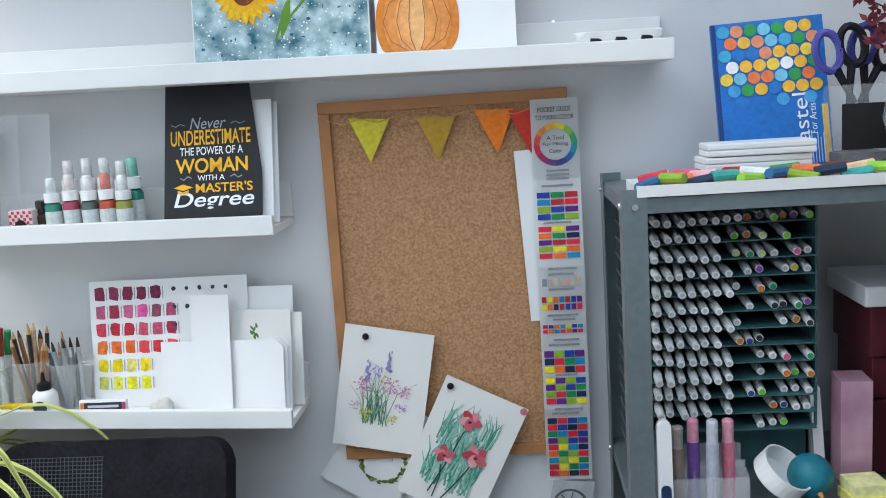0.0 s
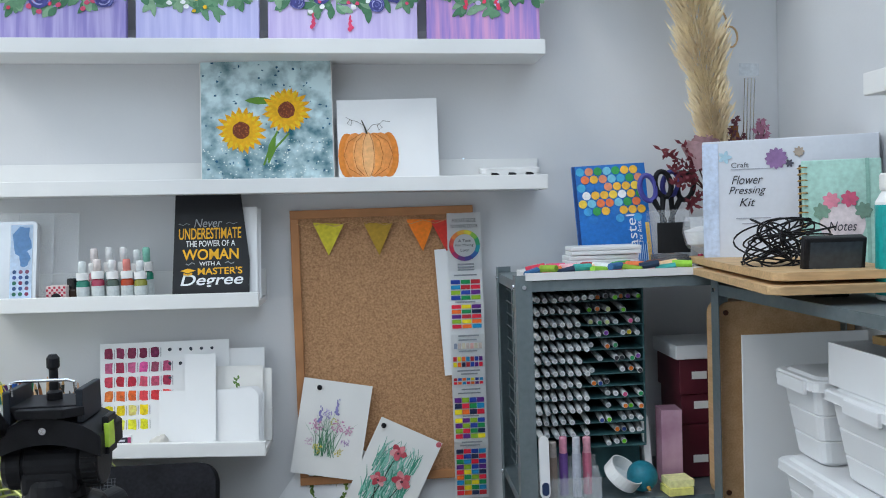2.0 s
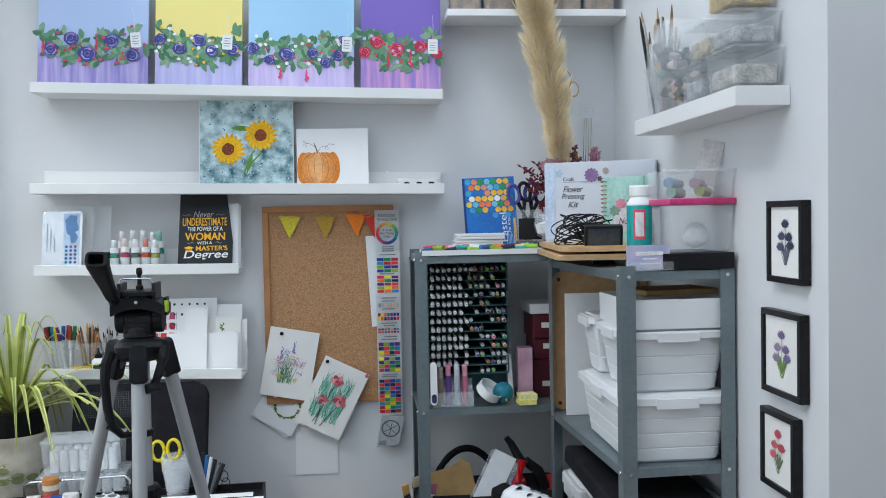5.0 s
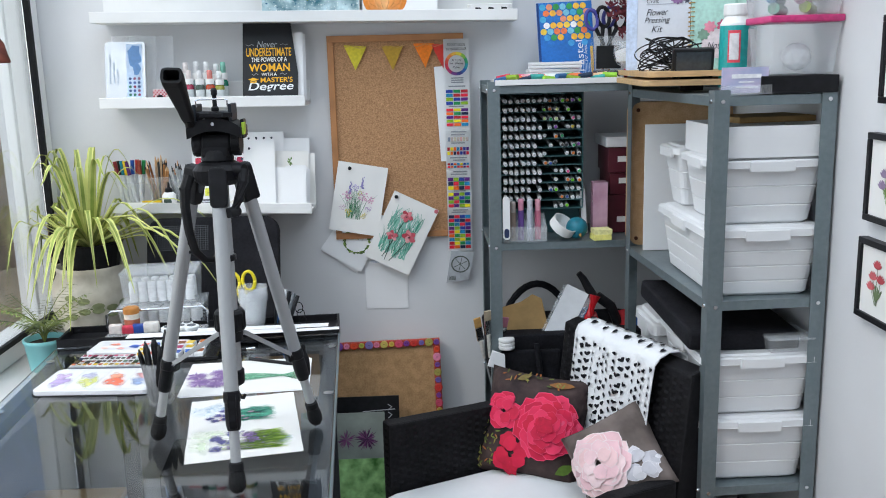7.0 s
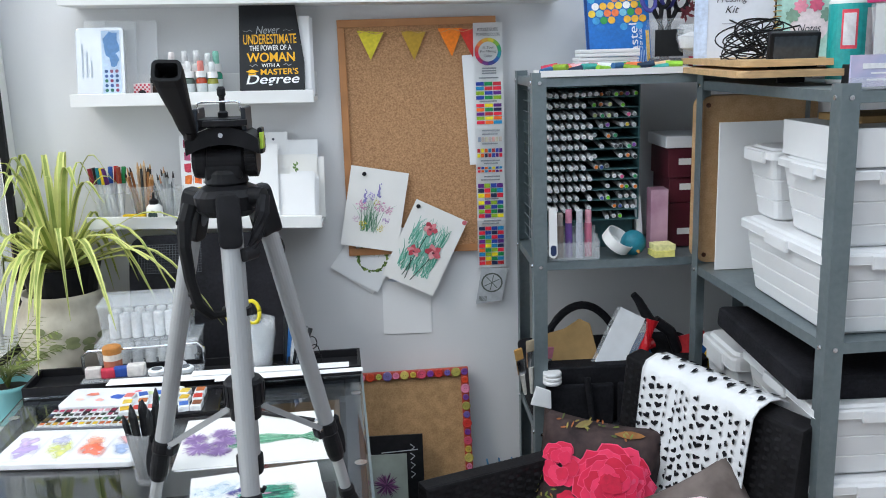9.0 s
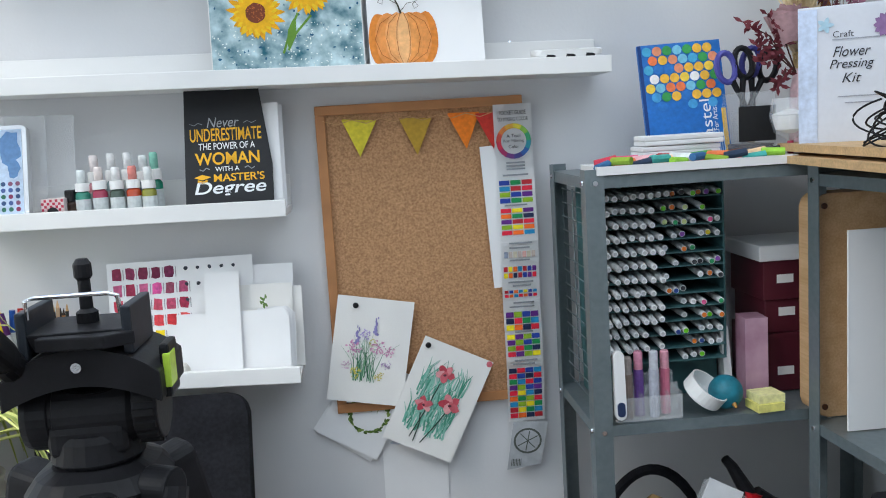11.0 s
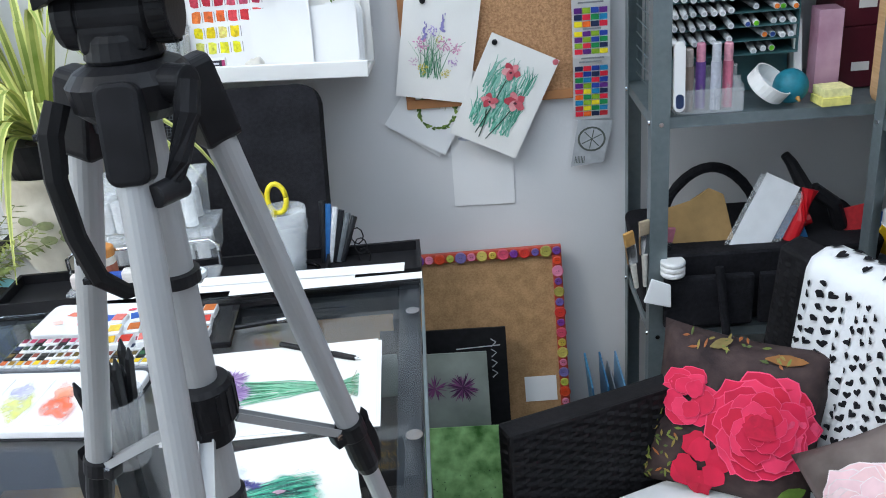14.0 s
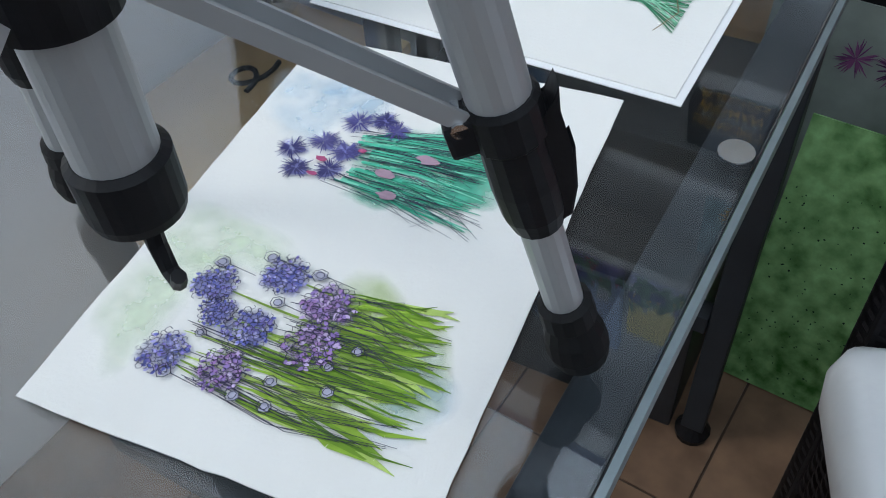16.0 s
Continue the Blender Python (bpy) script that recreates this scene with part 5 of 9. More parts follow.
def pencil(x, y, z, top, r, col, tipc, label, group, kind="pencil", tip=0.012):
    p0, p1 = Vector((x, y, z)), Vector(top)
    d = (p1 - p0).normalized()
    t = thing(kind, Matrix.Translation(p0), label, kind, group)
    L = (p1 - p0).length
    part("barrel", cyl(B(), (0, 0, 0), d * (L - tip), r, None, 6), ink(col, 0.4), t)
    part("tip", cyl(B(), d * (L - tip), d * L, r * 0.95, r * 0.25, 6), ink(tipc, 0.5), t)


zz = S2(-0.5) + 0.003
cup(-0.487, -0.066, zz - 0.002, 0.024, 0.033, 0.078, "clear plastic cup full of coloured pencils")
for k in range(16):
    a = rng.random() * 6.28
    b = a + rng.uniform(-0.6, 0.6)
    r0, r1 = rng.uniform(0.004, 0.018), rng.uniform(0.012, 0.045)
    pencil(-0.487 + r0 * math.cos(a), -0.066 + r0 * math.sin(a), zz + 0.002, (-0.487 + r1 * math.cos(b), -0.066 + 0.5 * r1 * math.sin(b), zz + rng.uniform(0.105, 0.145)), 0.0035,
           rng.choice(("b07a48", "a86c40", "c49a68", "8a5a38", "30302e", "c0a080")), rng.choice(("d9b48a", "c8a070", "3a2c24")), "sharpened wooden coloured pencil in a clear cup", "pencils in the cup")
cup(-0.424, -0.068, zz - 0.004, 0.023, 0.034, 0.075, "clear plastic cup of brushes and dip pens")
for k in range(11):
    a = rng.random() * 6.28
    b = a + rng.uniform(-0.6, 0.6)
    r0, r1 = rng.uniform(0.004, 0.018), rng.uniform(0.012, 0.042)
    pencil(-0.424 + r0 * math.cos(a), -0.068 + r0 * math.sin(a), zz - 0.0005, (-0.424 + r1 * math.cos(b), -0.068 + 0.5 * r1 * math.sin(b), zz + rng.uniform(0.09, 0.125)), 0.0036,
           rng.choice(("9a9ea0", "5a6266", "c4c8ca", "3a3c40", "b87a58")), rng.choice(("2a2622", "c8a080", "d0d4d6")), "grey handled brush or pen in a clear cup", "brushes in the cup", "paint brush", 0.016)
cup(-0.563, -0.066, S2(-0.56) + 0.001, 0.028, 0.030, 0.062, "clear plastic cup of paint markers")
for k, c in enumerate(("8a2a34", "30302e", "1c7a8c", "2c58a8", "e0c020", "b83028", "5a2a6a", "2a8a50", "8a3a28")):
    x = -0.588 + 0.0062 * k
    y = -0.066 + (0.012 if k % 2 else -0.010)
    t = thing("paint_marker", pose(x, y, S2(-0.56) + 0.004, rng.uniform(-5, 5), rng.uniform(-10, 10), 0), "white barrelled paint marker with a coloured cap", "marker", "paint markers in the cup")
    part("barrel", cyl(B(), (0, 0, 0), (0, 0, 0.085), 0.0055, None, 12), ink("d8dadc", 0.35), t)
    part("cap", cyl(B(), (0, 0, 0.0852), (0, 0, 0.125), 0.0060, 0.0054, 12), ink(c, 0.3), t)
t = thing("glue_bottle", pose(-0.452, -0.108, S2(-0.45) + 0.0005), "small white glue bottle with a black nozzle", "bottle")
part("bottle", lathe(B(), ((0.017, 0), (0.019, 0.003), (0.019, 0.036), (0.012, 0.044)), 18), ledge_white, t, "", smooth=True)
part("cap", lathe(B(), ((0.0105, 0.0442), (0.0105, 0.054), (0.004, 0.058), (0.0022, 0.072)), 16), blackp, t)
part("badge", cyl(B(), (0, -0.0196, 0.02), (0, -0.0188, 0.02), 0.011, None, 16), ink("3a4a48"), t)
t = thing("yellow_carton", pose(-0.500, -0.111, S2(-0.5) + 0.0005, 0, 0, -4), "small yellow printed carton lying on the ledge", "box")
part("carton", box(B(), -0.028, 0.024, 0, 0.012, 0, 0.019), ink("e8c410"), t, "", 0.0006)
part("badge", box(B(), -0.012, 0.012, -0.0008, -0.0001, 0.004, 0.014), ink("5a5a50"), t)

# ---- on the cork board and wall ----
for k, (x, c, w) in enumerate(((0.036, "d8c838", 0.064), (0.142, "b8922e", 0.060), (0.232, "ee7e1a", 0.060), (0.283, "c83428", 0.055))):
    t = thing("bunting_flag", wall_pose(0.012 + x, -0.019 - 0.0005 * k, 1.535 - 0.004 * (k % 2), -3 + 2 * k, 0), "folded paper bunting triangle pinned to the cork", "bunting", "bunting on the cork board")
    part("triangle", plate(B(), [(0, 0), (w / 2 + 0.002, -0.068), (w, -0.002)], 0, 0.0012), ink(c), t)
    part("fold", plate(B(), [(0.001, 0.001), (0.003, -0.008), (w - 0.003, -0.010), (w, -0.001)], 0.0013, 0.0022), ink(c, 0.6), t)
bm = B()
tube(bm, [(0.014 + 0.37 * i / 14, -0.0225, 1.534 - 0.008 * math.sin(math.pi * ((i * 0.5) % 1))) for i in range(15)], 0.0007, 5)
solo("bunting_string", bm, ink("c8a070"), pose(0, 0, 0), "thin pale string of the paper bunting", "string")

gd = thing("mixing_guide", wall_pose(0.329, -0.026, 0.934), "long folded colour mixing guide of printed swatches", "colour chart")
zs = ((0.612, 0.0), (0.49, 0.001), (0.355, 0.010), (0.240, 0.001), (0.125, 0.007), (0.0, -0.004))
for (y1, d1), (y0, d0) in zip(zs, zs[1:]):
    bm = B()
    v = [bm.verts.new(p) for p in ((0, y0, d0), (0.072, y0, d0), (0.072, y1, d1), (0, y1, d1))]
    bm.faces.new(v)
    bmesh.ops.solidify(bm, geom=bm.faces[:], thickness=0.0009)
    part("fold", bm, paper_w, gd)


def gz(y):
    for (y1, d1), (y0, d0) in zip(zs, zs[1:]):
        if y0 <= y <= y1:
            return d0 + (d1 - d0) * (y - y0) / (y1 - y0) + 0.0014
    return 0.002


def gwords(s, y, w, h, c="20242a"):
    z = gz(y)
    words(s, 0.036, y, w, h, z, ink(c, 0.6), gd)


gwords("POCKET GUIDE", 0.596, 0.050, 0.0075)
gwords("TO MIXING COLOR", 0.584, 0.058, 0.0070)
wheel = ("d8c840", "8ab84a", "3a9a68", "2a8a98", "2f5a9a", "3a3a78", "6a3a7a", "9a2a5a", "c8304a", "d05040", "d88040", "dca840")
for q in range(12):
    a0, a1 = math.pi / 2 - 2 * math.pi * q / 12, math.pi / 2 - 2 * math.pi * (q + 1) / 12
    bm = B()
    flat(bm, [(0.036 + r * math.cos(a), 0.543 + r * math.sin(a)) for r, a in ((0.033, a0), (0.033, (a0 + a1) / 2), (0.033, a1), (0.024, a1), (0.024, (a0 + a1) / 2), (0.024, a0))], gz(0.543) + 0.0002)
    part("wheel_segment", bm, ink(wheel[q]), gd)
gwords("A Tool", 0.553, 0.026, 0.0062)
gwords("For Mixing", 0.543, 0.038, 0.0068)
gwords("Color", 0.533, 0.020, 0.0058)
bars = B()
for y in (0.503, 0.497, 0.491, 0.480, 0.4235, 0.352, 0.343, 0.319, 0.2765, 0.2695, 0.236, 0.228, 0.1795, 0.124, 0.117):
    stroke(bars, [(0.012 + 0.004 * (int(y * 1000) % 3), y), (0.060 - 0.005 * (int(y * 1000) % 2), y)], 0.0030, gz(y))
part("writing_bar", bars, ink("8a8e94"), gd)
CH = ("e0203c", "f6dc18", "1f3f9c", "ee6a1c", "12884a", "5c1f7c", "1c86b8", "16244a", "8cb024", "b82430")
cr = random.Random(5)
for y0, n, m, hh in ((0.428, 3, 4, 0.0112), (0.368, 3, 5, 0.0104), (0.285, 7, 2, 0.0122), (0.247, 7, 2, 0.0082), (0.183, 4, 3, 0.0125), (0.132, 4, 4, 0.0112), (0.007, 4, 9, 0.0115)):
    for j in range(m):
        for i in range(n):
            w = 0.064 / n
            y = y0 + j * hh
            c = CH[(i * 3 + j * 7 + cr.randrange(3)) % 10]
            bm = B()
            bm.faces.new([bm.verts.new((xx, yy, gz(yy))) for xx, yy in rect(0.004 + i * w, 0.004 + (i + 1) * w - (0.0018 if n != 4 else 0.0010), y, y + hh - (0.0026 if n != 4 else 0.0020))])
            part("colour_patch", bm, ink(c), gd)
for j in range(1):
    for i in range(7):
        y = 0.330 - j * 0.0135
        bm = B()
        bm.faces.new([bm.verts.new((xx, yy, gz(yy))) for xx, yy in rect(0.006 + i * 0.0087, 0.013 + i * 0.0087, y - 0.006, y + 0.006)])
        part("colour_patch", bm, ink(rng.choice(("d8a8a0", "c8b8b0", "b0b8a8", "8a94a8", "d0c8b0")) if j == 0 else rng.choice(CH)), gd)
tl = thing("guide_wrapper", wall_pose(0.329, -0.0235, 0.837, -3), "crumpled clear wrapper with a printed dial hanging below the guide", "wrapper")
part("film", plate(B(), [(-0.008, 0.0), (0.058, 0.010), (0.072, 0.096), (0.004, 0.097)], 0, 0.0012), mat("grey_film", (0.45, 0.47, 0.49), 0.25, var=0.2, scale=40), tl)
bm = B()
stroke(bm, [(0.032 + 0.026 * math.cos(a / 10 * math.pi), 0.058 + 0.024 * math.sin(a / 10 * math.pi)) for a in range(21)], 0.004, 0.0016)
for a in (0.5, 1.4, 2.3):
    stroke(bm, [(0.032 - 0.022 * math.cos(a), 0.058 - 0.020 * math.sin(a)), (0.032 + 0.022 * math.cos(a), 0.058 + 0.020 * math.sin(a))], 0.002, 0.0016)
for q in range(7):
    stroke(bm, [(0.000 + q * 0.003, 0.008), (0.001 + q * 0.003, 0.022)], 0.0014, 0.0016)
part("printed_dial", bm, ink("50564f"), tl)
hs_ = sheet("handwritten_card", wall_pose(0.315, -0.0205, 1.20, 3), 0.05, 0.27, "narrow handwritten white card tucked behind the guide", "card", paper_w)


def pin(parent, x, y):
    p = part("drawing_pin", lathe(B(), ((0.0055, 0.001), (0.0055, 0.003), (0.0028, 0.005), (0.0028, 0.007), (0.004, 0.008)), 12, (x, y)), blackp, parent, "black drawing pin")


def grasses(parent, n, x0, x1, y0, l, cols, z, seed, spread=0.5, w=0.0016, name="grass_stroke"):
    rr = random.Random(seed)
    for k, c in enumerate(cols):
        bm = B()
        for _ in range(n):
            x, y = rr.uniform(x0, x1), y0 + rr.uniform(-0.006, 0.01)
            a = rr.uniform(-spread, spread)
            ln = l * rr.uniform(0.5, 1.15)
            stroke(bm, [(x, y), (x + 0.5 * ln * math.sin(a * 0.6), y + 0.55 * ln), (x + ln * math.sin(a), y + ln * math.cos(a))], w, z + 0.0003 * k + rr.uniform(0, 0.0002), w * 0.2)
        part(name, bm, ink(c), parent)


def puff(parent, x, y, r, cols, z, seed, n=26, name="flower_head", long=False):
    rr = random.Random(seed)
    for k, c in enumerate(cols):
        bm = B()
        for _ in range(n):
            a, q = rr.random() * 6.28, r * math.sqrt(rr.random()) * (1 - 0.12 * k)
            if long:
                petal(bm, x, y, a, r * rr.uniform(0.6, 1.1), r * 0.075, z + 0.0002 * k + rr.uniform(0, 0.00015))
            else:
                disc(bm, x + q * math.cos(a), y + q * math.sin(a), r * 0.14, r * 0.10, z + 0.0002 * k + rr.uniform(0, 0.00015), 6, 0.3, a)
        part(name, bm, ink(c), parent)


k1 = thing("flower_card", wall_pose(-0.019, -0.0285, 1.012, -10.5, 1), "white card with a pen and wash bouquet of spring flowers", "drawing", "flower cards pinned to the board")
part("sheet", box(B(), 0, 0.145, 0, 0.203, 0, 0.0012), paper, k1)
grasses(k1, 12, 0.045, 0.085, 0.046, 0.075, ("4f8a6a", "6fa07c", "3f7458"), 0.0017, 31, 0.6)
for i, (x, y, r, cs) in enumerate(((0.040, 0.105, 0.015, ("d8a0c0", "c888b0")), (0.085, 0.110, 0.015, ("e0a8c4", "cc90b4")), (0.108, 0.103, 0.012, ("dca4c0", "c890b0")), (0.105, 0.078, 0.010, ("c8b0d0", "b090c0")), (0.030, 0.072, 0.010, ("d8c0d0", "c8a8bc")), (0.048, 0.058, 0.011, ("d8cc60", "c4b440")), (0.094, 0.055, 0.010, ("dcd070", "c8b848")), (0.075, 0.118, 0.008, ("d8d060", "b8b040")), (0.060, 0.132, 0.011, ("b8a8d8", "9c8cc4")))):
    puff(k1, x, y, r, cs, 0.0028, 40 + i, 16)
for i, (x, y) in enumerate(((0.078, 0.135), (0.045, 0.115))):
    bm = B()
    for q in range(10):
        disc(bm, x + rng.uniform(-0.003, 0.003), y + q * 0.0035, 0.0045 * (1 - q / 12), 0.003, 0.0030, 6, 0.3)
    part("bluebell_spike", bm, ink("8a84b8"), k1)
pin(k1, 0.035, 0.186)

k2 = thing("poppy_card", wall_pose(0.082, -0.0325, 0.930, -26.5, 1), "white card with three red poppies on green brush strokes", "drawing", "flower cards pinned to the board")
part("sheet", box(B(), 0, 0.142, 0, 0.213, 0, 0.0012), paper, k2)
for k, c in enumerate(("5fa890", "78b8a4", "4a947c", "90c4b4")):
    bm = B()
    rr = random.Random(60 + k)
    for _ in range(48):
        x = rr.uniform(0.024, 0.112)
        y = rr.uniform(0.03, 0.14)
        stroke(bm, [(x, y), (x + rr.uniform(-0.006, 0.006), y + 0.022), (x + rr.uniform(-0.014, 0.014), y + rr.uniform(0.035, 0.05))], 0.0035, 0.0016 + 0.00025 * k + rr.uniform(0, 0.0002), 0.0006)
    part("green_stroke", bm, ink(c), k2)
bm = B()
for x, y, xb, yb in ((0.062, 0.150, 0.046, 0.02), (0.094, 0.100, 0.070, 0.016), (0.048, 0.084, 0.056, 0.014)):
    stroke(bm, [(x, y - 0.012), ((x + xb) / 2 + 0.003, (y + yb) / 2), (xb, yb)], 0.0022, 0.0030)
part("stalk", bm, ink("2c4438"), k2)
for i, (x, y, r) in enumerate(((0.064, 0.158, 0.020), (0.096, 0.106, 0.022), (0.048, 0.090, 0.018))):
    for q in range(5):
        a = 1.2 * q + i
        part("poppy_petal", disc(B(), x + 0.45 * r * math.cos(a), y + 0.32 * r * math.sin(a), r * 0.56, r * 0.36, 0.0034 + 0.0003 * q, 12, 0.14, a), ink(("c4505c", "d8848a", "b8404e", "e2a0a2", "c8606a")[q]), k2)
    part("poppy_heart", disc(B(), x, y - 0.002, r * 0.16, r * 0.12, 0.0052, 10, 0.2), ink("5a2c38"), k2)
part("red_sticker", disc(B(), 0.136, 0.207, 0.006, 0.006, 0.0016, 12), ink("d8707a"), k2)
pin(k2, 0.012, 0.198)
for k in range(2):
    k3 = thing("wreath_card", wall_pose(-0.050 + 0.006 * k, -0.0045 - 0.006 * k, 0.948 - 0.004 * k, -36 + 5 * k, 0), "white card with a painted green leaf wreath", "drawing", "flower cards pinned to the board")
    part("sheet", box(B(), 0, 0.130, 0, 0.180, 0, 0.0012), paper_w, k3)
    if k:
        for c in ("5f7a34", "7c9448", "48622a"):
            bm = B()
            for q in range(34):
                a = rng.random() * 6.28
                petal(bm, 0.075 + 0.036 * math.cos(a), 0.075 + 0.036 * math.sin(a), a + rng.uniform(0.8, 2.2), 0.009, 0.0045, 0.0016 + rng.uniform(0, 0.0003))
            part("wreath_leaf", bm, ink(c), k3)
        grasses(k3, 6, 0.070, 0.088, 0.085, 0.024, ("8a9a58",), 0.0016, 71, 0.6, 0.0012)
k4 = thing("bluebell_card", wall_pose(0.079, -0.0015, 0.760, -0.6), "white folded card with a blue flower at its top", "drawing", "flower cards pinned to the board")
part("sheet", box(B(), 0, 0.126, 0, 0.21, 0, 0.0012), paper_w, k4)
part("shade_wash", disc(B(), 0.052, 0.148, 0.034, 0.008, 0.0016, 14, 0.2), ink("c9cfdc"), k4)
bm = B()
for a in (1.1, 1.45, 1.8, 2.1, 0.8):
    petal(bm, 0.045, 0.146, a, 0.034, 0.007, 0.0019 + a * 0.0001)
part("blue_petals", bm, ink("6f8fd0"), k4)

# small framed prints on the right wall
def framed(y0, y1, z0, z1, colour, style, seed):
    """Local x runs towards the room's front, local y up, local z out of the wall."""
    m = Matrix(((0, 0, -1, RX - 0.001), (-1, 0, 0, y0), (0, 1, 0, z0), (0, 0, 0, 1)))
    t = thing("framed_print", m, "small flower drawing in a thick black box frame", "picture frame", "black frames on the right wall")
    w, h = y0 - y1, z1 - z0
    k = 0.0115
    for x0, x1, a0, a1 in ((0, w, 0, k), (0, w, h - k, h), (0, k, k, h - k), (w - k, w, k, h - k)):
        part("frame_rail", box(B(), x0, x1, a0, a1, 0, 0.0180), blackp, t, "", 0.0015)
    part("mount", box(B(), k, w - k, k, h - k, 0.009, 0.013), paper, t)
    rr = random.Random(seed)
    g = B()
    heads = [(w * 0.5, h * 0.70), (w * 0.40, h * 0.55), (w * 0.60, h * 0.54), (w * 0.36, h * 0.42), (w * 0.64, h * 0.44)][:5 if style != 2 else 4]
    for x, y in heads:
        stroke(g, [(w * 0.5 + (x - w / 2) * 0.15, h * 0.22), (w * 0.5 + (x - w / 2) * 0.6, (y + h * 0.22) / 2), (x, y)], 0.0016, 0.0135)
        for _ in range(2):
            petal(g, w * 0.5, h * 0.26, 1.57 + rr.uniform(-0.7, 0.7), h * 0.22, 0.005, 0.0136)
    part("stems", g, ink(("5a5e6c", "6f8a4a", "6a7a58")[style]), t)
    for i, (x, y) in enumerate(heads):
        bm = B()
        for q in range(7):
            petal(bm, x, y - 0.004, 1.57 + (q - 3) * 0.35, 0.017, 0.006, 0.0140 + 0.0001 * q)
        part("flower_head", bm, ink(colour[i % len(colour)]), t)
    return t


framed(-1.060, -1.195, 1.390, 1.540, ("3a3e52", "50546a"), 0, 1)
framed(-1.035, -1.188, 1.180, 1.338, ("7a6a90", "94809c"), 1, 2)
framed(-1.028, -1.162, 1.000, 1.148, ("c05058", "d0686c"), 2, 3)


# ---- inside the corner shelf unit ----
SZ = 1.007
rk = thing("marker_rack", pose(0.470, -0.225, SZ + 0.075), "dark tiered rack holding rows of white markers", "rack")
dteal = mat("dark_teal_plastic", (0.045, 0.125, 0.135), 0.45, var=0.3)
part("back_panel", box(B(), 0, 0.222, 0.150, 0.154, 0, 0.315), dteal, rk)
for x in (-0.002, 0.222):
    part("side_panel", box(B(), x, x + 0.003, 0.02, 0.154, 0, 0.315), dteal, rk)
for j in range(14):
    part("tier", box(B(), 0.0012, 0.2215, 0.010, 0.149, j * 0.0238, j * 0.0238 + 0.0018), dteal, rk)
part("foot_block", box(B(), 0, 0.222, 0.06, 0.154, -0.074, -0.001), dteal, rk)
mk = thing("marker", pose(0, 0, 0), "white barrelled twin marker lying in the rack", "marker", "markers in the rack")
part("barrel", cyl(B(), (0, 0.002, 0), (0, 0.11, 0), 0.0055, None, 12), ink("cfd2d4", 0.35), mk)
cp = part("cap", cyl(B(), (0, -0.030, 0), (0, 0.0018, 0), 0.0052, 0.0060, 12), ink("dfe1e2", 0.3), mk)
part("cap_end", lathe(B(), ((0.0030, 0), (0.0030, 0.0006)), 10), ink("c4c8ca", 0.4), mk)
ce = [o for o in mk.children if o.name.startswith("cap_end")][0]
ce.matrix_local = pose(0, -0.0302, 0, 90, 0, 0)
first = True
mr = random.Random(9)
CAPS = ("e05a90", "e07828", "2c9a60", "2c4a90", "c8d890", "30343a", "8a4ab0", "d8c020", "6fd020")
for j in range(13):
    for i in range(14):
        x = 0.012 + i * 0.0155
        full = i < 6 or mr.random() < 0.68
        if i == 5 and mr.random() < 0.25 or not full or (j == 0 and i < 8):
            continue
        if i in (6,) and mr.random() < 0.3:
            continue
        y = -0.225 + 0.028 + mr.uniform(-0.012, 0.006) + (0.02 if i > 6 else 0)
        m = pose(0.470 + x, y, SZ + 0.075 + j * 0.0238 + 0.0018 + 0.0068, mr.uniform(0, 6), 0, mr.uniform(-4, 3) - 2)
        if first:
            mk.matrix_world = m
            first = False
            o = mk
        else:
            o = copy_thing(mk, m)
        if o is not mk and i > 6 and mr.random() < 0.55:
            for c in o.children:
                if c.name.startswith("cap_end"):
                    c.data = c.data.copy()
                    c.data.materials[0] = ink(mr.choice(CAPS), 0.35)
                    c.scale = (1.4, 1.4, 1)
pt_ = thing("tape_roll", pose(0.662, -0.185, SZ + 0.075 + 0.336, 80, 0, 20), "bright pink tape roll on top of the marker rack", "tape")
part("roll", lathe(B(), ((0.010, 0), (0.018, 0), (0.018, 0.012), (0.010, 0.012)), 20), ink("e0507c", 0.4), pt_)

# wire mesh side of the rack by the post
bm = B()
wm = thing("wire_rack", pose(0.4485, -0.270, SZ + 0.02), "grey wire grid panel standing against the shelf side", "wire grid")
for j in range(15):
    part("wire", cyl(B(), (0, 0, j * 0.0255), (0, 0.225, j * 0.0255), 0.0011, None, 5), steel, wm)
for i in range(4):
    part("wire", cyl(B(), (0.0022, i * 0.075, 0), (0.0022, i * 0.075, 0.36), 0.0013, None, 5), steel, wm)
ao = thing("acrylic_organiser", pose(0.468, -0.292, SZ + 0.001), "clear acrylic organiser with upright compartments", "organiser")
for y in (0.0, 0.024, 0.048):
    part("divider", box(B(), 0, 0.115, y, y + 0.0018, 0, 0.040 + y * 0.6), clear, ao)
for i in range(6):
    part("divider", box(B(), i * 0.0225, i * 0.0225 + 0.0018, 0.0022, 0.0475, 0, 0.045), clear, ao)
part("floor_plate", box(B(), 0.002, 0.112, 0.002, 0.047, -0.0008, 0.001), clear, ao)
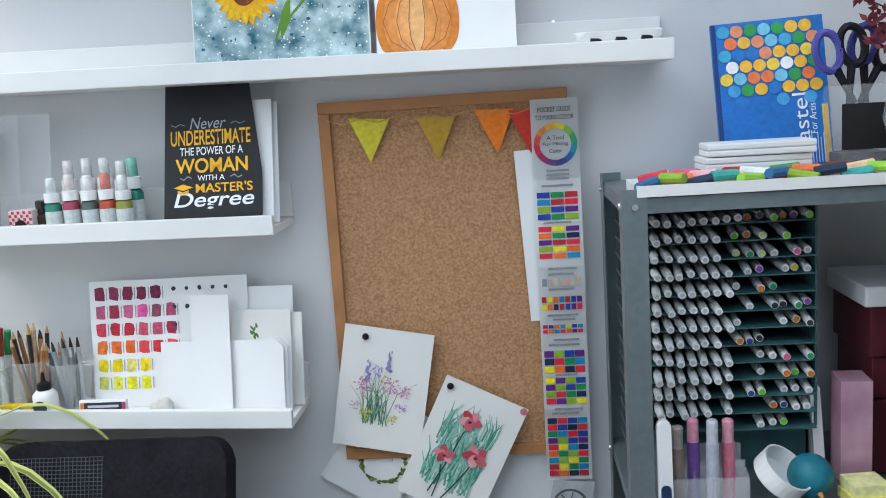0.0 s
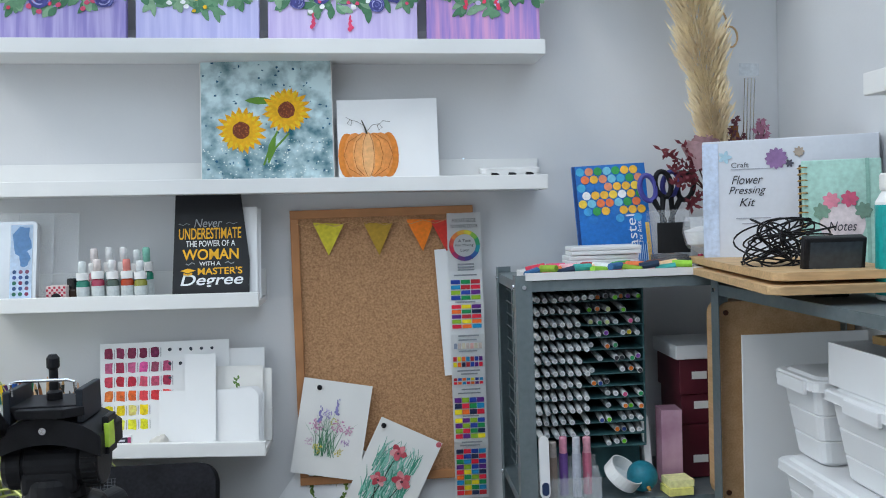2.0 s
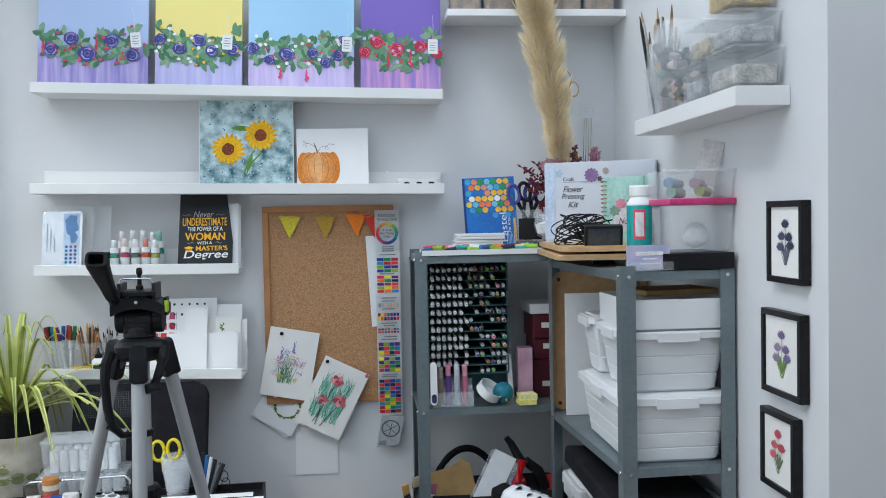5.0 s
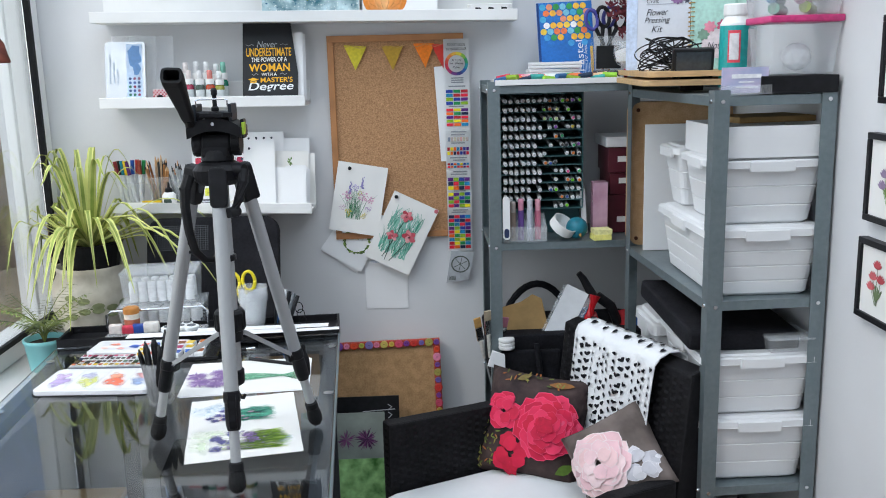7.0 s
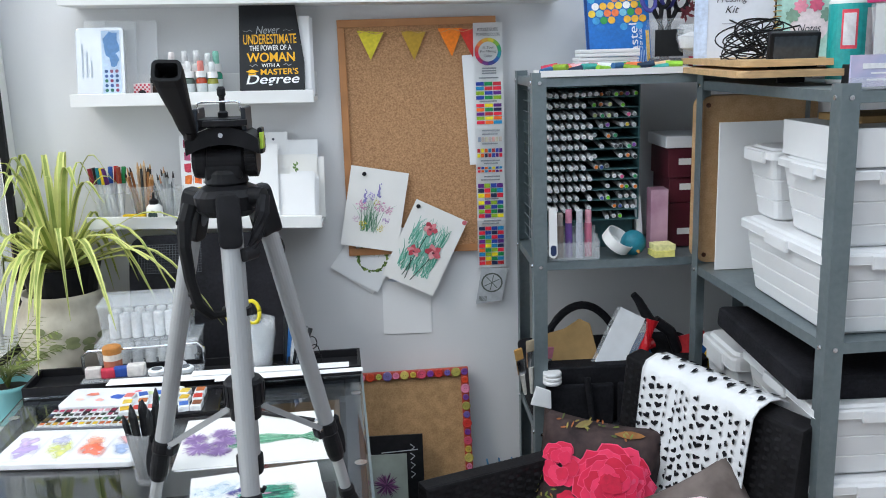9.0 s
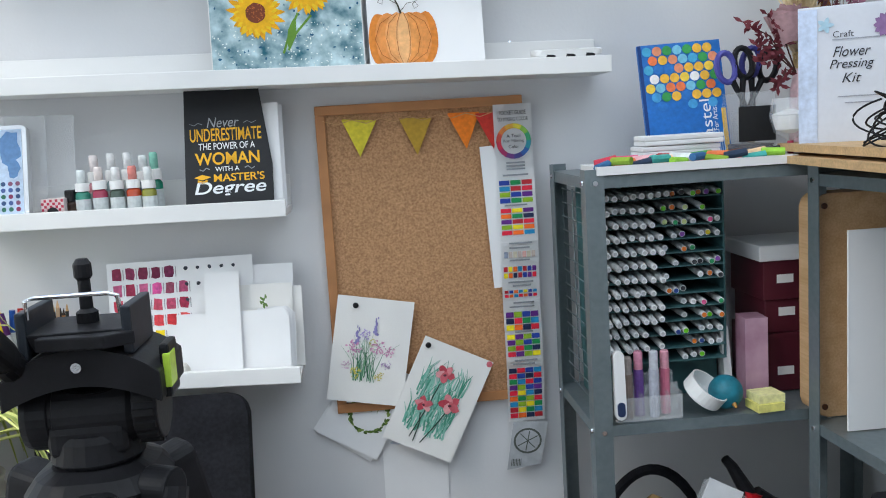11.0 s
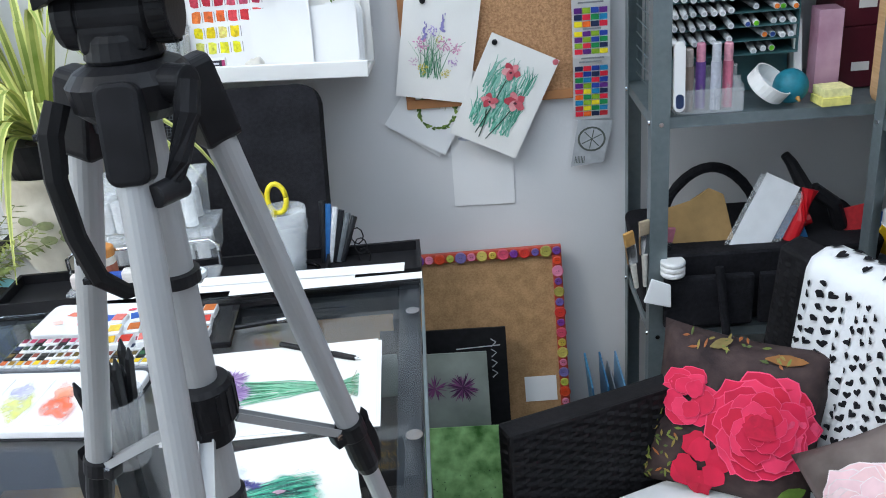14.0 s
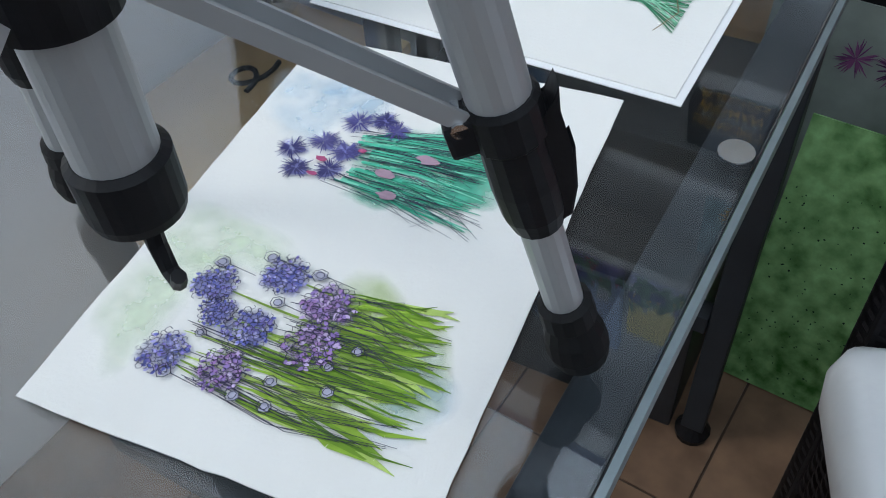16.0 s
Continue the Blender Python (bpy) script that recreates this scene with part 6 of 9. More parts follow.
for i, (c, h, k) in enumerate((("8a7a70", 0.105, "a49a94"), ("6a4a90", 0.110, "d890a8"), ("b8bcc8", 0.112, "c8ccd4"), ("c87088", 0.108, "e0a0b0"))):
    t = thing("glitter_tube", pose(0.494 + i * 0.0225, -0.278 + 0.012 * (i % 2), SZ + 0.0035), "clear tube of coloured glitter with a tall cap", "tube", "glitter tubes in the organiser")
    part("tube", lathe(B(), ((0.0085, 0), (0.0085, h * 0.72)), 14), ink(c, 0.2), t)
    part("cap", lathe(B(), ((0.0075, h * 0.721), (0.0075, h * 0.98), (0.006, h)), 14), ink(k, 0.25), t)
t = thing("white_tool", pose(0.474, -0.300, SZ + 0.018, -4, 2, 0), "white handheld tool with a dark blue oval end", "tool")
part("body", plate(B(), roundrect(-0.009, 0.009, 0, 0.115, 0.0088, 6), -0.006, 0.006), ledge_white, t, "", 0.002)
t.matrix_world = pose(0.474, -0.303, SZ + 0.010, 86, 0, 0)
part("end_pad", plate(B(), roundrect(-0.0065, 0.0065, 0.006, 0.030, 0.006, 5), 0.0062, 0.0072), ink("26365a", 0.3), t)
t = thing("jar_lid", pose(0.622, -0.268, SZ + 0.028, 38, 0, 35) @ pose(0, 0, 0, 0, 12, 0), "white round screw lid tilted against a ball", "lid")
part("shell", lathe(B(), ((0.034, 0), (0.036, 0.002), (0.036, 0.026), (0.0335, 0.026), (0.0335, 0.003)), 28), ledge_white, t, "", smooth=False)
bm = B()
bmesh.ops.create_uvsphere(bm, u_segments=24, v_segments=16, radius=0.029)
t = thing("teal_ball", pose(0.667, -0.265, SZ + 0.030), "matt teal rubber blower ball with a brass tip", "ball")
part("ball", bm, ink("1f7486", 0.5), t, smooth=True)
part("nozzle", cyl(B(), (0.004, -0.026, -0.014), (0.005, -0.033, -0.018), 0.004, 0.002, 10), ink("a87a3a", 0.3), t)
t = thing("sticky_notes", pose(0.728, -0.285, SZ + 0.001, 0, 0, 6), "two stacked pads of pale yellow sticky notes", "notes")
part("pad", box(B(), -0.024, 0.024, -0.020, 0.024, 0, 0.014), ink("e4dc80"), t, "", 0.0008)
part("pad", box(B(), -0.020, 0.027, -0.016, 0.027, 0.0143, 0.028), ink("efe9a8"), t, "", 0.0008)
t = thing("white_folder", pose(0.695, -0.20, SZ + 0.001, 0, -4, -8), "slim white plastic folder standing upright", "folder")
part("cover", box(B(), 0, 0.014, 0, 0.12, 0, 0.125), ledge_white, t, "", 0.002)
t = thing("pink_acrylic_box", pose(0.716, -0.235, SZ + 0.001, 0, 0, -4), "tall pink iridescent acrylic box", "box")
part("shell", box(B(), 0, 0.040, 0, 0.05, 0, 0.145), mat("pink_acrylic", (0.45, 0.22, 0.32), 0.12, var=0.25, scale=14, col2=(0.62, 0.42, 0.52)), t, "", 0.001)
for k, (x0, x1, y0, y1, z0, z1) in enumerate(((0.785, 0.93, -0.20, -0.06, 0, 0.105), (0.79, 0.925, -0.195, -0.065, 0.106, 0.165), (0.785, 0.93, -0.20, -0.06, 0.166, 0.235))):
    t = thing("maroon_box", pose(0, 0, SZ + 0.001), "dark maroon storage box with a paper label", "box", "maroon boxes on the shelf")
    part("carton", box(B(), x0 - 0.02, x1 - 0.02, y0, y1, z0, z1), maroon, t, "", 0.002)
    part("label", box(B(), x0 + 0.005, x0 + 0.035, y0 - 0.001, y0 - 0.0002, z0 + 0.03, z0 + 0.045), paper, t)
t = thing("white_carton", pose(0.757, -0.20, SZ + 0.237), "white lidded carton on the maroon boxes", "box")
part("lid", box(B(), 0, 0.15, -0.005, 0.145, 0, 0.028), binw, t, "", 0.003)
t = thing("drawing_board", pose(0.790, -0.318, SZ + 0.002, 0, 0, 0), "upright beech drawing board with rounded corners", "drawing board")
bm = B()
plate(bm, roundrect(0, 0.262, 0, 0.372, 0.022, 6), -0.052, 0)
part("board", bm, beech, t, "", 0.003)
t.matrix_world = pose(0.798, -0.318, 0.996, 90, 0, 0)
part("corner_screw", lathe(B(), ((0.005, 0.0005), (0.005, 0.003), (0.002, 0.004)), 12, (0.016, 0.352)), ink("5a3018", 0.4), t)
part("corner_screw", lathe(B(), ((0.005, 0.0005), (0.005, 0.003), (0.002, 0.004)), 12, (0.016, 0.018)), ink("5a3018", 0.4), t)
t = thing("white_sheet_stack", pose(0.815, -0.49, 0.996, 0, 0, 0), "upright stack of white card sheets between board and bins", "card")
part("sheet", box(B(), 0, 0.23, 0.10, 0.104, 0, 0.32), paper_w, t)

# ---- bag on the lower shelf ----
LZ = 0.602
bag = thing("tote_bag", pose(0.425, -0.290, LZ), "black cloth organiser tote stuffed with craft supplies", "bag")
bm = B()
rings = []
for z, g in ((0.001, -0.02), (0.02, -0.004), (0.10, 0.0), (0.145, 0.006), (0.150, 0.004)):
    rings.append([bm.verts.new((*p, z)) for p in roundrect(0.0 - g, 0.42 + g, 0.0 - g, 0.22 + g, 0.03, 4)])
skin(bm, rings)
part("body", bm, blackf, bag, smooth=False)
part("front_pocket", box(B(), 0.03, 0.19, -0.022, -0.006, 0.01, 0.11), blackf, bag, "", 0.006)
part("front_pocket", box(B(), 0.20, 0.39, -0.022, -0.006, 0.01, 0.11), blackf, bag, "", 0.006)
bm = B()
tube(bm, [(0.06 + 0.19 * i / 12, 0.18, 0.14 + 0.105 * math.sin(math.pi * i / 12) ** 0.6) for i in range(13)], 0.010, 8)
part("handle", bm, blackf, bag)
bm = B()
tube(bm, [(0.125, -0.024, 0.13), (0.13, -0.032, 0.08), (0.14, -0.036, 0.0), (0.155, -0.034, -0.06)], 0.008, 8)
part("strap", bm, blackf, bag)
t = thing("bag_roll", pose(0.470, -0.306, LZ + 0.116), "roll of white tape tucked in a pocket of the bag", "tape")
for k in range(3):
    part("ring", lathe(B(), ((0.020, k * 0.010), (0.022, k * 0.010 + 0.003), (0.022, k * 0.010 + 0.007), (0.020, k * 0.010 + 0.0098)), 20), ledge_white, t)
t = thing("kraft_bag", wall_pose(0.468, -0.25, LZ + 0.10, 4, 20), "creased brown kraft paper pouch in the tote bag", "pouch")
bm = B()
plate(bm, [(0, 0), (0.135, -0.01), (0.120, 0.125), (0.095, 0.140), (0.06, 0.118), (0.0, 0.112)], 0, 0.012)
part("pouch", bm, kraft, t, "", 0.003)
t = thing("film_packet", wall_pose(0.555, -0.272, LZ + 0.105, -28, 12), "shiny clear and white plastic packet in the tote bag", "packet")
part("sleeve", box(B(), 0, 0.066, 0, 0.195, 0, 0.004), mat("shiny_film", (0.84, 0.86, 0.88), 0.22, var=0.06, scale=30, bump=0.6, bscale=30), t, "", 0.001)
part("clear_edge", box(B(), -0.008, -0.0005, 0, 0.19, 0, 0.004), clear, t)
part("clear_edge", box(B(), 0.0665, 0.080, 0, 0.19, 0, 0.004), clear, t)
t = thing("hot_glue_gun", pose(0.73, -0.235, LZ + 0.135, 0, 0, 0), "red and black hand tool lying in the tote bag", "tool")
bm = B()
tube(bm, [(-0.045, -0.02, 0.0), (-0.025, -0.02, 0.05), (-0.008, -0.01, 0.105)], [0.013, 0.012, 0.016], 10)
part("grip", bm, redp, t)
bm = B()
tube(bm, [(-0.085, 0.0, 0.02), (-0.03, 0.0, 0.035), (0.0, 0.0, 0.045)], 0.012, 10)
part("barrel", bm, redp, t)
bm = B()
tube(bm, [(-0.012, 0.0, 0.10), (-0.038, 0.01, 0.150), (-0.050, 0.01, 0.165)], [0.014, 0.010, 0.008], 10)
part("nozzle", bm, blackp, t)
bm = B()
tube(bm, [(0.0, 0.0, 0.10), (0.04, 0.0, 0.07), (0.06, 0.01, 0.02)], 0.014, 8)
part("body", bm, blackp, t)
for k, (x, c, a) in enumerate(((0.80, "c83a40", 10), (0.82, "2c5aa0", -14), (0.835, "e0b820", -30), (0.66, "2c6aa0", 20))):
    t = thing("coloured_packet", wall_pose(x, -0.235 - 0.006 * k, LZ + 0.12, a, 12), "bright coloured plastic packet in the tote bag", "packet", "packets in the tote bag")
    part("packet", box(B(), 0, 0.07, 0, 0.07, 0, 0.006), ink(c, 0.3), t, "", 0.002)
for k, (dx, h, c) in enumerate(((0.0, 0.095, "c89a58"), (0.016, 0.110, "b0a088"), (0.030, 0.09, "9a8878"), (0.040, 0.085, "c0788a"))):
    t = thing("flat_brush", pose(0.410 + dx, -0.285 + 0.004 * k, LZ + 0.085, 6, -12 + 7 * k, 20), "flat paint brush with a steel ferrule in the bag pocket", "paint brush", "brushes in the tote bag")
    part("bristles", box(B(), -0.010, 0.010, -0.003, 0.003, h, h + 0.028), ink(c), t, "", 0.002)
    part("ferrule", box(B(), -0.0095, 0.0095, -0.0035, 0.0035, h - 0.040, h - 0.0003), chrome, t, "", 0.001)
    part("handle", cyl(B(), (0, 0, 0), (0, 0, h - 0.0405), 0.004, 0.006, 10), ink("d8d4cc", 0.4), t)
solo("white_cloth", plate(B(), [(0, 0), (0.05, -0.008), (0.045, 0.035), (0.01, 0.045)], 0, 0.008), seatw, wall_pose(0.415, -0.322, LZ + 0.075, -6, 5), "crumpled white cloth hanging from the bag pocket", "cloth", "", 0.003)
# dark portfolio on the low bins
solo("black_portfolio", box(B(), 0.0, 0.24, 0, 0.36, 0, 0.045), blackf, pose(0.790, -0.86, 0.880, 4, 3, 2), "soft black fabric portfolio lying over the bins", "portfolio", "", 0.012, segs=3)
t = thing("small_tub", pose(0.995, -0.84, 0.878), "small clear lidded tub on the white bin", "tub")
part("body", taper(B(), -0.045, 0.045, -0.05, 0.05, 0, 0.028, 0.005), frost, t, "", 0.003)
part("lid", box(B(), -0.048, 0.048, -0.053, 0.053, 0.0285, 0.033), frost, t, "", 0.001)
for k, (x, c) in enumerate(((0.372, "3a7aa0"), (0.382, "2f6a94"), (0.394, "5a8ab0"))):
    solo("blue_folder", box(B(), 0, 0.004, 0, 0.14, 0, 0.42), ink(c, 0.35), pose(x, -0.20, 0.001, 0, -5 + 3 * k, 0), "blue plastic folder standing on the floor by the wall", "folder", "folders on the floor", 0.001)
solo("grey_folder", box(B(), 0, 0.003, 0, 0.14, 0, 0.40), ink("8a9298", 0.4), pose(0.330, -0.20, 0.001, 0, 8, 0), "grey card folder leaning on the floor by the wall", "folder", "folders on the floor", 0.0006)

# ---- on top of the corner unit ----
TZ = 1.418
t = thing("pastel_tray", pose(0.452, -0.300, TZ + 0.001), "long shallow white tray of soft pastel sticks", "tray")
bm = box(B(), 0, 0.325, 0, 0.10, 0, 0.003)
for x0, x1, y0, y1 in ((0, 0.325, -0.003, 0), (0, 0.325, 0.10, 0.103), (-0.003, 0, -0.003, 0.103), (0.325, 0.328, -0.003, 0.103)):
    box(bm, x0, x1, y0, y1, 0, 0.014)
part("tray", bm, ledge_white, t)
PC = ("3a6a9a", "c83a50", "4a9a4a", "8aa838", "e07848", "d8507c", "2a3a50", "e8b0b8", "7a4a3a", "48a8a0", "f0c8a0", "b03a3a", "9ad048", "dfe3e4", "303236")
for k in range(30):
    x = 0.012 + 0.0105 * k
    p = part("pastel_stick", cyl(B(), (-0.018, 0, 0), (0.018, 0, 0), 0.0065, None, 8), ink(PC[k % 15], 0.85), t)
    p.matrix_local = pose(x, 0.018 + 0.02 * (k % 3), 0.014 + 0.006 * (k % 2), 0, rng.uniform(-14, 14), rng.uniform(-50, 50))
t = thing("pastel_pad", wall_pose(0.590, -0.135, TZ + 0.003, 2, 9), "blue pastel paper pad with a cover of coloured dots", "paper pad")
part("pad", box(B(), 0, 0.152, 0, 0.214, -0.008, 0), ink("1f6fc0", 0.35), t, "", 0.001)
part("spine", box(B(), 0, 0.006, 0.001, 0.213, 0.0003, 0.0009), ink("143c78"), t)
bw = ("f2f2ee", "f0b840", "e87a48", "48a8d0", "3a9a50", "f0cc48", "2f7ac8", "e0906a", "78c0d8")
br_ = random.Random(14)
for j in range(7):
    for i in range(8):
        x = 0.016 + i * 0.0185 + 0.009 * (j % 2)
        y = 0.102 + j * 0.0165
        if x > 0.145 or (j == 0 and br_.random() < 0.4):
            continue
        s = part("dot_end", disc(B(), x, y, 0.0088, 0.0086, 0.0012 + 0.0001 * ((i + j) % 3), 14), ink(("3a9a50", "2f7ac8", "f0b840", "48a0d8")[br_.randrange(4)] if j < 2 else bw[br_.randrange(9)]), t)
words("Pastel", 0.112, 0.066, 0.084, 0.020, 0.0012, W2_, t, pose(0.112, 0.066, 0, 0, 0, 90) @ pose(-0.112, -0.066, 0))
words("For Artists", 0.128, 0.076, 0.050, 0.009, 0.0012, W2_, t, pose(0.128, 0.076, 0, 0, 0, 90) @ pose(-0.128, -0.076, 0))
bm = B()
for q in range(6):
    stroke(bm, [(0.120 + 0.004 * q, 0.010), (0.120 + 0.004 * q, 0.045 + 0.006 * (q % 2))], 0.0014, 0.0010)
part("writing_bar", bm, ink("bcd4ee"), t)
part("yellow_strip", box(B(), 0.141, 0.149, 0.008, 0.09, 0.0003, 0.001), ink("e8b838"), t)
for k in range(2):
    t = thing("white_case", pose(0.545 + 0.004 * k, -0.235, TZ + 0.0225 + 0.0175 * k, 0, 0, 1 - 2 * k), "slim white plastic paint case lying flat", "case", "white paint cases")
    part("base", box(B(), 0, 0.135, 0, 0.065, 0, 0.008), binw, t, "", 0.002)
    part("lid", box(B(), 0, 0.135, 0, 0.065, 0.0083, 0.0165), binw, t, "", 0.002)
solo("pastel_box_base", box(B(), 0.55, 0.68, -0.18, -0.10, 0, 0.021), blackp, pose(0, -0.05, TZ + 0.001), "low dark box under the white paint cases", "box", "", 0.002)
# jar with scissors
t = thing("glass_jar", pose(0.765, -0.150, TZ + 0.001), "square glass jar with a dark chalk label", "jar")
part("jar", box(B(), -0.035, 0.035, -0.035, 0.035, 0, 0.12), clear, t, "", 0.006)
part("chalk_label", box(B(), -0.033, 0.033, -0.0365, -0.0355, 0.035, 0.095), ink("17181a"), t)
part("filling", box(B(), -0.031, 0.031, -0.031, 0.031, 0.004, 0.030), ink("4a4448"), t)
for k, (dx, rot, c) in enumerate(((-0.012, -12, "4a4a98"), (0.016, 12, "3c3c84"))):
    t = thing("scissors", wall_pose(0.765 + dx, -0.150 + 0.014 * k, TZ + 0.115, -rot, 0), "purple and black handled scissors standing in the jar", "scissors", "scissors in the jar")
    for s in (-1, 1):
        bm = B()
        tube(bm, [(s * 0.016 + 0.016 * math.cos(a * math.pi / 9), 0.055 + 0.026 * math.sin(a * math.pi / 9), 0) for a in range(19)], 0.0055, 8)
        part("loop", bm, ink(c, 0.35) if s < 0 else blackp, t)
        part("shank", cyl(B(), (s * 0.010, 0.03, 0), (-s * 0.004, -0.02, 0), 0.006, 0.004, 8), blackp, t)
    part("blade", box(B(), -0.006, 0.006, -0.10, -0.02, -0.001, 0.001), chrome, t)
t = thing("glass_goblet", pose(0.800, -0.235, TZ + 0.001), "white granule filled goblet with a pink stem", "goblet")
part("bowl", lathe(B(), ((0.006, 0.035), (0.026, 0.048), (0.034, 0.075), (0.030, 0.105), (0.028, 0.105), (0.031, 0.076)), 22), clear, t, smooth=True)
part("granules", lathe(B(), ((0.004, 0.046), (0.024, 0.053), (0.030, 0.078), (0.001, 0.088)), 18), mat("white_granules", (0.8, 0.8, 0.8), 0.9, bump=0.8, bscale=160), t)
part("stem", lathe(B(), ((0.022, 0), (0.020, 0.003), (0.005, 0.008), (0.005, 0.034)), 18), ink("c04a68", 0.25), t)
# dried flowers
v = thing("dried_flower_vase", pose(0.868, -0.150, TZ + 0.001), "narrow pink vase tied with twine", "vase")
part("vase", lathe(B(), ((0.022, 0), (0.026, 0.02), (0.024, 0.12), (0.014, 0.17), (0.016, 0.18)), 20), ink("d8b4b8", 0.3), v, smooth=True)
part("twine", lathe(B(), ((0.0165, 0.155), (0.0185, 0.160), (0.0185, 0.180), (0.0165, 0.185)), 18), ink("b89a6a"), v)
pg = thing("pampas_plume", pose(0.868, -0.150, TZ + 0.170), "tall feathery cream pampas grass plume", "dried plant")
stemp = [Vector((0, 0, 0)), Vector((-0.008, 0, 0.12)), Vector((-0.030, 0, 0.28)), Vector((-0.060, 0, 0.44)), Vector((-0.098, 0.0, 0.60))]
part("stalk", tube(B(), stemp, [0.003, 0.0028, 0.002, 0.0015, 0.0008], 6), pampas_m, pg)
bm = B()
pr = random.Random(4)
def along(t):
    q = t * 4
    i = min(3, int(q))
    return stemp[i].lerp(stemp[i + 1], q - i)
for k in range(4200):
    t = pr.random() ** 0.9
    w = 0.040 * math.sin(math.pi * min(1, t ** 1.3 * 0.85 + 0.06)) ** 0.9 * (0.80 + 0.20 * math.sin(31 * t)) + 0.003
    c = along(t)
    a = pr.random() * 6.28
    r = w * pr.random() ** 0.5
    p = c + Vector((r * math.cos(a), r * math.sin(a) * 0.8, pr.uniform(-0.01, 0.02)))
    d = (Vector((math.cos(a) * 0.80, math.sin(a) * 0.6, 0.9)) + (stemp[4] - stemp[1]) * 0.4).normalized() * pr.uniform(0.020, 0.075) * (0.45 + 0.65 * t)
    s = Vector((-math.sin(a), math.cos(a), 0)) * 0.0008
    q = p + d * 0.6 + Vector((math.cos(a), math.sin(a), 0)) * 0.004
    vv = [bm.verts.new(x) for x in (p - s, p + s, q + s, p + d, q - s)]
    bm.faces.new(vv)
tagged(part("plume", bm, pampas_m, pg), kind="stuff")
rp = thing("paper_rose", pose(0.835, -0.165, TZ + 0.235), "large dusky pink paper rose in the dried bouquet", "dried flower")
for k in range(14):
    bm = B()
    a0 = k * 2.4
    R = 0.012 + 0.0022 * k
    rings = []
    for j in range(5):
        zz_ = -0.02 + j * 0.012
        rr_ = R * (0.55 + 0.16 * j)
        rings.append([bm.verts.new((rr_ * math.cos(a0 + q * 0.22), rr_ * math.sin(a0 + q * 0.22), zz_ - 0.0016 * k + 0.006 * math.sin(math.pi * q / 8))) for q in range(9)])
    for A, C in zip(rings, rings[1:]):
        for q in range(8):
            bm.faces.new((A[q], A[q + 1], C[q + 1], C[q]))
    part("petal", bm, ink(("b89498", "a88488", "c4a0a2")[k % 3]), rp, smooth=True)
def sprig(x, y, z, tips, col, label, seed, ln=0.022):
    rr = random.Random(seed)
    t = thing("dried_sprig", pose(x, y, z), label, "dried plant", "dried sprigs in the vase")
    bm, lf = B(), B()
    for tip in tips:
        tip = Vector(tip)
        tube(bm, [(0, 0, 0), tip * 0.5 + Vector((0, 0, 0.02)), tip], [0.0016, 0.0012, 0.0006], 5)
        for k in range(26):
            u = rr.uniform(0.35, 1.0)
            p = tip * u + Vector((0, 0, 0.04 * u * (1 - u)))
            d = Vector((rr.uniform(-1, 1), rr.uniform(-0.6, 0.6), rr.uniform(-0.6, 1))).normalized()
            s = d.cross(Vector((0.1, 1, 0.2))).normalized() * 0.0035
            L = ln * rr.uniform(0.6, 1)
            vv = [lf.verts.new(q) for q in (p, p + d * L * 0.5 + s, p + d * L, p + d * L * 0.5 - s)]
            lf.faces.new(vv)
    part("twigs", bm, ink("4a2a24"), t)
    tagged(part("leaves", lf, ink(col), t), kind="stuff")
sprig(0.845, -0.165, TZ + 0.15, ((-0.10, -0.01, 0.09), (-0.085, -0.02, 0.05), (-0.06, -0.02, 0.10), (-0.075, -0.02, 0.02), (-0.05, -0.03, -0.03)), "6e2a34", "dark red dried leafy sprig hanging from the vase", 1)
sprig(0.885, -0.16, TZ + 0.16, ((0.015, -0.01, 0.14), (0.03, -0.01, 0.11)), "5a2c34", "dark red dried leafy sprig standing in the vase", 2, 0.014)
sprig(0.965, -0.14, TZ + 0.215, ((0.0, 0, 0.08), (0.012, 0, 0.07), (-0.008, 0, 0.06)), "a87088", "dried mauve flowers standing behind the kit box", 3, 0.016)
t = thing("amber_bottle", pose(0.905, -0.150, TZ + 0.19), "brown glass bottle with a paper label among the flowers", "bottle")
part("bottle", lathe(B(), ((0.016, 0), (0.018, 0.05), (0.008, 0.085), (0.009, 0.095)), 16), mat("amber_glass", (0.20, 0.07, 0.02), 0.1), t)
part("label", box(B(), -0.012, 0.006, -0.0195, -0.0185, 0.015, 0.045), paper, t)
t = thing("tulip_pick", wall_pose(0.905, -0.130, TZ + 0.12, 3), "thin laser cut wooden tulip on a stick", "ornament")
part("stick", box(B(), -0.002, 0.002, 0, 0.34, 0, 0.003), ply, t)
for cx, cy, s in ((-0.002, 0.375, 1.0), (0.022, 0.345, 0.8), (-0.02, 0.27, 0.7), (-0.020, 0.335, 0.7)):
    bm = B()
    tube(bm, [(cx + 0.018 * s * math.sin(a * math.pi / 8), cy + 0.026 * s * math.cos(a * math.pi / 8), 0.0015) for a in range(17)], 0.0022, 6)
    part("tulip_loop", bm, ply, t)
t = thing("tool_pack", wall_pose(0.925, -0.115, TZ + 0.20, -2), "clear hanging pack of thin metal tools", "packet")
part("header_card", box(B(), 0, 0.042, 0.19, 0.215, 0, 0.001), ink("c8ccd0"), t)
for k in range(4):
    part("rod", cyl(B(), (0.010 + 0.007 * k, 0.0, 0.002), (0.012 + 0.007 * k, 0.185, 0.002), 0.0013, None, 6), chrome, t)

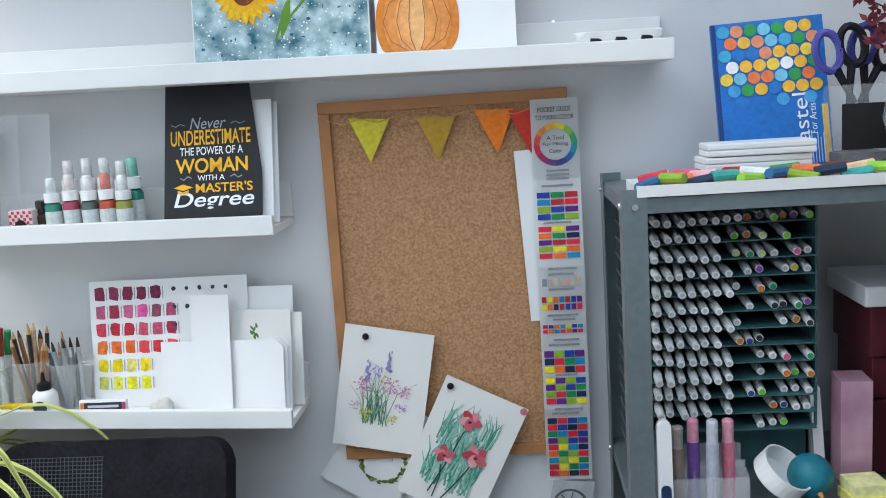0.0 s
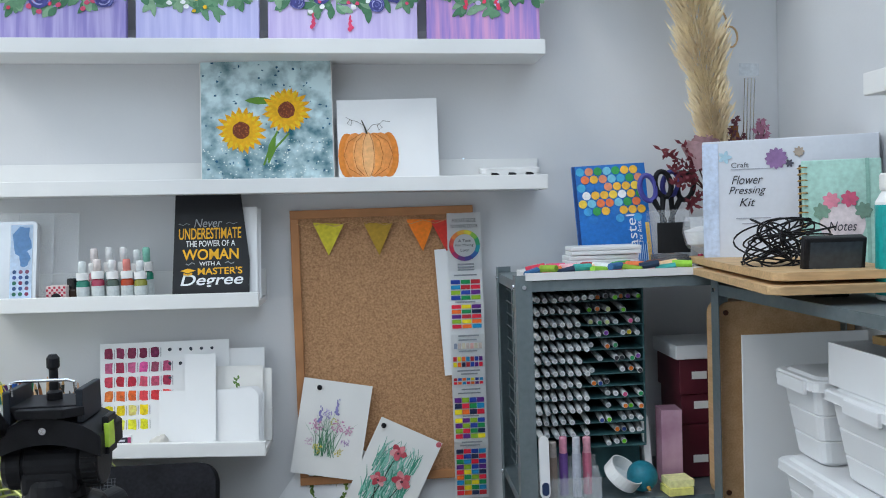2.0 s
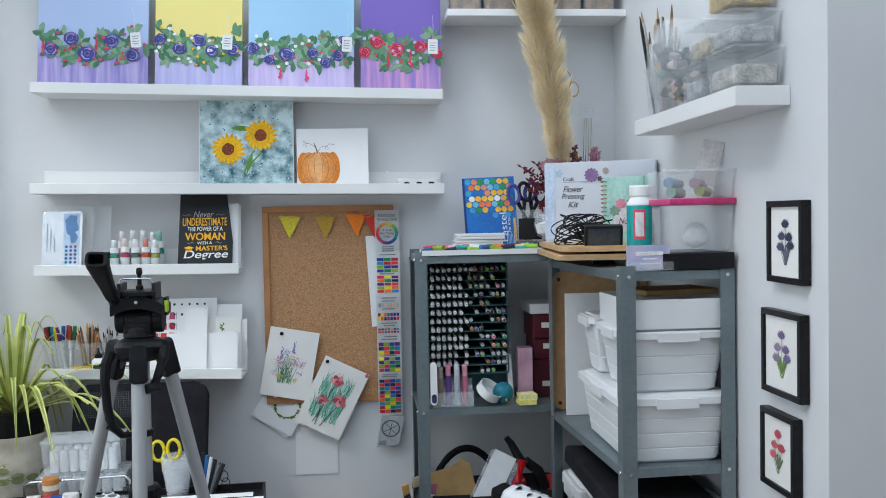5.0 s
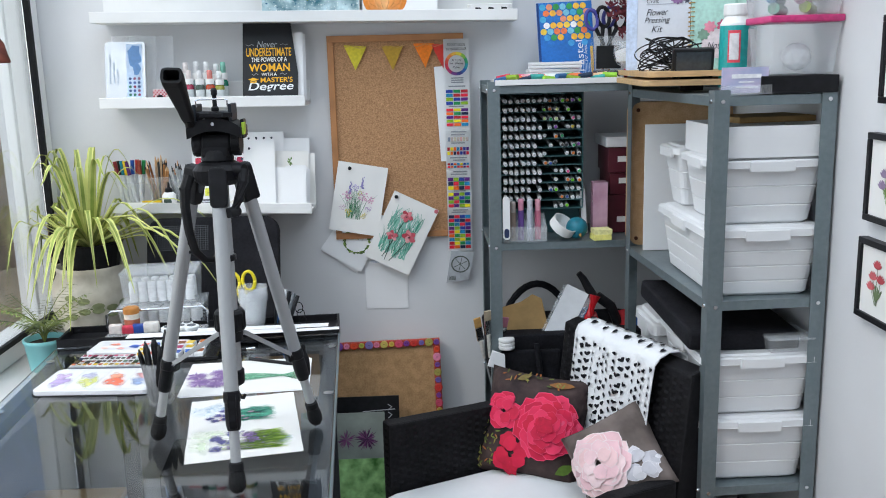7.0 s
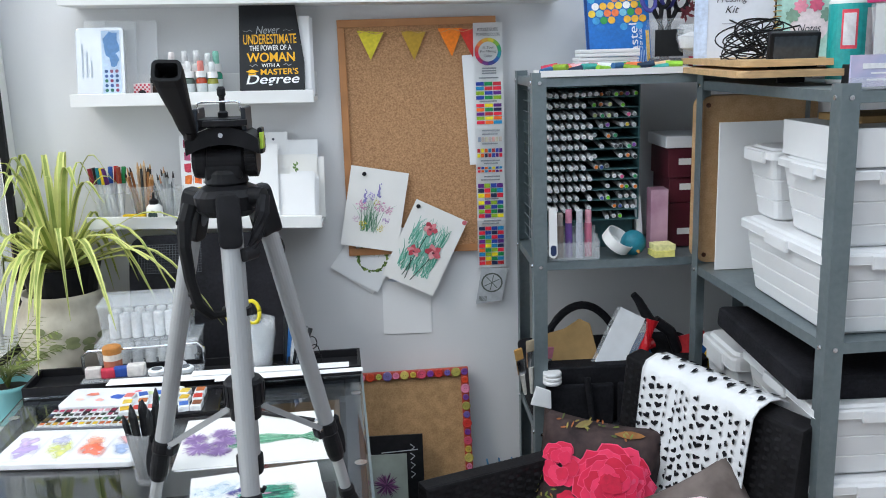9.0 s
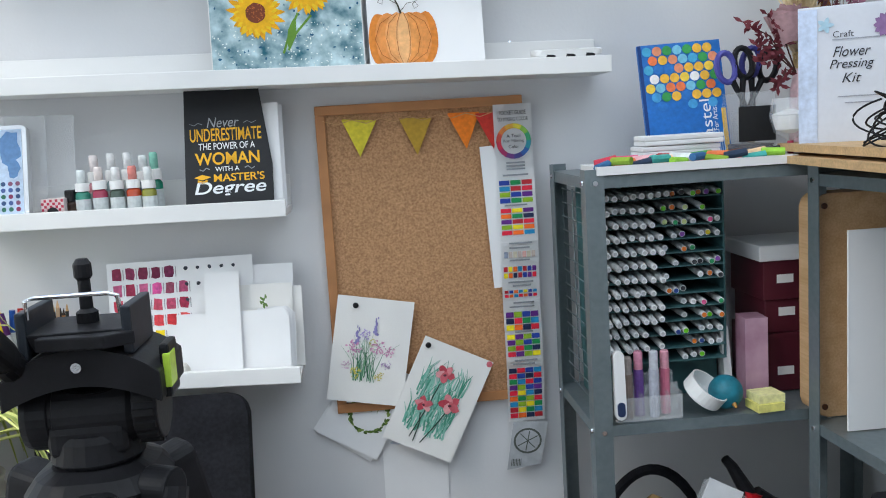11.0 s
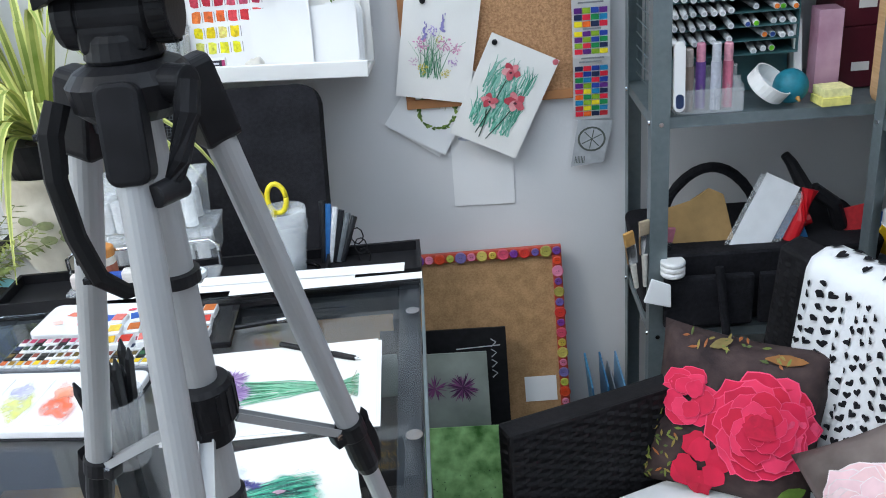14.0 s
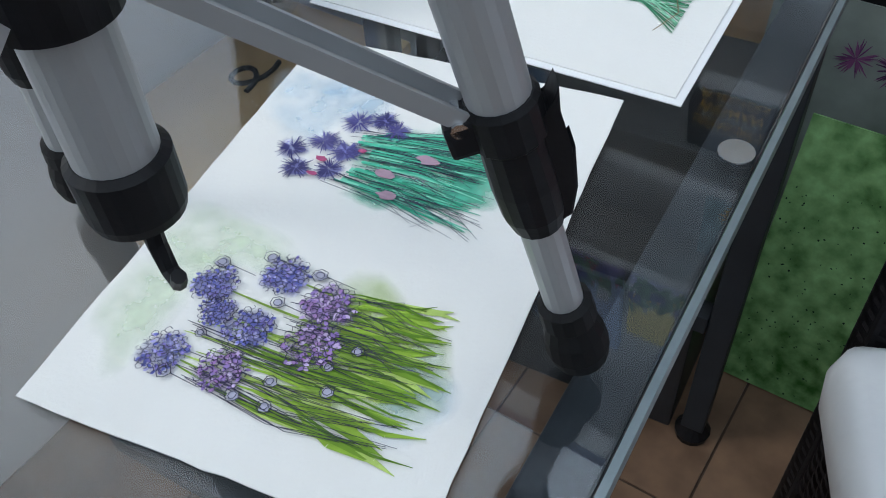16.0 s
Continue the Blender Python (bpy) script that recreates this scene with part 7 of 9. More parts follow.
# ---- on top of the side unit ----
T2 = 1.403
kit = thing("flower_press_box", pose(0.787, -0.290, T2 + 0.037, 0, 0, -27), "white boxed flower pressing kit with printed lettering", "box")
part("carton", box(B(), 0, 0.295, 0, 0.060, 0, 0.222), ink("cfd3dc", 0.5, 0.03), kit, "", 0.002)
part("spine_print", box(B(), 0.0, 0.028, -0.0012, -0.0004, 0.004, 0.218), ink("c3d0e6"), kit)
KM = Matrix(((1, 0, 0, 0), (0, 0, -1, -0.0008), (0, 1, 0, 0), (0, 0, 0, 1)))
kd = ink("2c2e36")
words("Craft", 0.066, 0.177, 0.030, 0.0095, 0.0006, ink("4a4c54"), kit, KM)
words("Flower", 0.078, 0.150, 0.054, 0.016, 0.0006, kd, kit, KM, 0.35)
words("Pressing", 0.078, 0.129, 0.064, 0.018, 0.0006, kd, kit, KM, 0.35)
words("Kit", 0.078, 0.109, 0.028, 0.015, 0.0006, kd, kit, KM, 0.35)
bm = B()
for a, b_, y in ((0.050, 0.118, 0.169), (0.058, 0.118, 0.080), (0.068, 0.108, 0.070)):
    stroke(bm, [(a, y), (b_, y)], 0.0016, 0.0006)
for v_ in bm.verts:
    v_.co = KM @ v_.co
part("writing_bar", bm, ink("9a9ea8"), kit)
for cx, cy, R, c, n in ((0.128, 0.186, 0.020, "8a6a98", 12), (0.166, 0.196, 0.010, "a89a8c", 8), (0.150, 0.176, 0.008, "4a4a58", 6), (0.040, 0.192, 0.013, "a8c8d8", 5)):
    bm = B()
    for q in range(n):
        petal(bm, cx, cy, 6.283 * q / n, R, R * 0.55, 0.0008 + 0.00004 * q)
    disc(bm, cx, cy, R * 0.25, R * 0.25, 0.0016)
    for v_ in bm.verts:
        v_.co = KM @ v_.co
    part("printed_flower", bm, ink(c), kit)
nb = thing("spiral_notebook", pose(0.905, -0.440, T2 + 0.037, -6, 0, -20), "pale green spiral notebook with a floral label", "notebook")
part("cover", box(B(), 0, 0.125, 0, 0.014, 0, 0.178), ink("a8cfc4", 0.5), nb, "", 0.002)
part("elastic", box(B(), 0.100, 0.106, -0.0012, -0.0004, 0, 0.178), ink("8ab4a8"), nb)
for k in range(15):
    bm = B()
    tube(bm, [(0.002 + 0.008 * math.cos(a * 0.7), 0.006 + 0.010 * math.sin(a * 0.7), 0.012 + k * 0.011) for a in range(10)], 0.0012, 5)
    part("wire_ring", bm, ink("b08a4a", 0.3), nb)
bm = B()
disc(bm, 0.062, 0.068, 0.036, 0.034, 0.0006, 24)
for v_ in bm.verts:
    v_.co = KM @ v_.co
part("round_label", bm, ink("d8ccd0"), nb)
for cx, cy, c in ((0.045, 0.108, "d8889c"), (0.074, 0.110, "c85878"), (0.030, 0.090, "7a9a88"), (0.095, 0.090, "6f8f80")):
    bm = B()
    for q in range(7):
        petal(bm, cx, cy, 0.9 * q, 0.015, 0.010, 0.0010 + 0.0001 * q)
    for v_ in bm.verts:
        v_.co = KM @ v_.co
    part("printed_flower", bm, ink(c), nb)
words("Notes", 0.062, 0.064, 0.044, 0.016, 0.0014, ink("3a3a44"), nb, KM, 0.3)
t = thing("dark_tablet", pose(0.915, -0.405, T2 + 0.10, 0, 0, -22), "thin dark tablet standing behind the notebook", "tablet")
part("slab", box(B(), 0, 0.12, 0, 0.008, 0.0, 0.108), blackg, t, "", 0.002)
t = thing("clipboard", pose(0.800, -0.315, TZ + 0.001, 0, 0, -5), "stack of two thin plywood boards with rounded corners", "board")
for k in range(2):
    bm = B()
    plate(bm, roundrect(-0.04 + 0.012 * k, 0.17, -0.40 + 0.02 * k, 0.10, 0.02, 5), 0.018 * k, 0.018 * k + 0.012)
    part("board", bm, ply, t, "", 0.002)
cb_ = thing("cable_tangle", pose(0.822, -0.540, T2 + 0.033), "tangled heap of thin black cables", "cable")
for k in range(9):
    rr = random.Random(80 + k)
    pts = []
    ph = [rr.random() * 6.28 for _ in range(6)]
    for q in range(70):
        u = q / 69 * 9
        pts.append((0.070 * math.sin(1.7 * u + ph[0]) * (0.6 + 0.4 * math.sin(0.6 * u + ph[3])), 0.035 * math.sin(1.3 * u + ph[1]), 0.045 + 0.042 * math.sin(1.1 * u + ph[2]) * (0.7 + 0.3 * math.sin(u + ph[4]))))
    part("cable", tube(B(), pts, 0.0015, 5), blackp, cb_, smooth=True)
t = thing("small_screen", pose(0.846, -0.640, T2 + 0.001, 12, 0, -8), "small black digital display propped up", "display")
part("casing", box(B(), -0.040, 0.048, 0, 0.022, 0.028, 0.092), blackp, t, "", 0.004)
part("screen", box(B(), -0.033, 0.041, -0.001, -0.0002, 0.036, 0.086), ink("3c4248", 0.15), t)
part("stand", box(B(), -0.02, 0.03, 0.005, 0.018, 0.0, 0.0278), blackp, t, "", 0.002)
bt = thing("glue_medium_bottle", pose(0.930, -0.690, T2 + 0.001), "large white bottle with a teal and red label", "bottle")
part("bottle", lathe(B(), ((0.034, 0), (0.037, 0.004), (0.037, 0.140), (0.030, 0.152), (0.028, 0.156)), 28), ledge_white, bt, smooth=False)
part("cap", lathe(B(), ((0.030, 0.1562), (0.031, 0.160), (0.031, 0.178), (0.029, 0.181)), 28), ledge_white, bt)
part("label_wrap", lathe(B(), ((0.0374, 0.008), (0.0374, 0.136)), 28, caps=False), ink("1f9a98", 0.35), bt)
bm = B()
for a0, a1, z0, z1, rr_ in ((-2.45, -1.75, 0.060, 0.126, 0.0379),):
    n = 8
    A = [bm.verts.new((rr_ * math.cos(a0 + (a1 - a0) * i / n), rr_ * math.sin(a0 + (a1 - a0) * i / n), z0)) for i in range(n + 1)]
    C = [bm.verts.new((rr_ * math.cos(a0 + (a1 - a0) * i / n), rr_ * math.sin(a0 + (a1 - a0) * i / n), z1)) for i in range(n + 1)]
    for i in range(n):
        bm.faces.new((A[i], A[i + 1], C[i + 1], C[i]))
part("red_panel", bm, ink("d84a58"), bt)
bm = B()
for a0, a1, z0, z1, rr_ in ((-2.36, -1.84, 0.066, 0.120, 0.0383), (-1.35, -0.55, 0.030, 0.128, 0.0380)):
    n = 8
    A = [bm.verts.new((rr_ * math.cos(a0 + (a1 - a0) * i / n), rr_ * math.sin(a0 + (a1 - a0) * i / n), z0)) for i in range(n + 1)]
    C = [bm.verts.new((rr_ * math.cos(a0 + (a1 - a0) * i / n), rr_ * math.sin(a0 + (a1 - a0) * i / n), z1)) for i in range(n + 1)]
    for i in range(n):
        bm.faces.new((A[i], A[i + 1], C[i + 1], C[i]))
part("white_panel", bm, ink("d8d4d6"), bt)
t = thing("clear_tub", pose(0.992, -0.820, T2 + 0.036), "clear plastic tub with a bright pink lid", "tub")
part("body", taper(B(), -0.066, 0.070, -0.065, 0.065, 0, 0.098, 0.008), frost, t, "", 0.006)
part("lid", box(B(), -0.070, 0.073, -0.069, 0.069, 0.0985, 0.112), ink("cc3a78", 0.35), t, "", 0.004)
bm = B()
bmesh.ops.create_icosphere(bm, subdivisions=2, radius=0.028)
part("white_filling", bm, seatw, t)
[o for o in t.children if o.name.startswith("white_filling")][0].location = (0.01, 0, 0.034)
t = thing("clear_open_tub", pose(0.990, -0.820, T2 + 0.149), "open clear plastic tub full of rolled sleeves", "tub")
bm = B()
taper(bm, -0.074, 0.074, -0.068, 0.068, 0, 0.058, 0.008)
part("body", bm, frost, t, "", 0.004)
part("rim", box(B(), -0.077, 0.075, -0.071, -0.067, 0.054, 0.060), frost, t)
for k, (c, dz, dx) in enumerate((("8aa89a", 0.012, -0.03), ("a88a98", 0.03, 0.02), ("9aa86a", 0.014, 0.03), ("7a94a8", 0.032, -0.035))):
    part("roll", cyl(B(), (dx - 0.032, -0.06, dz), (dx + 0.030, 0.05, dz), 0.011, None, 14), ink(c, 0.35), t)
solo("lace_card", box(B(), 0, 0.045, 0, 0.001, 0, 0.095), ink("dcd8d6"), pose(1.005, -0.80, T2 + 0.185, 8, 14, -15), "pale card with a dark lace print sticking out of the tub", "card")
t = thing("black_flat_box", pose(0.905, -0.895, T2 + 0.001), "flat black box lying on the metal shelf", "box")
part("box", box(B(), 0, 0.152, 0, 0.20, 0, 0.034), blackp, t, "", 0.002)
t = thing("card_holder", pose(0.828, -0.895, T2 + 0.001), "clear acrylic stand of pastel printed business cards", "card holder")
part("stand", box(B(), -0.002, 0.098, 0, 0.030, 0, 0.003), clear, t)
part("front_plate", box(B(), -0.002, 0.098, -0.002, 0, 0, 0.018), clear, t)
cd = part("card", box(B(), 0.002, 0.092, 0.003, 0.008, 0.0035, 0.052), mat("pastel_wash_card", (0.40, 0.50, 0.75), 0.5, var=0.2, scale=18, col2=(0.78, 0.62, 0.78)), t)
bm = B()
for a, b_, y in ((0.020, 0.078, 0.035), (0.034, 0.064, 0.024), (0.028, 0.072, 0.014)):
    box(bm, a, b_, 0.0022, 0.0028, y - (0.004 if y > 0.03 else 0.0012), y + (0.004 if y > 0.03 else 0.0012))
part("writing_bar", bm, ink("eef0f6"), t)

# ---- floating shelf on the right wall, top shelf on the back wall ----
setting("wall_shelf", box(B(), 0.962, RX - 0.0005, -1.122, -0.53, 1.712, 1.748), ledge_white, "thick white floating shelf on the side wall", 0.002)
FZ = 1.7485
t = cup(1.012, -0.600, FZ, 0.033, 0.044, 0.11, "clear plastic cup crammed with paint brushes")
for k in range(26):
    a = rng.random() * 6.28
    r0, r1 = rng.uniform(0.005, 0.028), rng.uniform(0.01, 0.055)
    pencil(1.012 + r0 * math.cos(a), -0.600 + r0 * math.sin(a), FZ + 0.004, (min(1.055, 1.000 + r1 * math.cos(a)), -0.600 + r1 * math.sin(a) * 1.2, FZ + rng.uniform(0.17, 0.27)), 0.0038,
           rng.choice(("2a2624", "5a3a2c", "1c1c20", "8a6048", "3a4a48", "b8b8b8")), rng.choice(("6a5a40", "2a2420", "b09070")), "long handled paint brush standing in the cup", "brushes on the wall shelf", "paint brush", 0.028)
jar = thing("fish_bowl", pose(0.990, -0.775, FZ + 0.001), "large round clear jar crammed with corks, stamps and blocks", "jar")
part("bowl", lathe(B(), ((0.040, 0.0), (0.058, 0.020), (0.074, 0.070), (0.072, 0.125), (0.056, 0.170), (0.050, 0.185), (0.047, 0.185), (0.052, 0.168), (0.069, 0.124), (0.071, 0.071), (0.055, 0.022)), 30), clear, jar, smooth=True)
for k in range(64):
    a, z = rng.random() * 6.28, rng.uniform(0.022, 0.125)
    rr_ = 0.056 * math.sqrt(rng.random()) * (0.72 if z < 0.04 else 1.0)
    c = rng.choice(("2a2a2c", "1c1e22", "34363a", "c0a078", "d0b088", "b89868", "5a3040", "2c5a54", "8a8288", "d8c8c0", "c49aa8"))
    r = rng.uniform(0.007, 0.012)
    p = part("stamp", cyl(B(), (0, 0, -r * 1.3), (0, 0, r * 1.3), r, None, 12) if k % 3 else box(B(), -r, r, -r * 0.8, r * 0.8, -r * 1.4, r * 1.4), ink(c, 0.6), jar, "", 0.0012)
    p.matrix_local = pose(rr_ * math.cos(a) * 0.92, rr_ * math.sin(a), z, rng.uniform(0, 180), rng.uniform(0, 180), 0)
for k, (y, z, w, h, c) in enumerate(((-0.895, 0.0, 0.10, 0.075, "9aa0a4"), (-1.045, 0.0, 0.13, 0.075, "a8a49c"), (-0.93, 0.077, 0.10, 0.07, "b0a890"), (-1.045, 0.077, 0.11, 0.065, "a0a0a0"), (-1.03, 0.150, 0.12, 0.08, "b89a58"))):
    t = thing("clear_tub", pose(1.012, y, FZ + 0.001 + z), "small clear plastic tub of pale beads and sequins", "tub", "clear tubs on the wall shelf")
    part("body", taper(B(), -0.047, 0.047, -w / 2, w / 2, 0, h - 0.006, 0.004), clear, t, "", 0.004)
    part("lid", box(B(), -0.049, 0.049, -w / 2 - 0.002, w / 2 + 0.002, h - 0.0055, h), frost, t, "", 0.001)
    part("beads", box(B(), -0.040, 0.040, -w / 2 + 0.008, w / 2 - 0.008, 0.006, h * 0.55), mat("beads_" + str(k), hexc(c), 0.4, var=0.6, scale=260, bump=0.8, bscale=200), t, "", 0.006)
setting("top_shelf", box(B(), 0.545, RX - 0.001, -0.14, -0.0005, 2.092, 2.112), ledge_white, "narrow white shelf high in the corner", 0.002)
for k in range(5):
    t = thing("storage_jar", pose(0.60 + 0.098 * k, -0.075, 2.1125), "clear square jar of dark brown dried material", "jar", "jars on the top shelf")
    part("jar", box(B(), -0.045, 0.045, -0.045, 0.045, 0, 0.14), clear, t, "", 0.006)
    part("filling", box(B(), -0.040, 0.040, -0.040, 0.040, 0.004, 0.11), mat("dried_filling_" + str(k), (0.10 + 0.04 * (k % 2), 0.05, 0.03), 0.8, var=0.8, scale=90, col2=(0.30, 0.18, 0.09), bump=0.8, bscale=90), t, "", 0.004)
    part("lid", box(B(), -0.046, 0.046, -0.046, 0.046, 0.1405, 0.158), blackp, t, "", 0.003)

# ---- black case and tools behind the desk's tray ----
cs = thing("art_case", wall_pose(-0.500, -0.235, DZ - 0.10, 0, 18), "black fabric art case standing behind the desk", "case")
part("case", plate(B(), roundrect(0, 0.355, 0, 0.345, 0.035, 6), 0, 0.045), blackf, cs, "", 0.006)
bm = B()
for i in range(23):
    stroke(bm, [(0.022 + i * 0.0065, 0.255), (0.022 + i * 0.0065, 0.322)], 0.0010, 0.0462)
for j in range(12):
    stroke(bm, [(0.020, 0.256 + j * 0.006), (0.167, 0.256 + j * 0.006)], 0.0010, 0.0464)
part("mesh_pocket", bm, ink("4a4e54", 0.4), cs, "grey mesh pocket")
bm = B()
stroke(bm, [(0.245, 0.115), (0.275, 0.115)], 0.007, 0.0462)
stroke(bm, [(0.285, 0.115), (0.315, 0.115)], 0.007, 0.0462)
disc(bm, 0.280, 0.115, 0.0035, 0.0035, 0.0462, 8)
part("maker_mark", bm, ink("c8ccd0"), cs)
TY = DZ + 0.0025
for k, (z, h) in enumerate(((0.0, 0.060), (0.061, 0.085))):
    t = thing("clear_organiser", pose(-0.415, -0.375, DZ + 0.004 + z, 0, 0, 5), "frosted clear plastic organiser box of white paint pots", "organiser box", "clear boxes behind the tray")
    s = 0.0 if k == 0 else 0.012
    part("body", taper(B(), -0.105 + s, 0.105 - s, -0.055, 0.055, 0, h - 0.006, 0.006), frost, t, "", 0.005)
    part("lid", box(B(), -0.106 + s, 0.106 - s, -0.057, 0.057, h - 0.0055, h), frost, t, "", 0.002)
    for i in range(7):
        for j in range(2):
            part("paint_pot", lathe(B(), ((0.011, 0.004), (0.011, h * 0.6), (0.009, h * 0.66)), 12, (-0.08 + s + i * (0.0265 - s * 0.3), -0.022 + 0.044 * j)), ink("dfe2e4", 0.4), t)
t = thing("chrome_tray", pose(-0.400, -0.470, TY + 0.016, 0, 0, 5), "chrome wire topped tray of stamps and erasers", "tray")
bm = B()
tube(bm, [(-0.13, 0.012, 0.0), (-0.13, 0.012, 0.035), (-0.118, 0.012, 0.045), (0.10, 0.012, 0.045), (0.112, 0.012, 0.035), (0.112, 0.012, 0.0)], 0.0035, 8)
part("chrome_rail", bm, chrome, t, smooth=True)
part("tray", box(B(), -0.128, 0.110, -0.035, 0.030, -0.014, -0.006), frost, t, "", 0.003)
for k, (x, y, c, s) in enumerate(((-0.105, -0.012, "d8d0cc", 0.016), (-0.075, -0.018, "c83a50", 0.014), (-0.05, -0.015, "2c50a0", 0.015), (-0.02, -0.016, "d8d4d0", 0.018), (0.02, -0.018, "e8eaec", 0.018), (0.048, -0.012, "eceef0", 0.017), (0.075, -0.016, "e4e8ea", 0.018), (0.06, 0.012, "dfe2e4", 0.015))):
    bm = B()
    if k < 4:
        box(bm, x - s, x + s, y - s * 0.6, y + s * 0.6, -0.005, -0.005 + s * 1.4)
        solo("eraser", bm, ink(c, 0.5), t.matrix_world.copy(), "coloured eraser block lying in the tray", "eraser", "erasers in the tray", 0.004)
    else:
        lathe(bm, ((s * 0.9, -0.005), (s, -0.003), (s, 0.004), (s * 0.85, 0.006)), 18, (x, y))
        st = solo("paint_well", bm, ink(c, 0.4), t.matrix_world.copy(), "white paint well dish with a dark ring", "dish", "dishes in the tray")
        part("ring", lathe(B(), ((s * 0.6, 0.0062), (s * 0.6, 0.007), (s * 0.5, 0.0072)), 14, (x, y)), ink("5a5e64"), st)
t = thing("wooden_pot", pose(-0.470, -0.470, TY), "small white pot with an orange wooden lid", "pot")
part("pot", lathe(B(), ((0.016, 0), (0.018, 0.003), (0.018, 0.055)), 18), ink("d8d2c4", 0.5), t)
part("lid", lathe(B(), ((0.019, 0.0553), (0.019, 0.068), (0.017, 0.070)), 18), ink("b87a38", 0.5), t)
part("print_band", lathe(B(), ((0.0183, 0.012), (0.0183, 0.042)), 18, caps=False), ink("a8644a"), t)
t = thing("plastic_cup", pose(-0.172, -0.465, TY), "stack of ribbed frosted plastic cups", "cup")
for k in range(4):
    part("cup", lathe(B(), ((0.024, 0.004 + k * 0.010), (0.0345, 0.075 + k * 0.010), (0.0365, 0.076 + k * 0.010), (0.0365, 0.081 + k * 0.010), (0.033, 0.081 + k * 0.010), (0.0225, 0.006 + k * 0.010)), 26), frost, t)
t = thing("yellow_scissors", wall_pose(-0.200, -0.440, TY + 0.055, 4, 6), "yellow handled scissors standing by the cup", "scissors")
for s in (-1, 1):
    bm = B()
    tube(bm, [(s * 0.019 + 0.015 * math.cos(a * math.pi / 9), 0.062 + 0.024 * math.sin(a * math.pi / 9), 0) for a in range(19)], 0.0042, 8)
    part("loop", bm, yellowp, t, smooth=True)
    bm = B()
    tube(bm, [(s * 0.012, 0.044, 0), (s * 0.004, 0.02, 0), (-s * 0.004, 0.0, 0)], 0.0058, 8)
    part("shank", bm, yellowp, t)
part("blade", box(B(), -0.006, 0.006, -0.052, 0.0, -0.001, 0.001), chrome, t)
t = thing("pen_bundle", pose(-0.105, -0.430, TY), "bundle of dark pens and keys beside the cup", "pens")
for k in range(6):
    part("pen", cyl(B(), (0.006 * k - 0.02, 0, 0), (0.010 * k - 0.014, 0.02, 0.10 - 0.006 * k), 0.005, None, 8), ink(("24262a", "2f6aa8", "dfe2e4", "1c1e22", "6a7074", "24262a")[k], 0.35), t)
for k in range(3):
    bm = B()
    tube(bm, [(0.040 + 0.010 * math.cos(a * 0.7) + 0.004 * k, -0.004, 0.045 - 0.018 * k + 0.014 * math.sin(a * 0.7)) for a in range(10)], 0.0012, 5)
    part("key_ring", bm, blackp, t)

# paper strips and pan box over the tray
for k, (x, y, w, d, a, z) in enumerate(((-0.460, -0.560, 0.40, 0.035, 2, 0.0205), (-0.30, -0.535, 0.315, 0.030, 2, 0.0225), (-0.245, -0.578, 0.29, 0.022, 4, 0.0245))):
    solo("paper_strip", box(B(), 0, w, 0, d, 0, 0.0006), paper_w, pose(x, y, DZ + z - 0.0005, 0, 0, a), "white paper offcut strip lying across the tray", "paper", "paper strips on the desk")
pb = thing("pan_box", pose(-0.415, -0.715, DZ + 0.0015, 0, 0, 6), "black metal box of loose watercolour pans", "paint box")
part("tin", box(B(), 0, 0.20, 0, 0.115, 0, 0.010), blackg, pb, "", 0.003)
part("lid", box(B(), 0.02, 0.28, 0.118, 0.135, 0, 0.012), blackg, pb, "", 0.003)
pans = ("d8b028", "c83a2c", "e07a70", "2c5ab0", "3a6ac0", "8a5030", "e8c850", "c06a30", "2a7a58", "a83a60")
for k in range(18):
    x, y = 0.030 + 0.026 * (k % 6) + rng.uniform(-0.004, 0.004), 0.020 + 0.034 * (k // 6)
    p = part("pan", box(B(), -0.010, 0.010, -0.014, 0.014, 0, 0.010), ink("dfe2e4", 0.4), pb, "", 0.001)
    p.matrix_local = pose(x, y, 0.0105, 0, 0, rng.uniform(-16, 16))
    q = part("paint_cake", box(B(), -0.008, 0.008, -0.006, 0.012, 0.0102, 0.0112), ink(pans[k % 10], 0.5), p)
wp = thing("watercolour_palette", pose(-0.553, -0.878, DZ + 0.0015, 0, 0, -3.5), "open white watercolour palette with smeared mixing wells", "palette")
part("mixing_tray", plate(B(), roundrect(0, 0.240, 0, 0.135, 0.014, 4), 0, 0.010), mat("palette_enamel", (0.78, 0.79, 0.82), 0.25, var=0.04), wp, "", 0.002)
part("rim_base", plate(B(), roundrect(-0.003, 0.243, -0.003, 0.137, 0.016, 4), -0.001, -0.0002), blackg, wp)
for k, (x, cs) in enumerate(((0.034, ("b8a0d8", "d0b8e0")), (0.091, ("d4d860", "b8b8d8")), (0.148, ("ee6a40", "f0a080")), (0.205, ("90a8d0", "d89a98")))):
    s = part("mixing_well", plate(B(), roundrect(x - 0.026, x + 0.026, 0.012, 0.123, 0.008, 4), 0.0101, 0.0106), mat("well_enamel", (0.84, 0.85, 0.87), 0.25, var=0.02), wp)
    for q, c in enumerate(cs):
        wm_ = wash("well_wash", c, 0.9)
        wash_patch(s, x + 0.004 - 0.008 * q, 0.052 + 0.034 * q, 0.024 - 0.006 * q, 0.036 - 0.012 * q, 0.0109 + 0.0002 * q, wm_, 0.3 * k, "paint_smear")
part("pan_row_bed", box(B(), 0.012, 0.232, 0.142, 0.225, 0, 0.010), ink("70747c", 0.3), wp, "", 0.002)
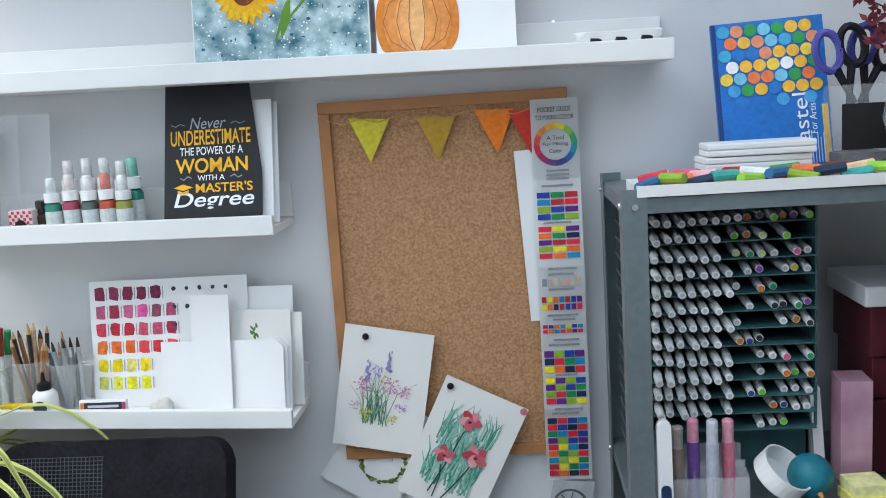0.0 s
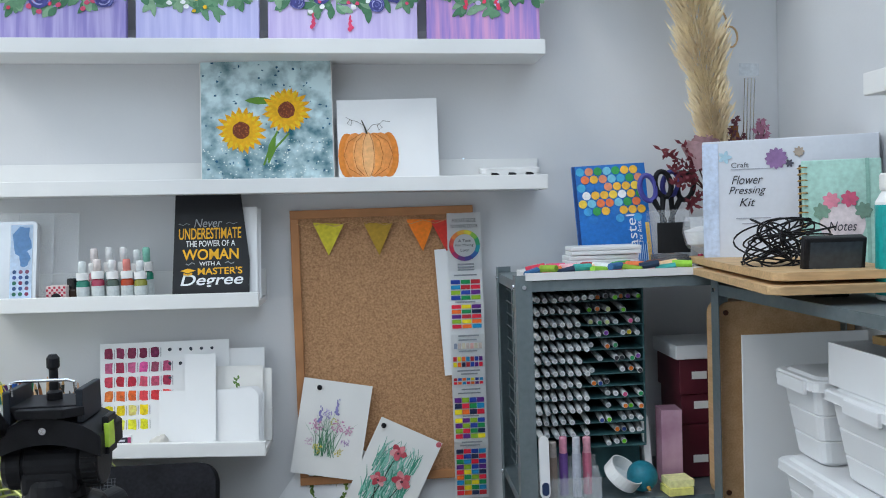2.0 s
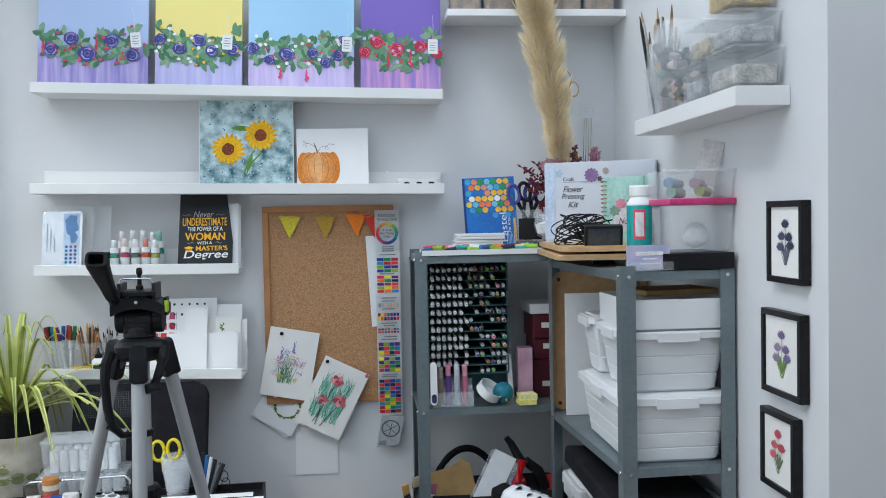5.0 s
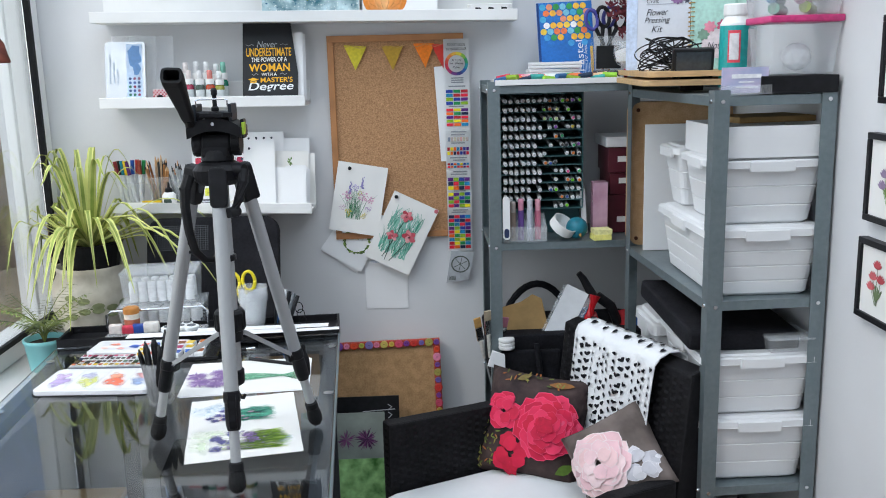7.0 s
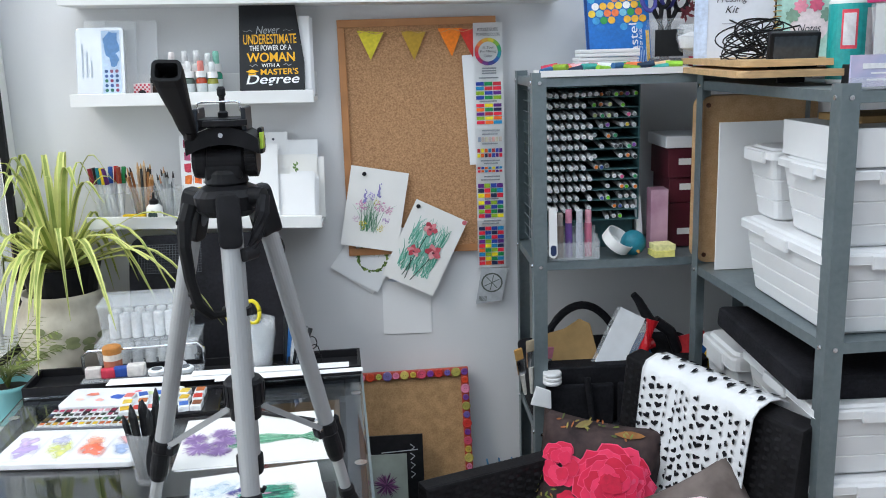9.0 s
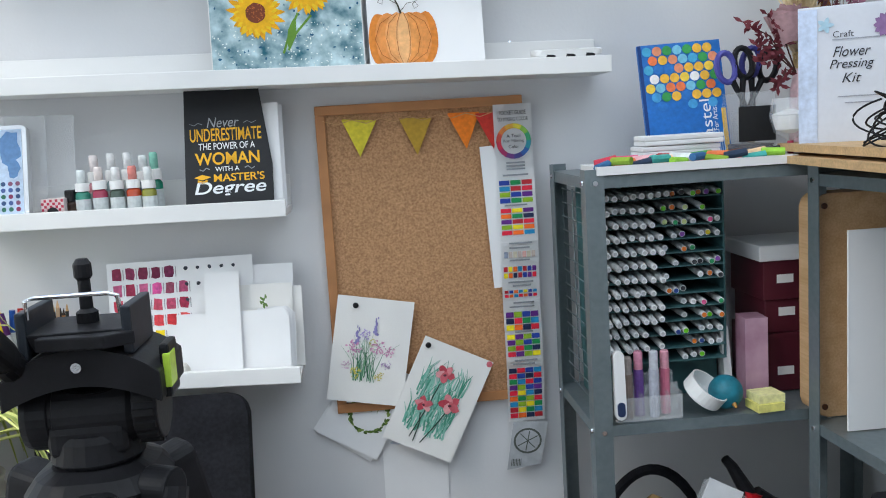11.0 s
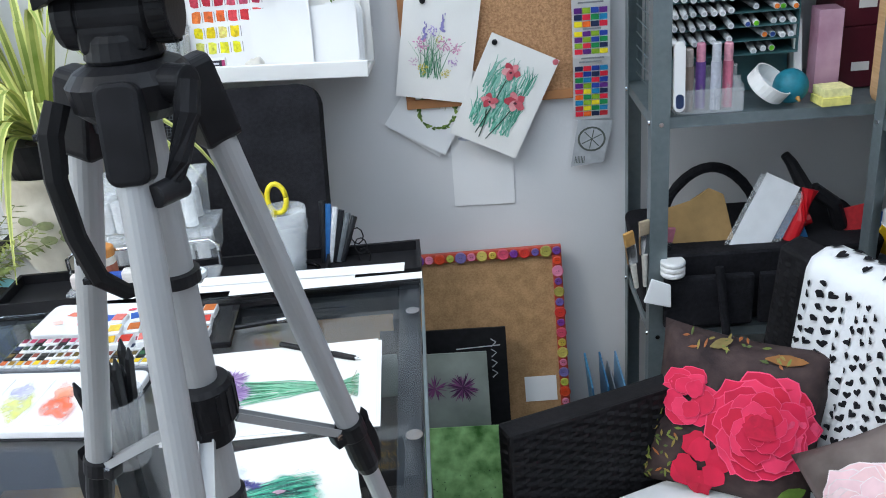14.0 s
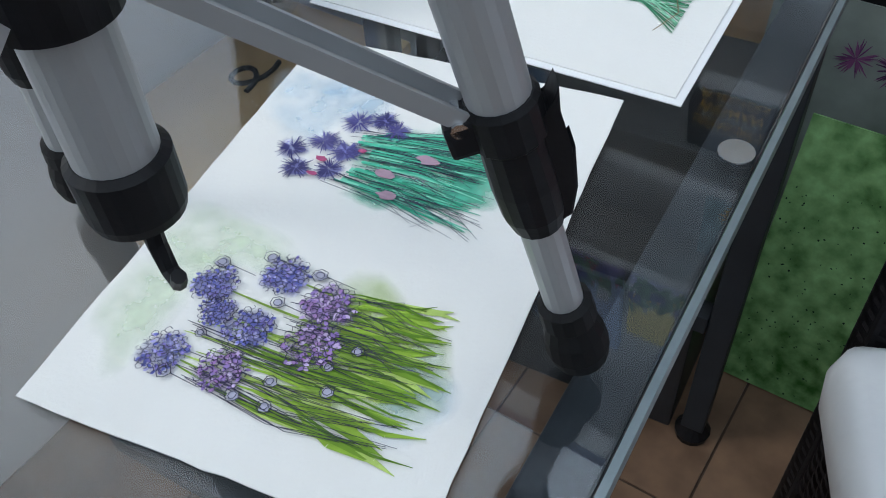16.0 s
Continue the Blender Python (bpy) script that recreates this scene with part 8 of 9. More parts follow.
for j in range(4):
    for i in range(18):
        x0, y0 = 0.016 + i * 0.0119, 0.145 + j * 0.0198
        p = part("paint_pan", box(B(), x0, x0 + 0.0106, y0, y0 + 0.017, 0.0102, 0.0125), ink(rng.choice(("d8dadc", "c8ccd0", "24262a", "e0e2e2")), 0.4), wp)
        part("paint_cake", box(B(), x0 + 0.0014, x0 + 0.0092, y0 + 0.006, y0 + 0.0158, 0.0126, 0.0132), ink((("d8b820", "c89a28", "8a6a20", "b85a28"), ("7a3a2a", "30302e", "5a4a20", "2c5a3a"), ("3a2a30", "8a2a48", "26362a", "303a5a"), ("b83a60", "c86a8a", "8a2a48", "d8a0a8"))[j][rng.randrange(4)], 0.5), p)
part("lid_tray", plate(B(), roundrect(0.014, 0.232, 0.232, 0.325, 0.012, 4), 0.004, 0.014), mat("palette_enamel_lid", (0.78, 0.79, 0.82), 0.25, var=0.04), wp, "", 0.002)
for x, y, c, r in ((0.06, 0.29, "e0806a", 0.012), (0.12, 0.275, "3a60b8", 0.016), (0.085, 0.26, "e8a8a0", 0.010), (0.17, 0.29, "c8d8a0", 0.014), (0.20, 0.265, "8ab070", 0.009), (0.045, 0.265, "f0c8c0", 0.01), (0.145, 0.30, "d84a60", 0.006)):
    part("paint_blob", disc(B(), x, y, r, r * 0.7, 0.0148, 12, 0.3), ink(c, 0.4), wp)
bc = thing("brush_cup", pose(-0.275, -0.935, DZ + 0.001), "clear cup of black capped brush pens", "cup")
part("cup", lathe(B(), ((0.026, 0), (0.033, 0.085), (0.031, 0.085), (0.024, 0.003)), 24), clear, bc, smooth=True)
for k in range(13):
    a = k * 2.4
    r0, r1 = 0.016 * math.sqrt(k / 13), 0.034 * math.sqrt((k + 1) / 13)
    pencil(-0.275 + r0 * math.cos(a), -0.935 + r0 * math.sin(a), DZ + 0.006, (-0.275 + r1 * math.cos(a), -0.935 + r1 * math.sin(a), DZ + 0.115 + 0.012 * (k % 3)), 0.0052, "17181b", "24262a", "black brush pen standing in a clear cup", "brush pens in the cup", "brush pen", 0.012)

# ---- flower drawings on the desk ----
d1 = thing("allium_drawing", pose(-0.253, -0.918, DZ + 0.0012, 0, 0, 4.5), "white sheet with purple chive flowers lying on the desk", "drawing", "flower drawings on the desk")
part("sheet", box(B(), 0.002, 0.258, 0.005, 0.205, 0, 0.0008), paper, d1)
part("under_sheet", box(B(), 0.006, 0.263, 0.000, 0.202, -0.0008, -0.0001), paper_w, d1)
rr = random.Random(90)
for k, c in enumerate(("4f9a74", "6fb490", "3c7c5c", "8ac4a4")):
    bm = B()
    for _ in range(14):
        y0, y1 = 0.095 + rr.uniform(-0.028, 0.028), 0.095 + rr.uniform(-0.006, 0.006)
        stroke(bm, [(0.085, y0), (0.15, (y0 + y1) / 2 + rr.uniform(-0.008, 0.008)), (0.205, y1), (0.235, y1 + rr.uniform(-0.028, 0.028))], 0.0020, 0.0012 + 0.0002 * k, 0.0008)
    part("stem_stroke", bm, ink(c), d1)
for i, (x, y, r) in enumerate(((0.025, 0.115, 0.026), (0.035, 0.075, 0.028), (0.070, 0.130, 0.024), (0.075, 0.095, 0.026), (0.070, 0.060, 0.024))):
    puff(d1, x, y, r, ("c6b2d2", "ae94c0", "8c70a4"), 0.0022, 100 + i, 46, long=True)
bm = B()
stroke(bm, [(0.232, 0.125), (0.226, 0.10), (0.232, 0.085), (0.224, 0.06)], 0.0008, 0.0024)
part("twine_line", bm, ink("8a7a60"), d1)
d2 = thing("chive_drawing", pose(-0.160, -1.229, DZ + 0.0012, 0, 0, 10.7), "large white sheet with two purple and green flower studies", "drawing", "flower drawings on the desk")
rr = random.Random(95)
PW, PH = 0.196, 0.288
edge = []
for (xa, ya), (xb, yb) in (((0, 0), (PW, 0)), ((PW, 0), (PW, PH)), ((PW, PH), (0, PH)), ((0, PH), (0, 0))):
    for q in range(18):
        edge.append((xa + (xb - xa) * q / 18 + rr.uniform(-0.0006, 0.0006), ya + (yb - ya) * q / 18 + rr.uniform(-0.0006, 0.0006)))
part("sheet", plate(B(), edge, 0, 0.0010), paper, d2, "heavy white paper with a torn edge")


w_blue, w_green, w_teal = wash("blue_wash", "bcd8ee", 0.42), wash("green_wash", "d4e8c4", 0.45), wash("teal_wash", "58bfa0", 0.95)
w_leaf, w_violet, w_mauve = wash("leaf_wash", "9cba3c", 0.9), wash("violet_wash", "8f8fd4", 0.95), wash("mauve_wash", "b494d0", 0.95)
for k, (x, y, rx_, ry_, m) in enumerate(((0.030, 0.228, 0.036, 0.034, w_blue), (0.052, 0.244, 0.030, 0.022, w_blue), (0.040, 0.112, 0.045, 0.022, w_green), (0.024, 0.066, 0.022, 0.040, w_green), (0.135, 0.074, 0.042, 0.042, w_leaf), (0.165, 0.062, 0.018, 0.030, w_blue))):
    wash_patch(d2, x, y, rx_, ry_, 0.00105 + 0.00003 * k, m)
# upper study: wet teal wash, blades, then pen lines
for k, (x, y, rx_, ry_, a) in enumerate(((0.105, 0.214, 0.040, 0.020, 0.0), (0.118, 0.190, 0.036, 0.014, 0.35), (0.128, 0.226, 0.030, 0.016, -0.2), (0.098, 0.184, 0.018, 0.012, 0.6), (0.140, 0.205, 0.018, 0.024, 0.0))):
    wash_patch(d2, x, y - 0.012, rx_, ry_, 0.00125 + 0.00003 * k, w_teal, a, "teal_wash")
for k, c in enumerate(("7fd0b4", "52b898", "36987a")):
    bm = B()
    for _ in range((26, 24, 16)[k]):
        u = rr.uniform(-1, 1)
        stroke(bm, [(0.076 + rr.uniform(-0.008, 0.034), 0.193 + 0.022 * u), (0.112, 0.194 + 0.030 * u + rr.uniform(-0.003, 0.003)), (0.146 + rr.uniform(-0.016, 0.010), 0.192 + 0.034 * u + rr.uniform(-0.004, 0.004))], (0.0036, 0.0022, 0.0012)[k], 0.0016 + 0.0002 * k, 0.0005)
    part("teal_stroke", bm, ink(c, 0.8), d2)
pen = B()
for _ in range(70):
    u = rr.uniform(-1, 1)
    x0 = 0.080 + rr.uniform(-0.02, 0.04)
    stroke(pen, [(x0, 0.193 + 0.026 * u), (x0 + 0.030, 0.194 + 0.030 * u + rr.uniform(-0.003, 0.003)), (0.150 + rr.uniform(-0.03, 0.008), 0.192 + 0.040 * u + rr.uniform(-0.003, 0.003))], 0.00038, 0.0024, 0.00024)
for i, (x, y0_, r) in enumerate(((0.036, 0.196, 0.0105), (0.051, 0.207, 0.0105), (0.046, 0.183, 0.0100), (0.066, 0.203, 0.0105), (0.064, 0.187, 0.0095), (0.062, 0.228, 0.0110), (0.076, 0.234, 0.0100), (0.086, 0.228, 0.0090))):
    y = y0_ - 0.010
    wash_patch(d2, x, y, r * 0.85, r * 0.8, 0.0022, w_violet, 0.0, "flower_wash")
    bm = B()
    for q in range(46):
        a = rr.uniform(0, 6.28)
        l0, l1 = r * rr.uniform(0.05, 0.35), r * rr.uniform(0.6, 1.05)
        stroke(bm, [(x + l0 * math.cos(a), y + l0 * math.sin(a)), (x + l1 * math.cos(a + 0.12), y + l1 * math.sin(a + 0.12))], 0.0008, 0.0026, 0.0003)
    part("flower_head", bm, ink(("3c3a70", "524e8c")[i % 2], 0.75), d2)
for x, y, rx_ in ((0.056, 0.194, 0.0035), (0.057, 0.182, 0.0030), (0.075, 0.207, 0.0028), (0.094, 0.194, 0.0060), (0.112, 0.212, 0.0060), (0.102, 0.180, 0.0055)):
    part("pink_bud", disc(B(), x, y - 0.011, rx_, rx_ * 0.55, 0.0030, 10, 0.25), ink("b0507a" if rx_ < 0.004 else "a88c9c"), d2)
# lower study: leaf blades that start thin on the left and gather on the right
for k, c in enumerate(("b4cc6c", "8fb03a", "74982a", "587c1c")):
    bm = B()
    for q in range((18, 22, 24, 24)[k]):
        u = rr.uniform(-1, 1)
        xa = rr.uniform(0.045, 0.125) if u < -0.1 else rr.uniform(0.092, 0.130)
        xb = 0.150 + rr.uniform(-0.014, 0.014)
        ya, yb = 0.068 + 0.034 * u, 0.068 + 0.040 * u + rr.uniform(-0.008, 0.008)
        w = (0.0034, 0.0030, 0.0024, 0.0014)[k] * rr.uniform(0.7, 1.3)
        sg = stroke(bm, [(xa, ya), (xa * 0.6 + xb * 0.4, ya * 0.5 + yb * 0.5 + rr.uniform(-0.003, 0.003)), (xb, yb)], 0.0004, 0.0016 + 0.0002 * k, w)
        stroke(bm, [(xb, yb), (xb + rr.uniform(0.006, 0.018), yb + rr.uniform(-0.004, 0.004))], w, 0.0016 + 0.0002 * k, 0.0003)
    part("green_stroke", bm, ink(c, 0.8), d2)
for _ in range(60):
    u = rr.uniform(-1, 1)
    xa = rr.uniform(0.05, 0.11) if u < 0 else rr.uniform(0.09, 0.125)
    ya = 0.068 + 0.036 * u
    stroke(pen, [(xa, ya), ((xa + 0.158) / 2, ya + 0.004 * u + rr.uniform(-0.004, 0.004)), (0.158 + rr.uniform(-0.02, 0.012), ya + rr.uniform(-0.005, 0.005))], 0.00038, 0.0025, 0.00024)
HEADS = ((0.049, 0.043, 0.0115, 0), (0.080, 0.044, 0.0115, 1), (0.050, 0.086, 0.0112, 0), (0.080, 0.102, 0.0118, 0), (0.079, 0.068, 0.0120, 0), (0.108, 0.093, 0.0128, 1), (0.111, 0.070, 0.0135, 1), (0.060, 0.072, 0.0088, 0))
for i, (x, y, r, mv) in enumerate(HEADS):
    wash_patch(d2, x, y, r * 1.08, r * 1.02, 0.0024, (w_violet, w_mauve)[mv], 0.0, "flower_wash")
    for c, n in ((("6f74c4", 26), ("8a80c8", 20), ("b6b2e2", 18)), (("9a80c0", 24), ("ac86c2", 20), ("cdb8de", 18)))[mv]:
        bm = B()
        for q in range(n):
            a, l = rr.uniform(0, 6.28), r * math.sqrt(rr.random()) * 0.95
            petal(bm, x + l * math.cos(a), y + l * math.sin(a), rr.uniform(0, 6.28), r * 0.26, r * 0.15, 0.0027)
        part("flower_head", bm, ink(c, 0.8), d2)
    for q in range(64):
        a, l = q * 2.4, r * math.sqrt((q + 0.5) / 64) * 1.02
        cx, cy, s_ = x + l * math.cos(a), y + l * math.sin(a), r * rr.uniform(0.10, 0.17)
        a0 = rr.uniform(0, 6.28)
        stroke(pen, [(cx + s_ * math.cos(a0 + w), cy + s_ * math.sin(a0 + w)) for w in (0, 1.1, 2.2, 3.3, 4.4)], 0.00040, 0.0031, 0.0003)
    part("flower_stalk", stroke(B(), [(x + r * 0.9, y - 0.001), (x + 0.03, y - 0.003), (0.142, 0.62 * y + 0.026)], 0.0009, 0.0023, 0.0016), ink("7f9c3c", 0.8), d2)
for x, y, r in ((0.046, 0.099, 0.0042), (0.068, 0.110, 0.0040), (0.096, 0.108, 0.0040), (0.085, 0.086, 0.0036), (0.056, 0.034, 0.0036), (0.092, 0.034, 0.0034), (0.104, 0.046, 0.0034), (0.108, 0.034, 0.0034), (0.124, 0.062, 0.0030), (0.133, 0.074, 0.0032), (0.130, 0.050, 0.0036), (0.060, 0.058, 0.0028)):
    part("bud", disc(B(), x, y, r * 0.8, r * 0.7, 0.0028, 9, 0.25), ink("b9b8cc", 0.8), d2)
    for f in (1.0, 0.55):
        stroke(pen, [(x + f * r * math.cos(a) * rr.uniform(0.8, 1.2), y + f * r * math.sin(a) * rr.uniform(0.8, 1.2)) for a in (0, 0.9, 1.8, 2.7, 3.6, 4.5, 5.4, 6.28)], 0.00045, 0.0032, 0.0004)
    stroke(pen, [(x + r, y), (x + r + 0.016, y - 0.002)], 0.00045, 0.0030, 0.0003)
part("petal_outline", pen, ink("2f2d46", 0.8), d2)
fp = thing("fineliner_pen", pose(-0.145, -0.700, DZ + 0.0055, 0, 0, -24), "black fineliner pen lying on the drawing", "pen")
part("barrel", cyl(B(), (0, 0, 0), (0.085, 0, 0), 0.0038, None, 10), blackp, fp)
part("cap", cyl(B(), (0.0853, 0, 0), (0.118, 0, 0), 0.0044, 0.0036, 10), blackp, fp)
part("tip", cyl(B(), (0.1183, 0, 0), (0.127, 0, 0), 0.002, 0.0008, 8), chrome, fp)
fp2 = thing("paint_brush", pose(-0.30, -0.665, DZ + 0.006, 0, 0, 14), "long black handled brush lying by the paint box", "paint brush")
part("handle", cyl(B(), (0, 0, 0), (0.14, 0, 0), 0.0030, 0.0042, 10), blackg, fp2)
part("ferrule", cyl(B(), (0.1403, 0, 0), (0.16, 0, 0), 0.0034, None, 10), chrome, fp2)

# ---- under and beside the desk ----
crate = thing("wooden_crate", pose(-0.785, -0.83, 0.0, 0, 0, 0), "pale wooden panel box under the glass desk", "box")
part("body", box(B(), 0.01, 0.24, 0, 0.38, 0.001, 0.40), mat("pale_board", (0.66, 0.40, 0.17), 0.6, var=0.2, scale=8, col2=(0.78, 0.54, 0.28)), crate, "", 0.004)
part("lid", box(B(), 0.0, 0.25, -0.01, 0.39, 0.4005, 0.42), mat("pale_lid", (0.72, 0.45, 0.20), 0.6, var=0.15, scale=8, col2=(0.82, 0.58, 0.32)), crate, "", 0.004)
bm = B()
tube(bm, [(0.10 + 0.022 * math.cos(a * 0.5), 0.18 + 0.03 * math.sin(a * 0.5) + 0.004 * a, 0.422) for a in range(15)], 0.004, 6)
part("scroll_mark", bm, darksteel, crate)
solo("dark_cabinet", box(B(), 0, 0.38, 0, 0.22, 0.001, 0.52), mat("dark_drawer", (0.02, 0.022, 0.026), 0.5, var=0.3), pose(-0.40, -0.60, 0, 0, 0, 5), "dark drawer unit standing under the desk", "cabinet", "", 0.004)
lean = 7
pbb = thing("button_pin_board", wall_pose(-0.250, -0.100, 0.002, 1.0, lean), "cork pin board edged with coloured buttons, on the floor", "pin board")
part("cork_sheet", box(B(), 0.012, 0.545, 0.012, 0.648, 0, 0.008), mat("smooth_cork", (0.40, 0.235, 0.105), 0.9, var=0.2, scale=300, col2=(0.50, 0.30, 0.15), bump=0.3, bscale=400), pbb)
for x0, x1, y0, y1 in ((0, 0.557, 0.640, 0.660), (0.537, 0.557, 0, 0.6395), (0, 0.02, 0, 0.6395), (0.0205, 0.5365, 0, 0.02)):
    part("frame_rail", box(B(), x0, x1, y0, y1, 0, 0.014), ink("b84a38", 0.5), pbb, "", 0.0015)
part("white_sheet", box(B(), 0.46, 0.53, 0.30, 0.36, 0.0082, 0.0088), paper_w, pbb)
bcs = ("7a4a9a", "d87a9a", "c83a30", "d84a28", "c8b048", "a8a050", "7a70a8", "7a3a94", "e08aa8", "c8b860", "6a5aa0", "b8c050", "d0506a")
for k in range(44):
    if k < 24:
        x, y = 0.547 - 0.0225 * k, 0.650
    else:
        x, y = 0.547, 0.628 - 0.0235 * (k - 24)
    r = (0.0095, 0.012, 0.0085, 0.013)[k * 7 % 4] * 0.95
    b_ = part("button", lathe(B(), ((r * 0.9, 0.0145), (r, 0.016), (r, 0.0185), (r * 0.8, 0.0195), (r * 0.72, 0.0182), (r * 0.1, 0.018)), 16, (x, y)), ink(bcs[k * 5 % 13], 0.35), pbb)
    for s in (-1, 1):
        part("thread_hole", disc(B(), x + s * 0.002, y, 0.001, 0.001, 0.0186, 6), ink("3a2a2c"), b_)
blk = thing("black_board", wall_pose(-0.10, -0.150, 0.002, 0, 7), "thin black backed picture leaning on the floor", "board")
part("sheet", box(B(), 0, 0.268, 0, 0.515, 0, 0.005), blackp, blk)
bm = B()
for q in range(4):
    stroke(bm, [(0.235, 0.40 + q * 0.024), (0.246, 0.41 + q * 0.024), (0.235, 0.418 + q * 0.024)], 0.0025, 0.0056)
stroke(bm, [(0.16, 0.47), (0.255, 0.475)], 0.0025, 0.0056)
part("chalk_bar", bm, ink("b0b4b8"), blk)
slv = thing("clear_sleeve", wall_pose(-0.12, -0.185, 0.002, 0, 7), "clear sleeve over a purple flower painting on the floor", "sleeve")
part("painting", box(B(), 0, 0.245, 0, 0.480, 0, 0.003), mat("grey_green_wash", (0.25, 0.30, 0.26), 0.6, var=0.3, scale=12, col2=(0.36, 0.40, 0.37)), slv)
puff(slv, 0.19, 0.40, 0.035, ("6a3a6a", "84507c", "4c2c50"), 0.0036, 160, 26, long=True)
puff(slv, 0.13, 0.40, 0.030, ("6a3a6a", "84507c"), 0.0036, 161, 22, long=True)
gp = thing("green_painting", wall_pose(0.0, -0.430, 0.002, 0, 18), "mottled green painted sheet leaning on the floor", "painting")
part("sheet", box(B(), 0, 0.245, 0, 0.430, 0, 0.004), mat("green_mottle", (0.08, 0.33, 0.04), 0.7, var=0.6, scale=34, col2=(0.42, 0.74, 0.30)), gp)
bm = B()
for q in range(160):
    disc(bm, rng.uniform(0.005, 0.24), rng.uniform(0.005, 0.34), rng.uniform(0.0006, 0.002), rng.uniform(0.0006, 0.002), 0.0046, 5)
part("dark_speck", bm, ink("1c3a20"), gp)

# ---- window sill plants and bell ----
PK = 1.2
pot = thing("spider_plant", pose(-0.668, -0.160, 0.746) @ Matrix.Scale(PK, 4), "spider plant in a black pot inside a cream planter", "plant")
part("planter", lathe(B(), ((0.045, 0.0), (0.070, 0.02), (0.092, 0.08), (0.090, 0.13), (0.076, 0.165), (0.080, 0.178), (0.074, 0.178), (0.070, 0.165)), 30), ceram, pot, "cream glazed planter with raised flowers", smooth=True)
bm = B()
for q in range(16):
    a = -1.2 + 0.32 * (q % 8) - 0.6
    z = 0.075 + 0.030 * (q // 8) + 0.014 * math.sin(q)
    p = Vector((0.0925 * math.cos(a), 0.0925 * math.sin(a), z))
    tdir = Vector((-math.sin(a), math.cos(a), 0))
    s = 0.014
    vv = [bm.verts.new(p + tdir * (s * math.cos(b)) + Vector((0.001 * math.cos(a), 0.001 * math.sin(a), s * 0.55 * math.sin(b)))) for b in (0, 0.8, 1.57, 2.4, 3.14, 3.9, 4.7, 5.5)]
    bm.faces.new(vv)
part("raised_leaf", bm, ink("8a9068"), pot)
part("inner_pot", lathe(B(), ((0.060, 0.16), (0.072, 0.215), (0.076, 0.230), (0.070, 0.230), (0.066, 0.22)), 26), blackp, pot)
part("soil", lathe(B(), ((0.066, 0.218), (0.001, 0.222)), 22, caps=False), soil, pot)
pr = random.Random(17)
for k in range(72):
    a = pr.random() * 6.283
    L = pr.uniform(0.16, 0.32)
    rise = pr.uniform(0.02, 0.09) if k % 4 else pr.uniform(0.12, 0.18)
    out_ = pr.uniform(0.11, 0.25) if k % 4 else pr.uniform(0.03, 0.10)
    out_ *= 1.35
    w0 = pr.uniform(0.0055, 0.0095)
    n = 10
    rows_ = []
    side = Vector((-math.sin(a), math.cos(a), 0))
    dirv = Vector((math.cos(a), math.sin(a), 0))
    for i in range(n + 1):
        u = i / n
        r = 0.015 + out_ * u
        z = 0.222 + rise * math.sin(min(1.0, u * 1.15) * math.pi * 0.62) * 1.3 - max(0, u - 0.4) ** 2 * ((0.40 if k % 4 else 0.12) * L / 0.25)
        w = w0 * (1 - u ** 2.2) + 0.0004
        c = dirv * r + Vector((0, 0, z))
        c.x, c.y = max(c.x, -0.100), min(c.y, 0.110)
        rows_.append([c - side * w, c - side * w * 0.45 - Vector((0, 0, w * 0.25)), c + side * w * 0.45 - Vector((0, 0, w * 0.25)), c + side * w])
    be, bl = B(), B()
    for s0, s1, tgt in ((0, 1, be), (1, 2, bl), (2, 3, be)):
        for A, C in zip(rows_, rows_[1:]):
            tgt.faces.new([tgt.verts.new(q) for q in (A[s0], A[s1], C[s1], C[s0])])
    lf = part("leaf", bl, leaf_s, pot, smooth=True)
    part("leaf_margin", be, leaf_e, lf, "pale cream leaf margin", smooth=True)
bm = B()
tube(bm, [(0.02, -0.03, 0.23), (0.09, -0.09, 0.30), (0.15, -0.14, 0.31), (0.22, -0.18, 0.27)], 0.0018, 6)
part("runner", bm, leaf_e, pot)
tp = thing("potted_palm", pose(-0.700, -0.440, 0.746), "small parlour palm in a turquoise pot", "plant")
part("pot", lathe(B(), ((0.035, 0), (0.040, 0.01), (0.048, 0.078), (0.051, 0.080), (0.051, 0.088), (0.045, 0.088), (0.043, 0.07)), 26), tealp, tp, "turquoise ceramic pot", smooth=True)
part("soil", lathe(B(), ((0.044, 0.074), (0.001, 0.078)), 20, caps=False), soil, tp)
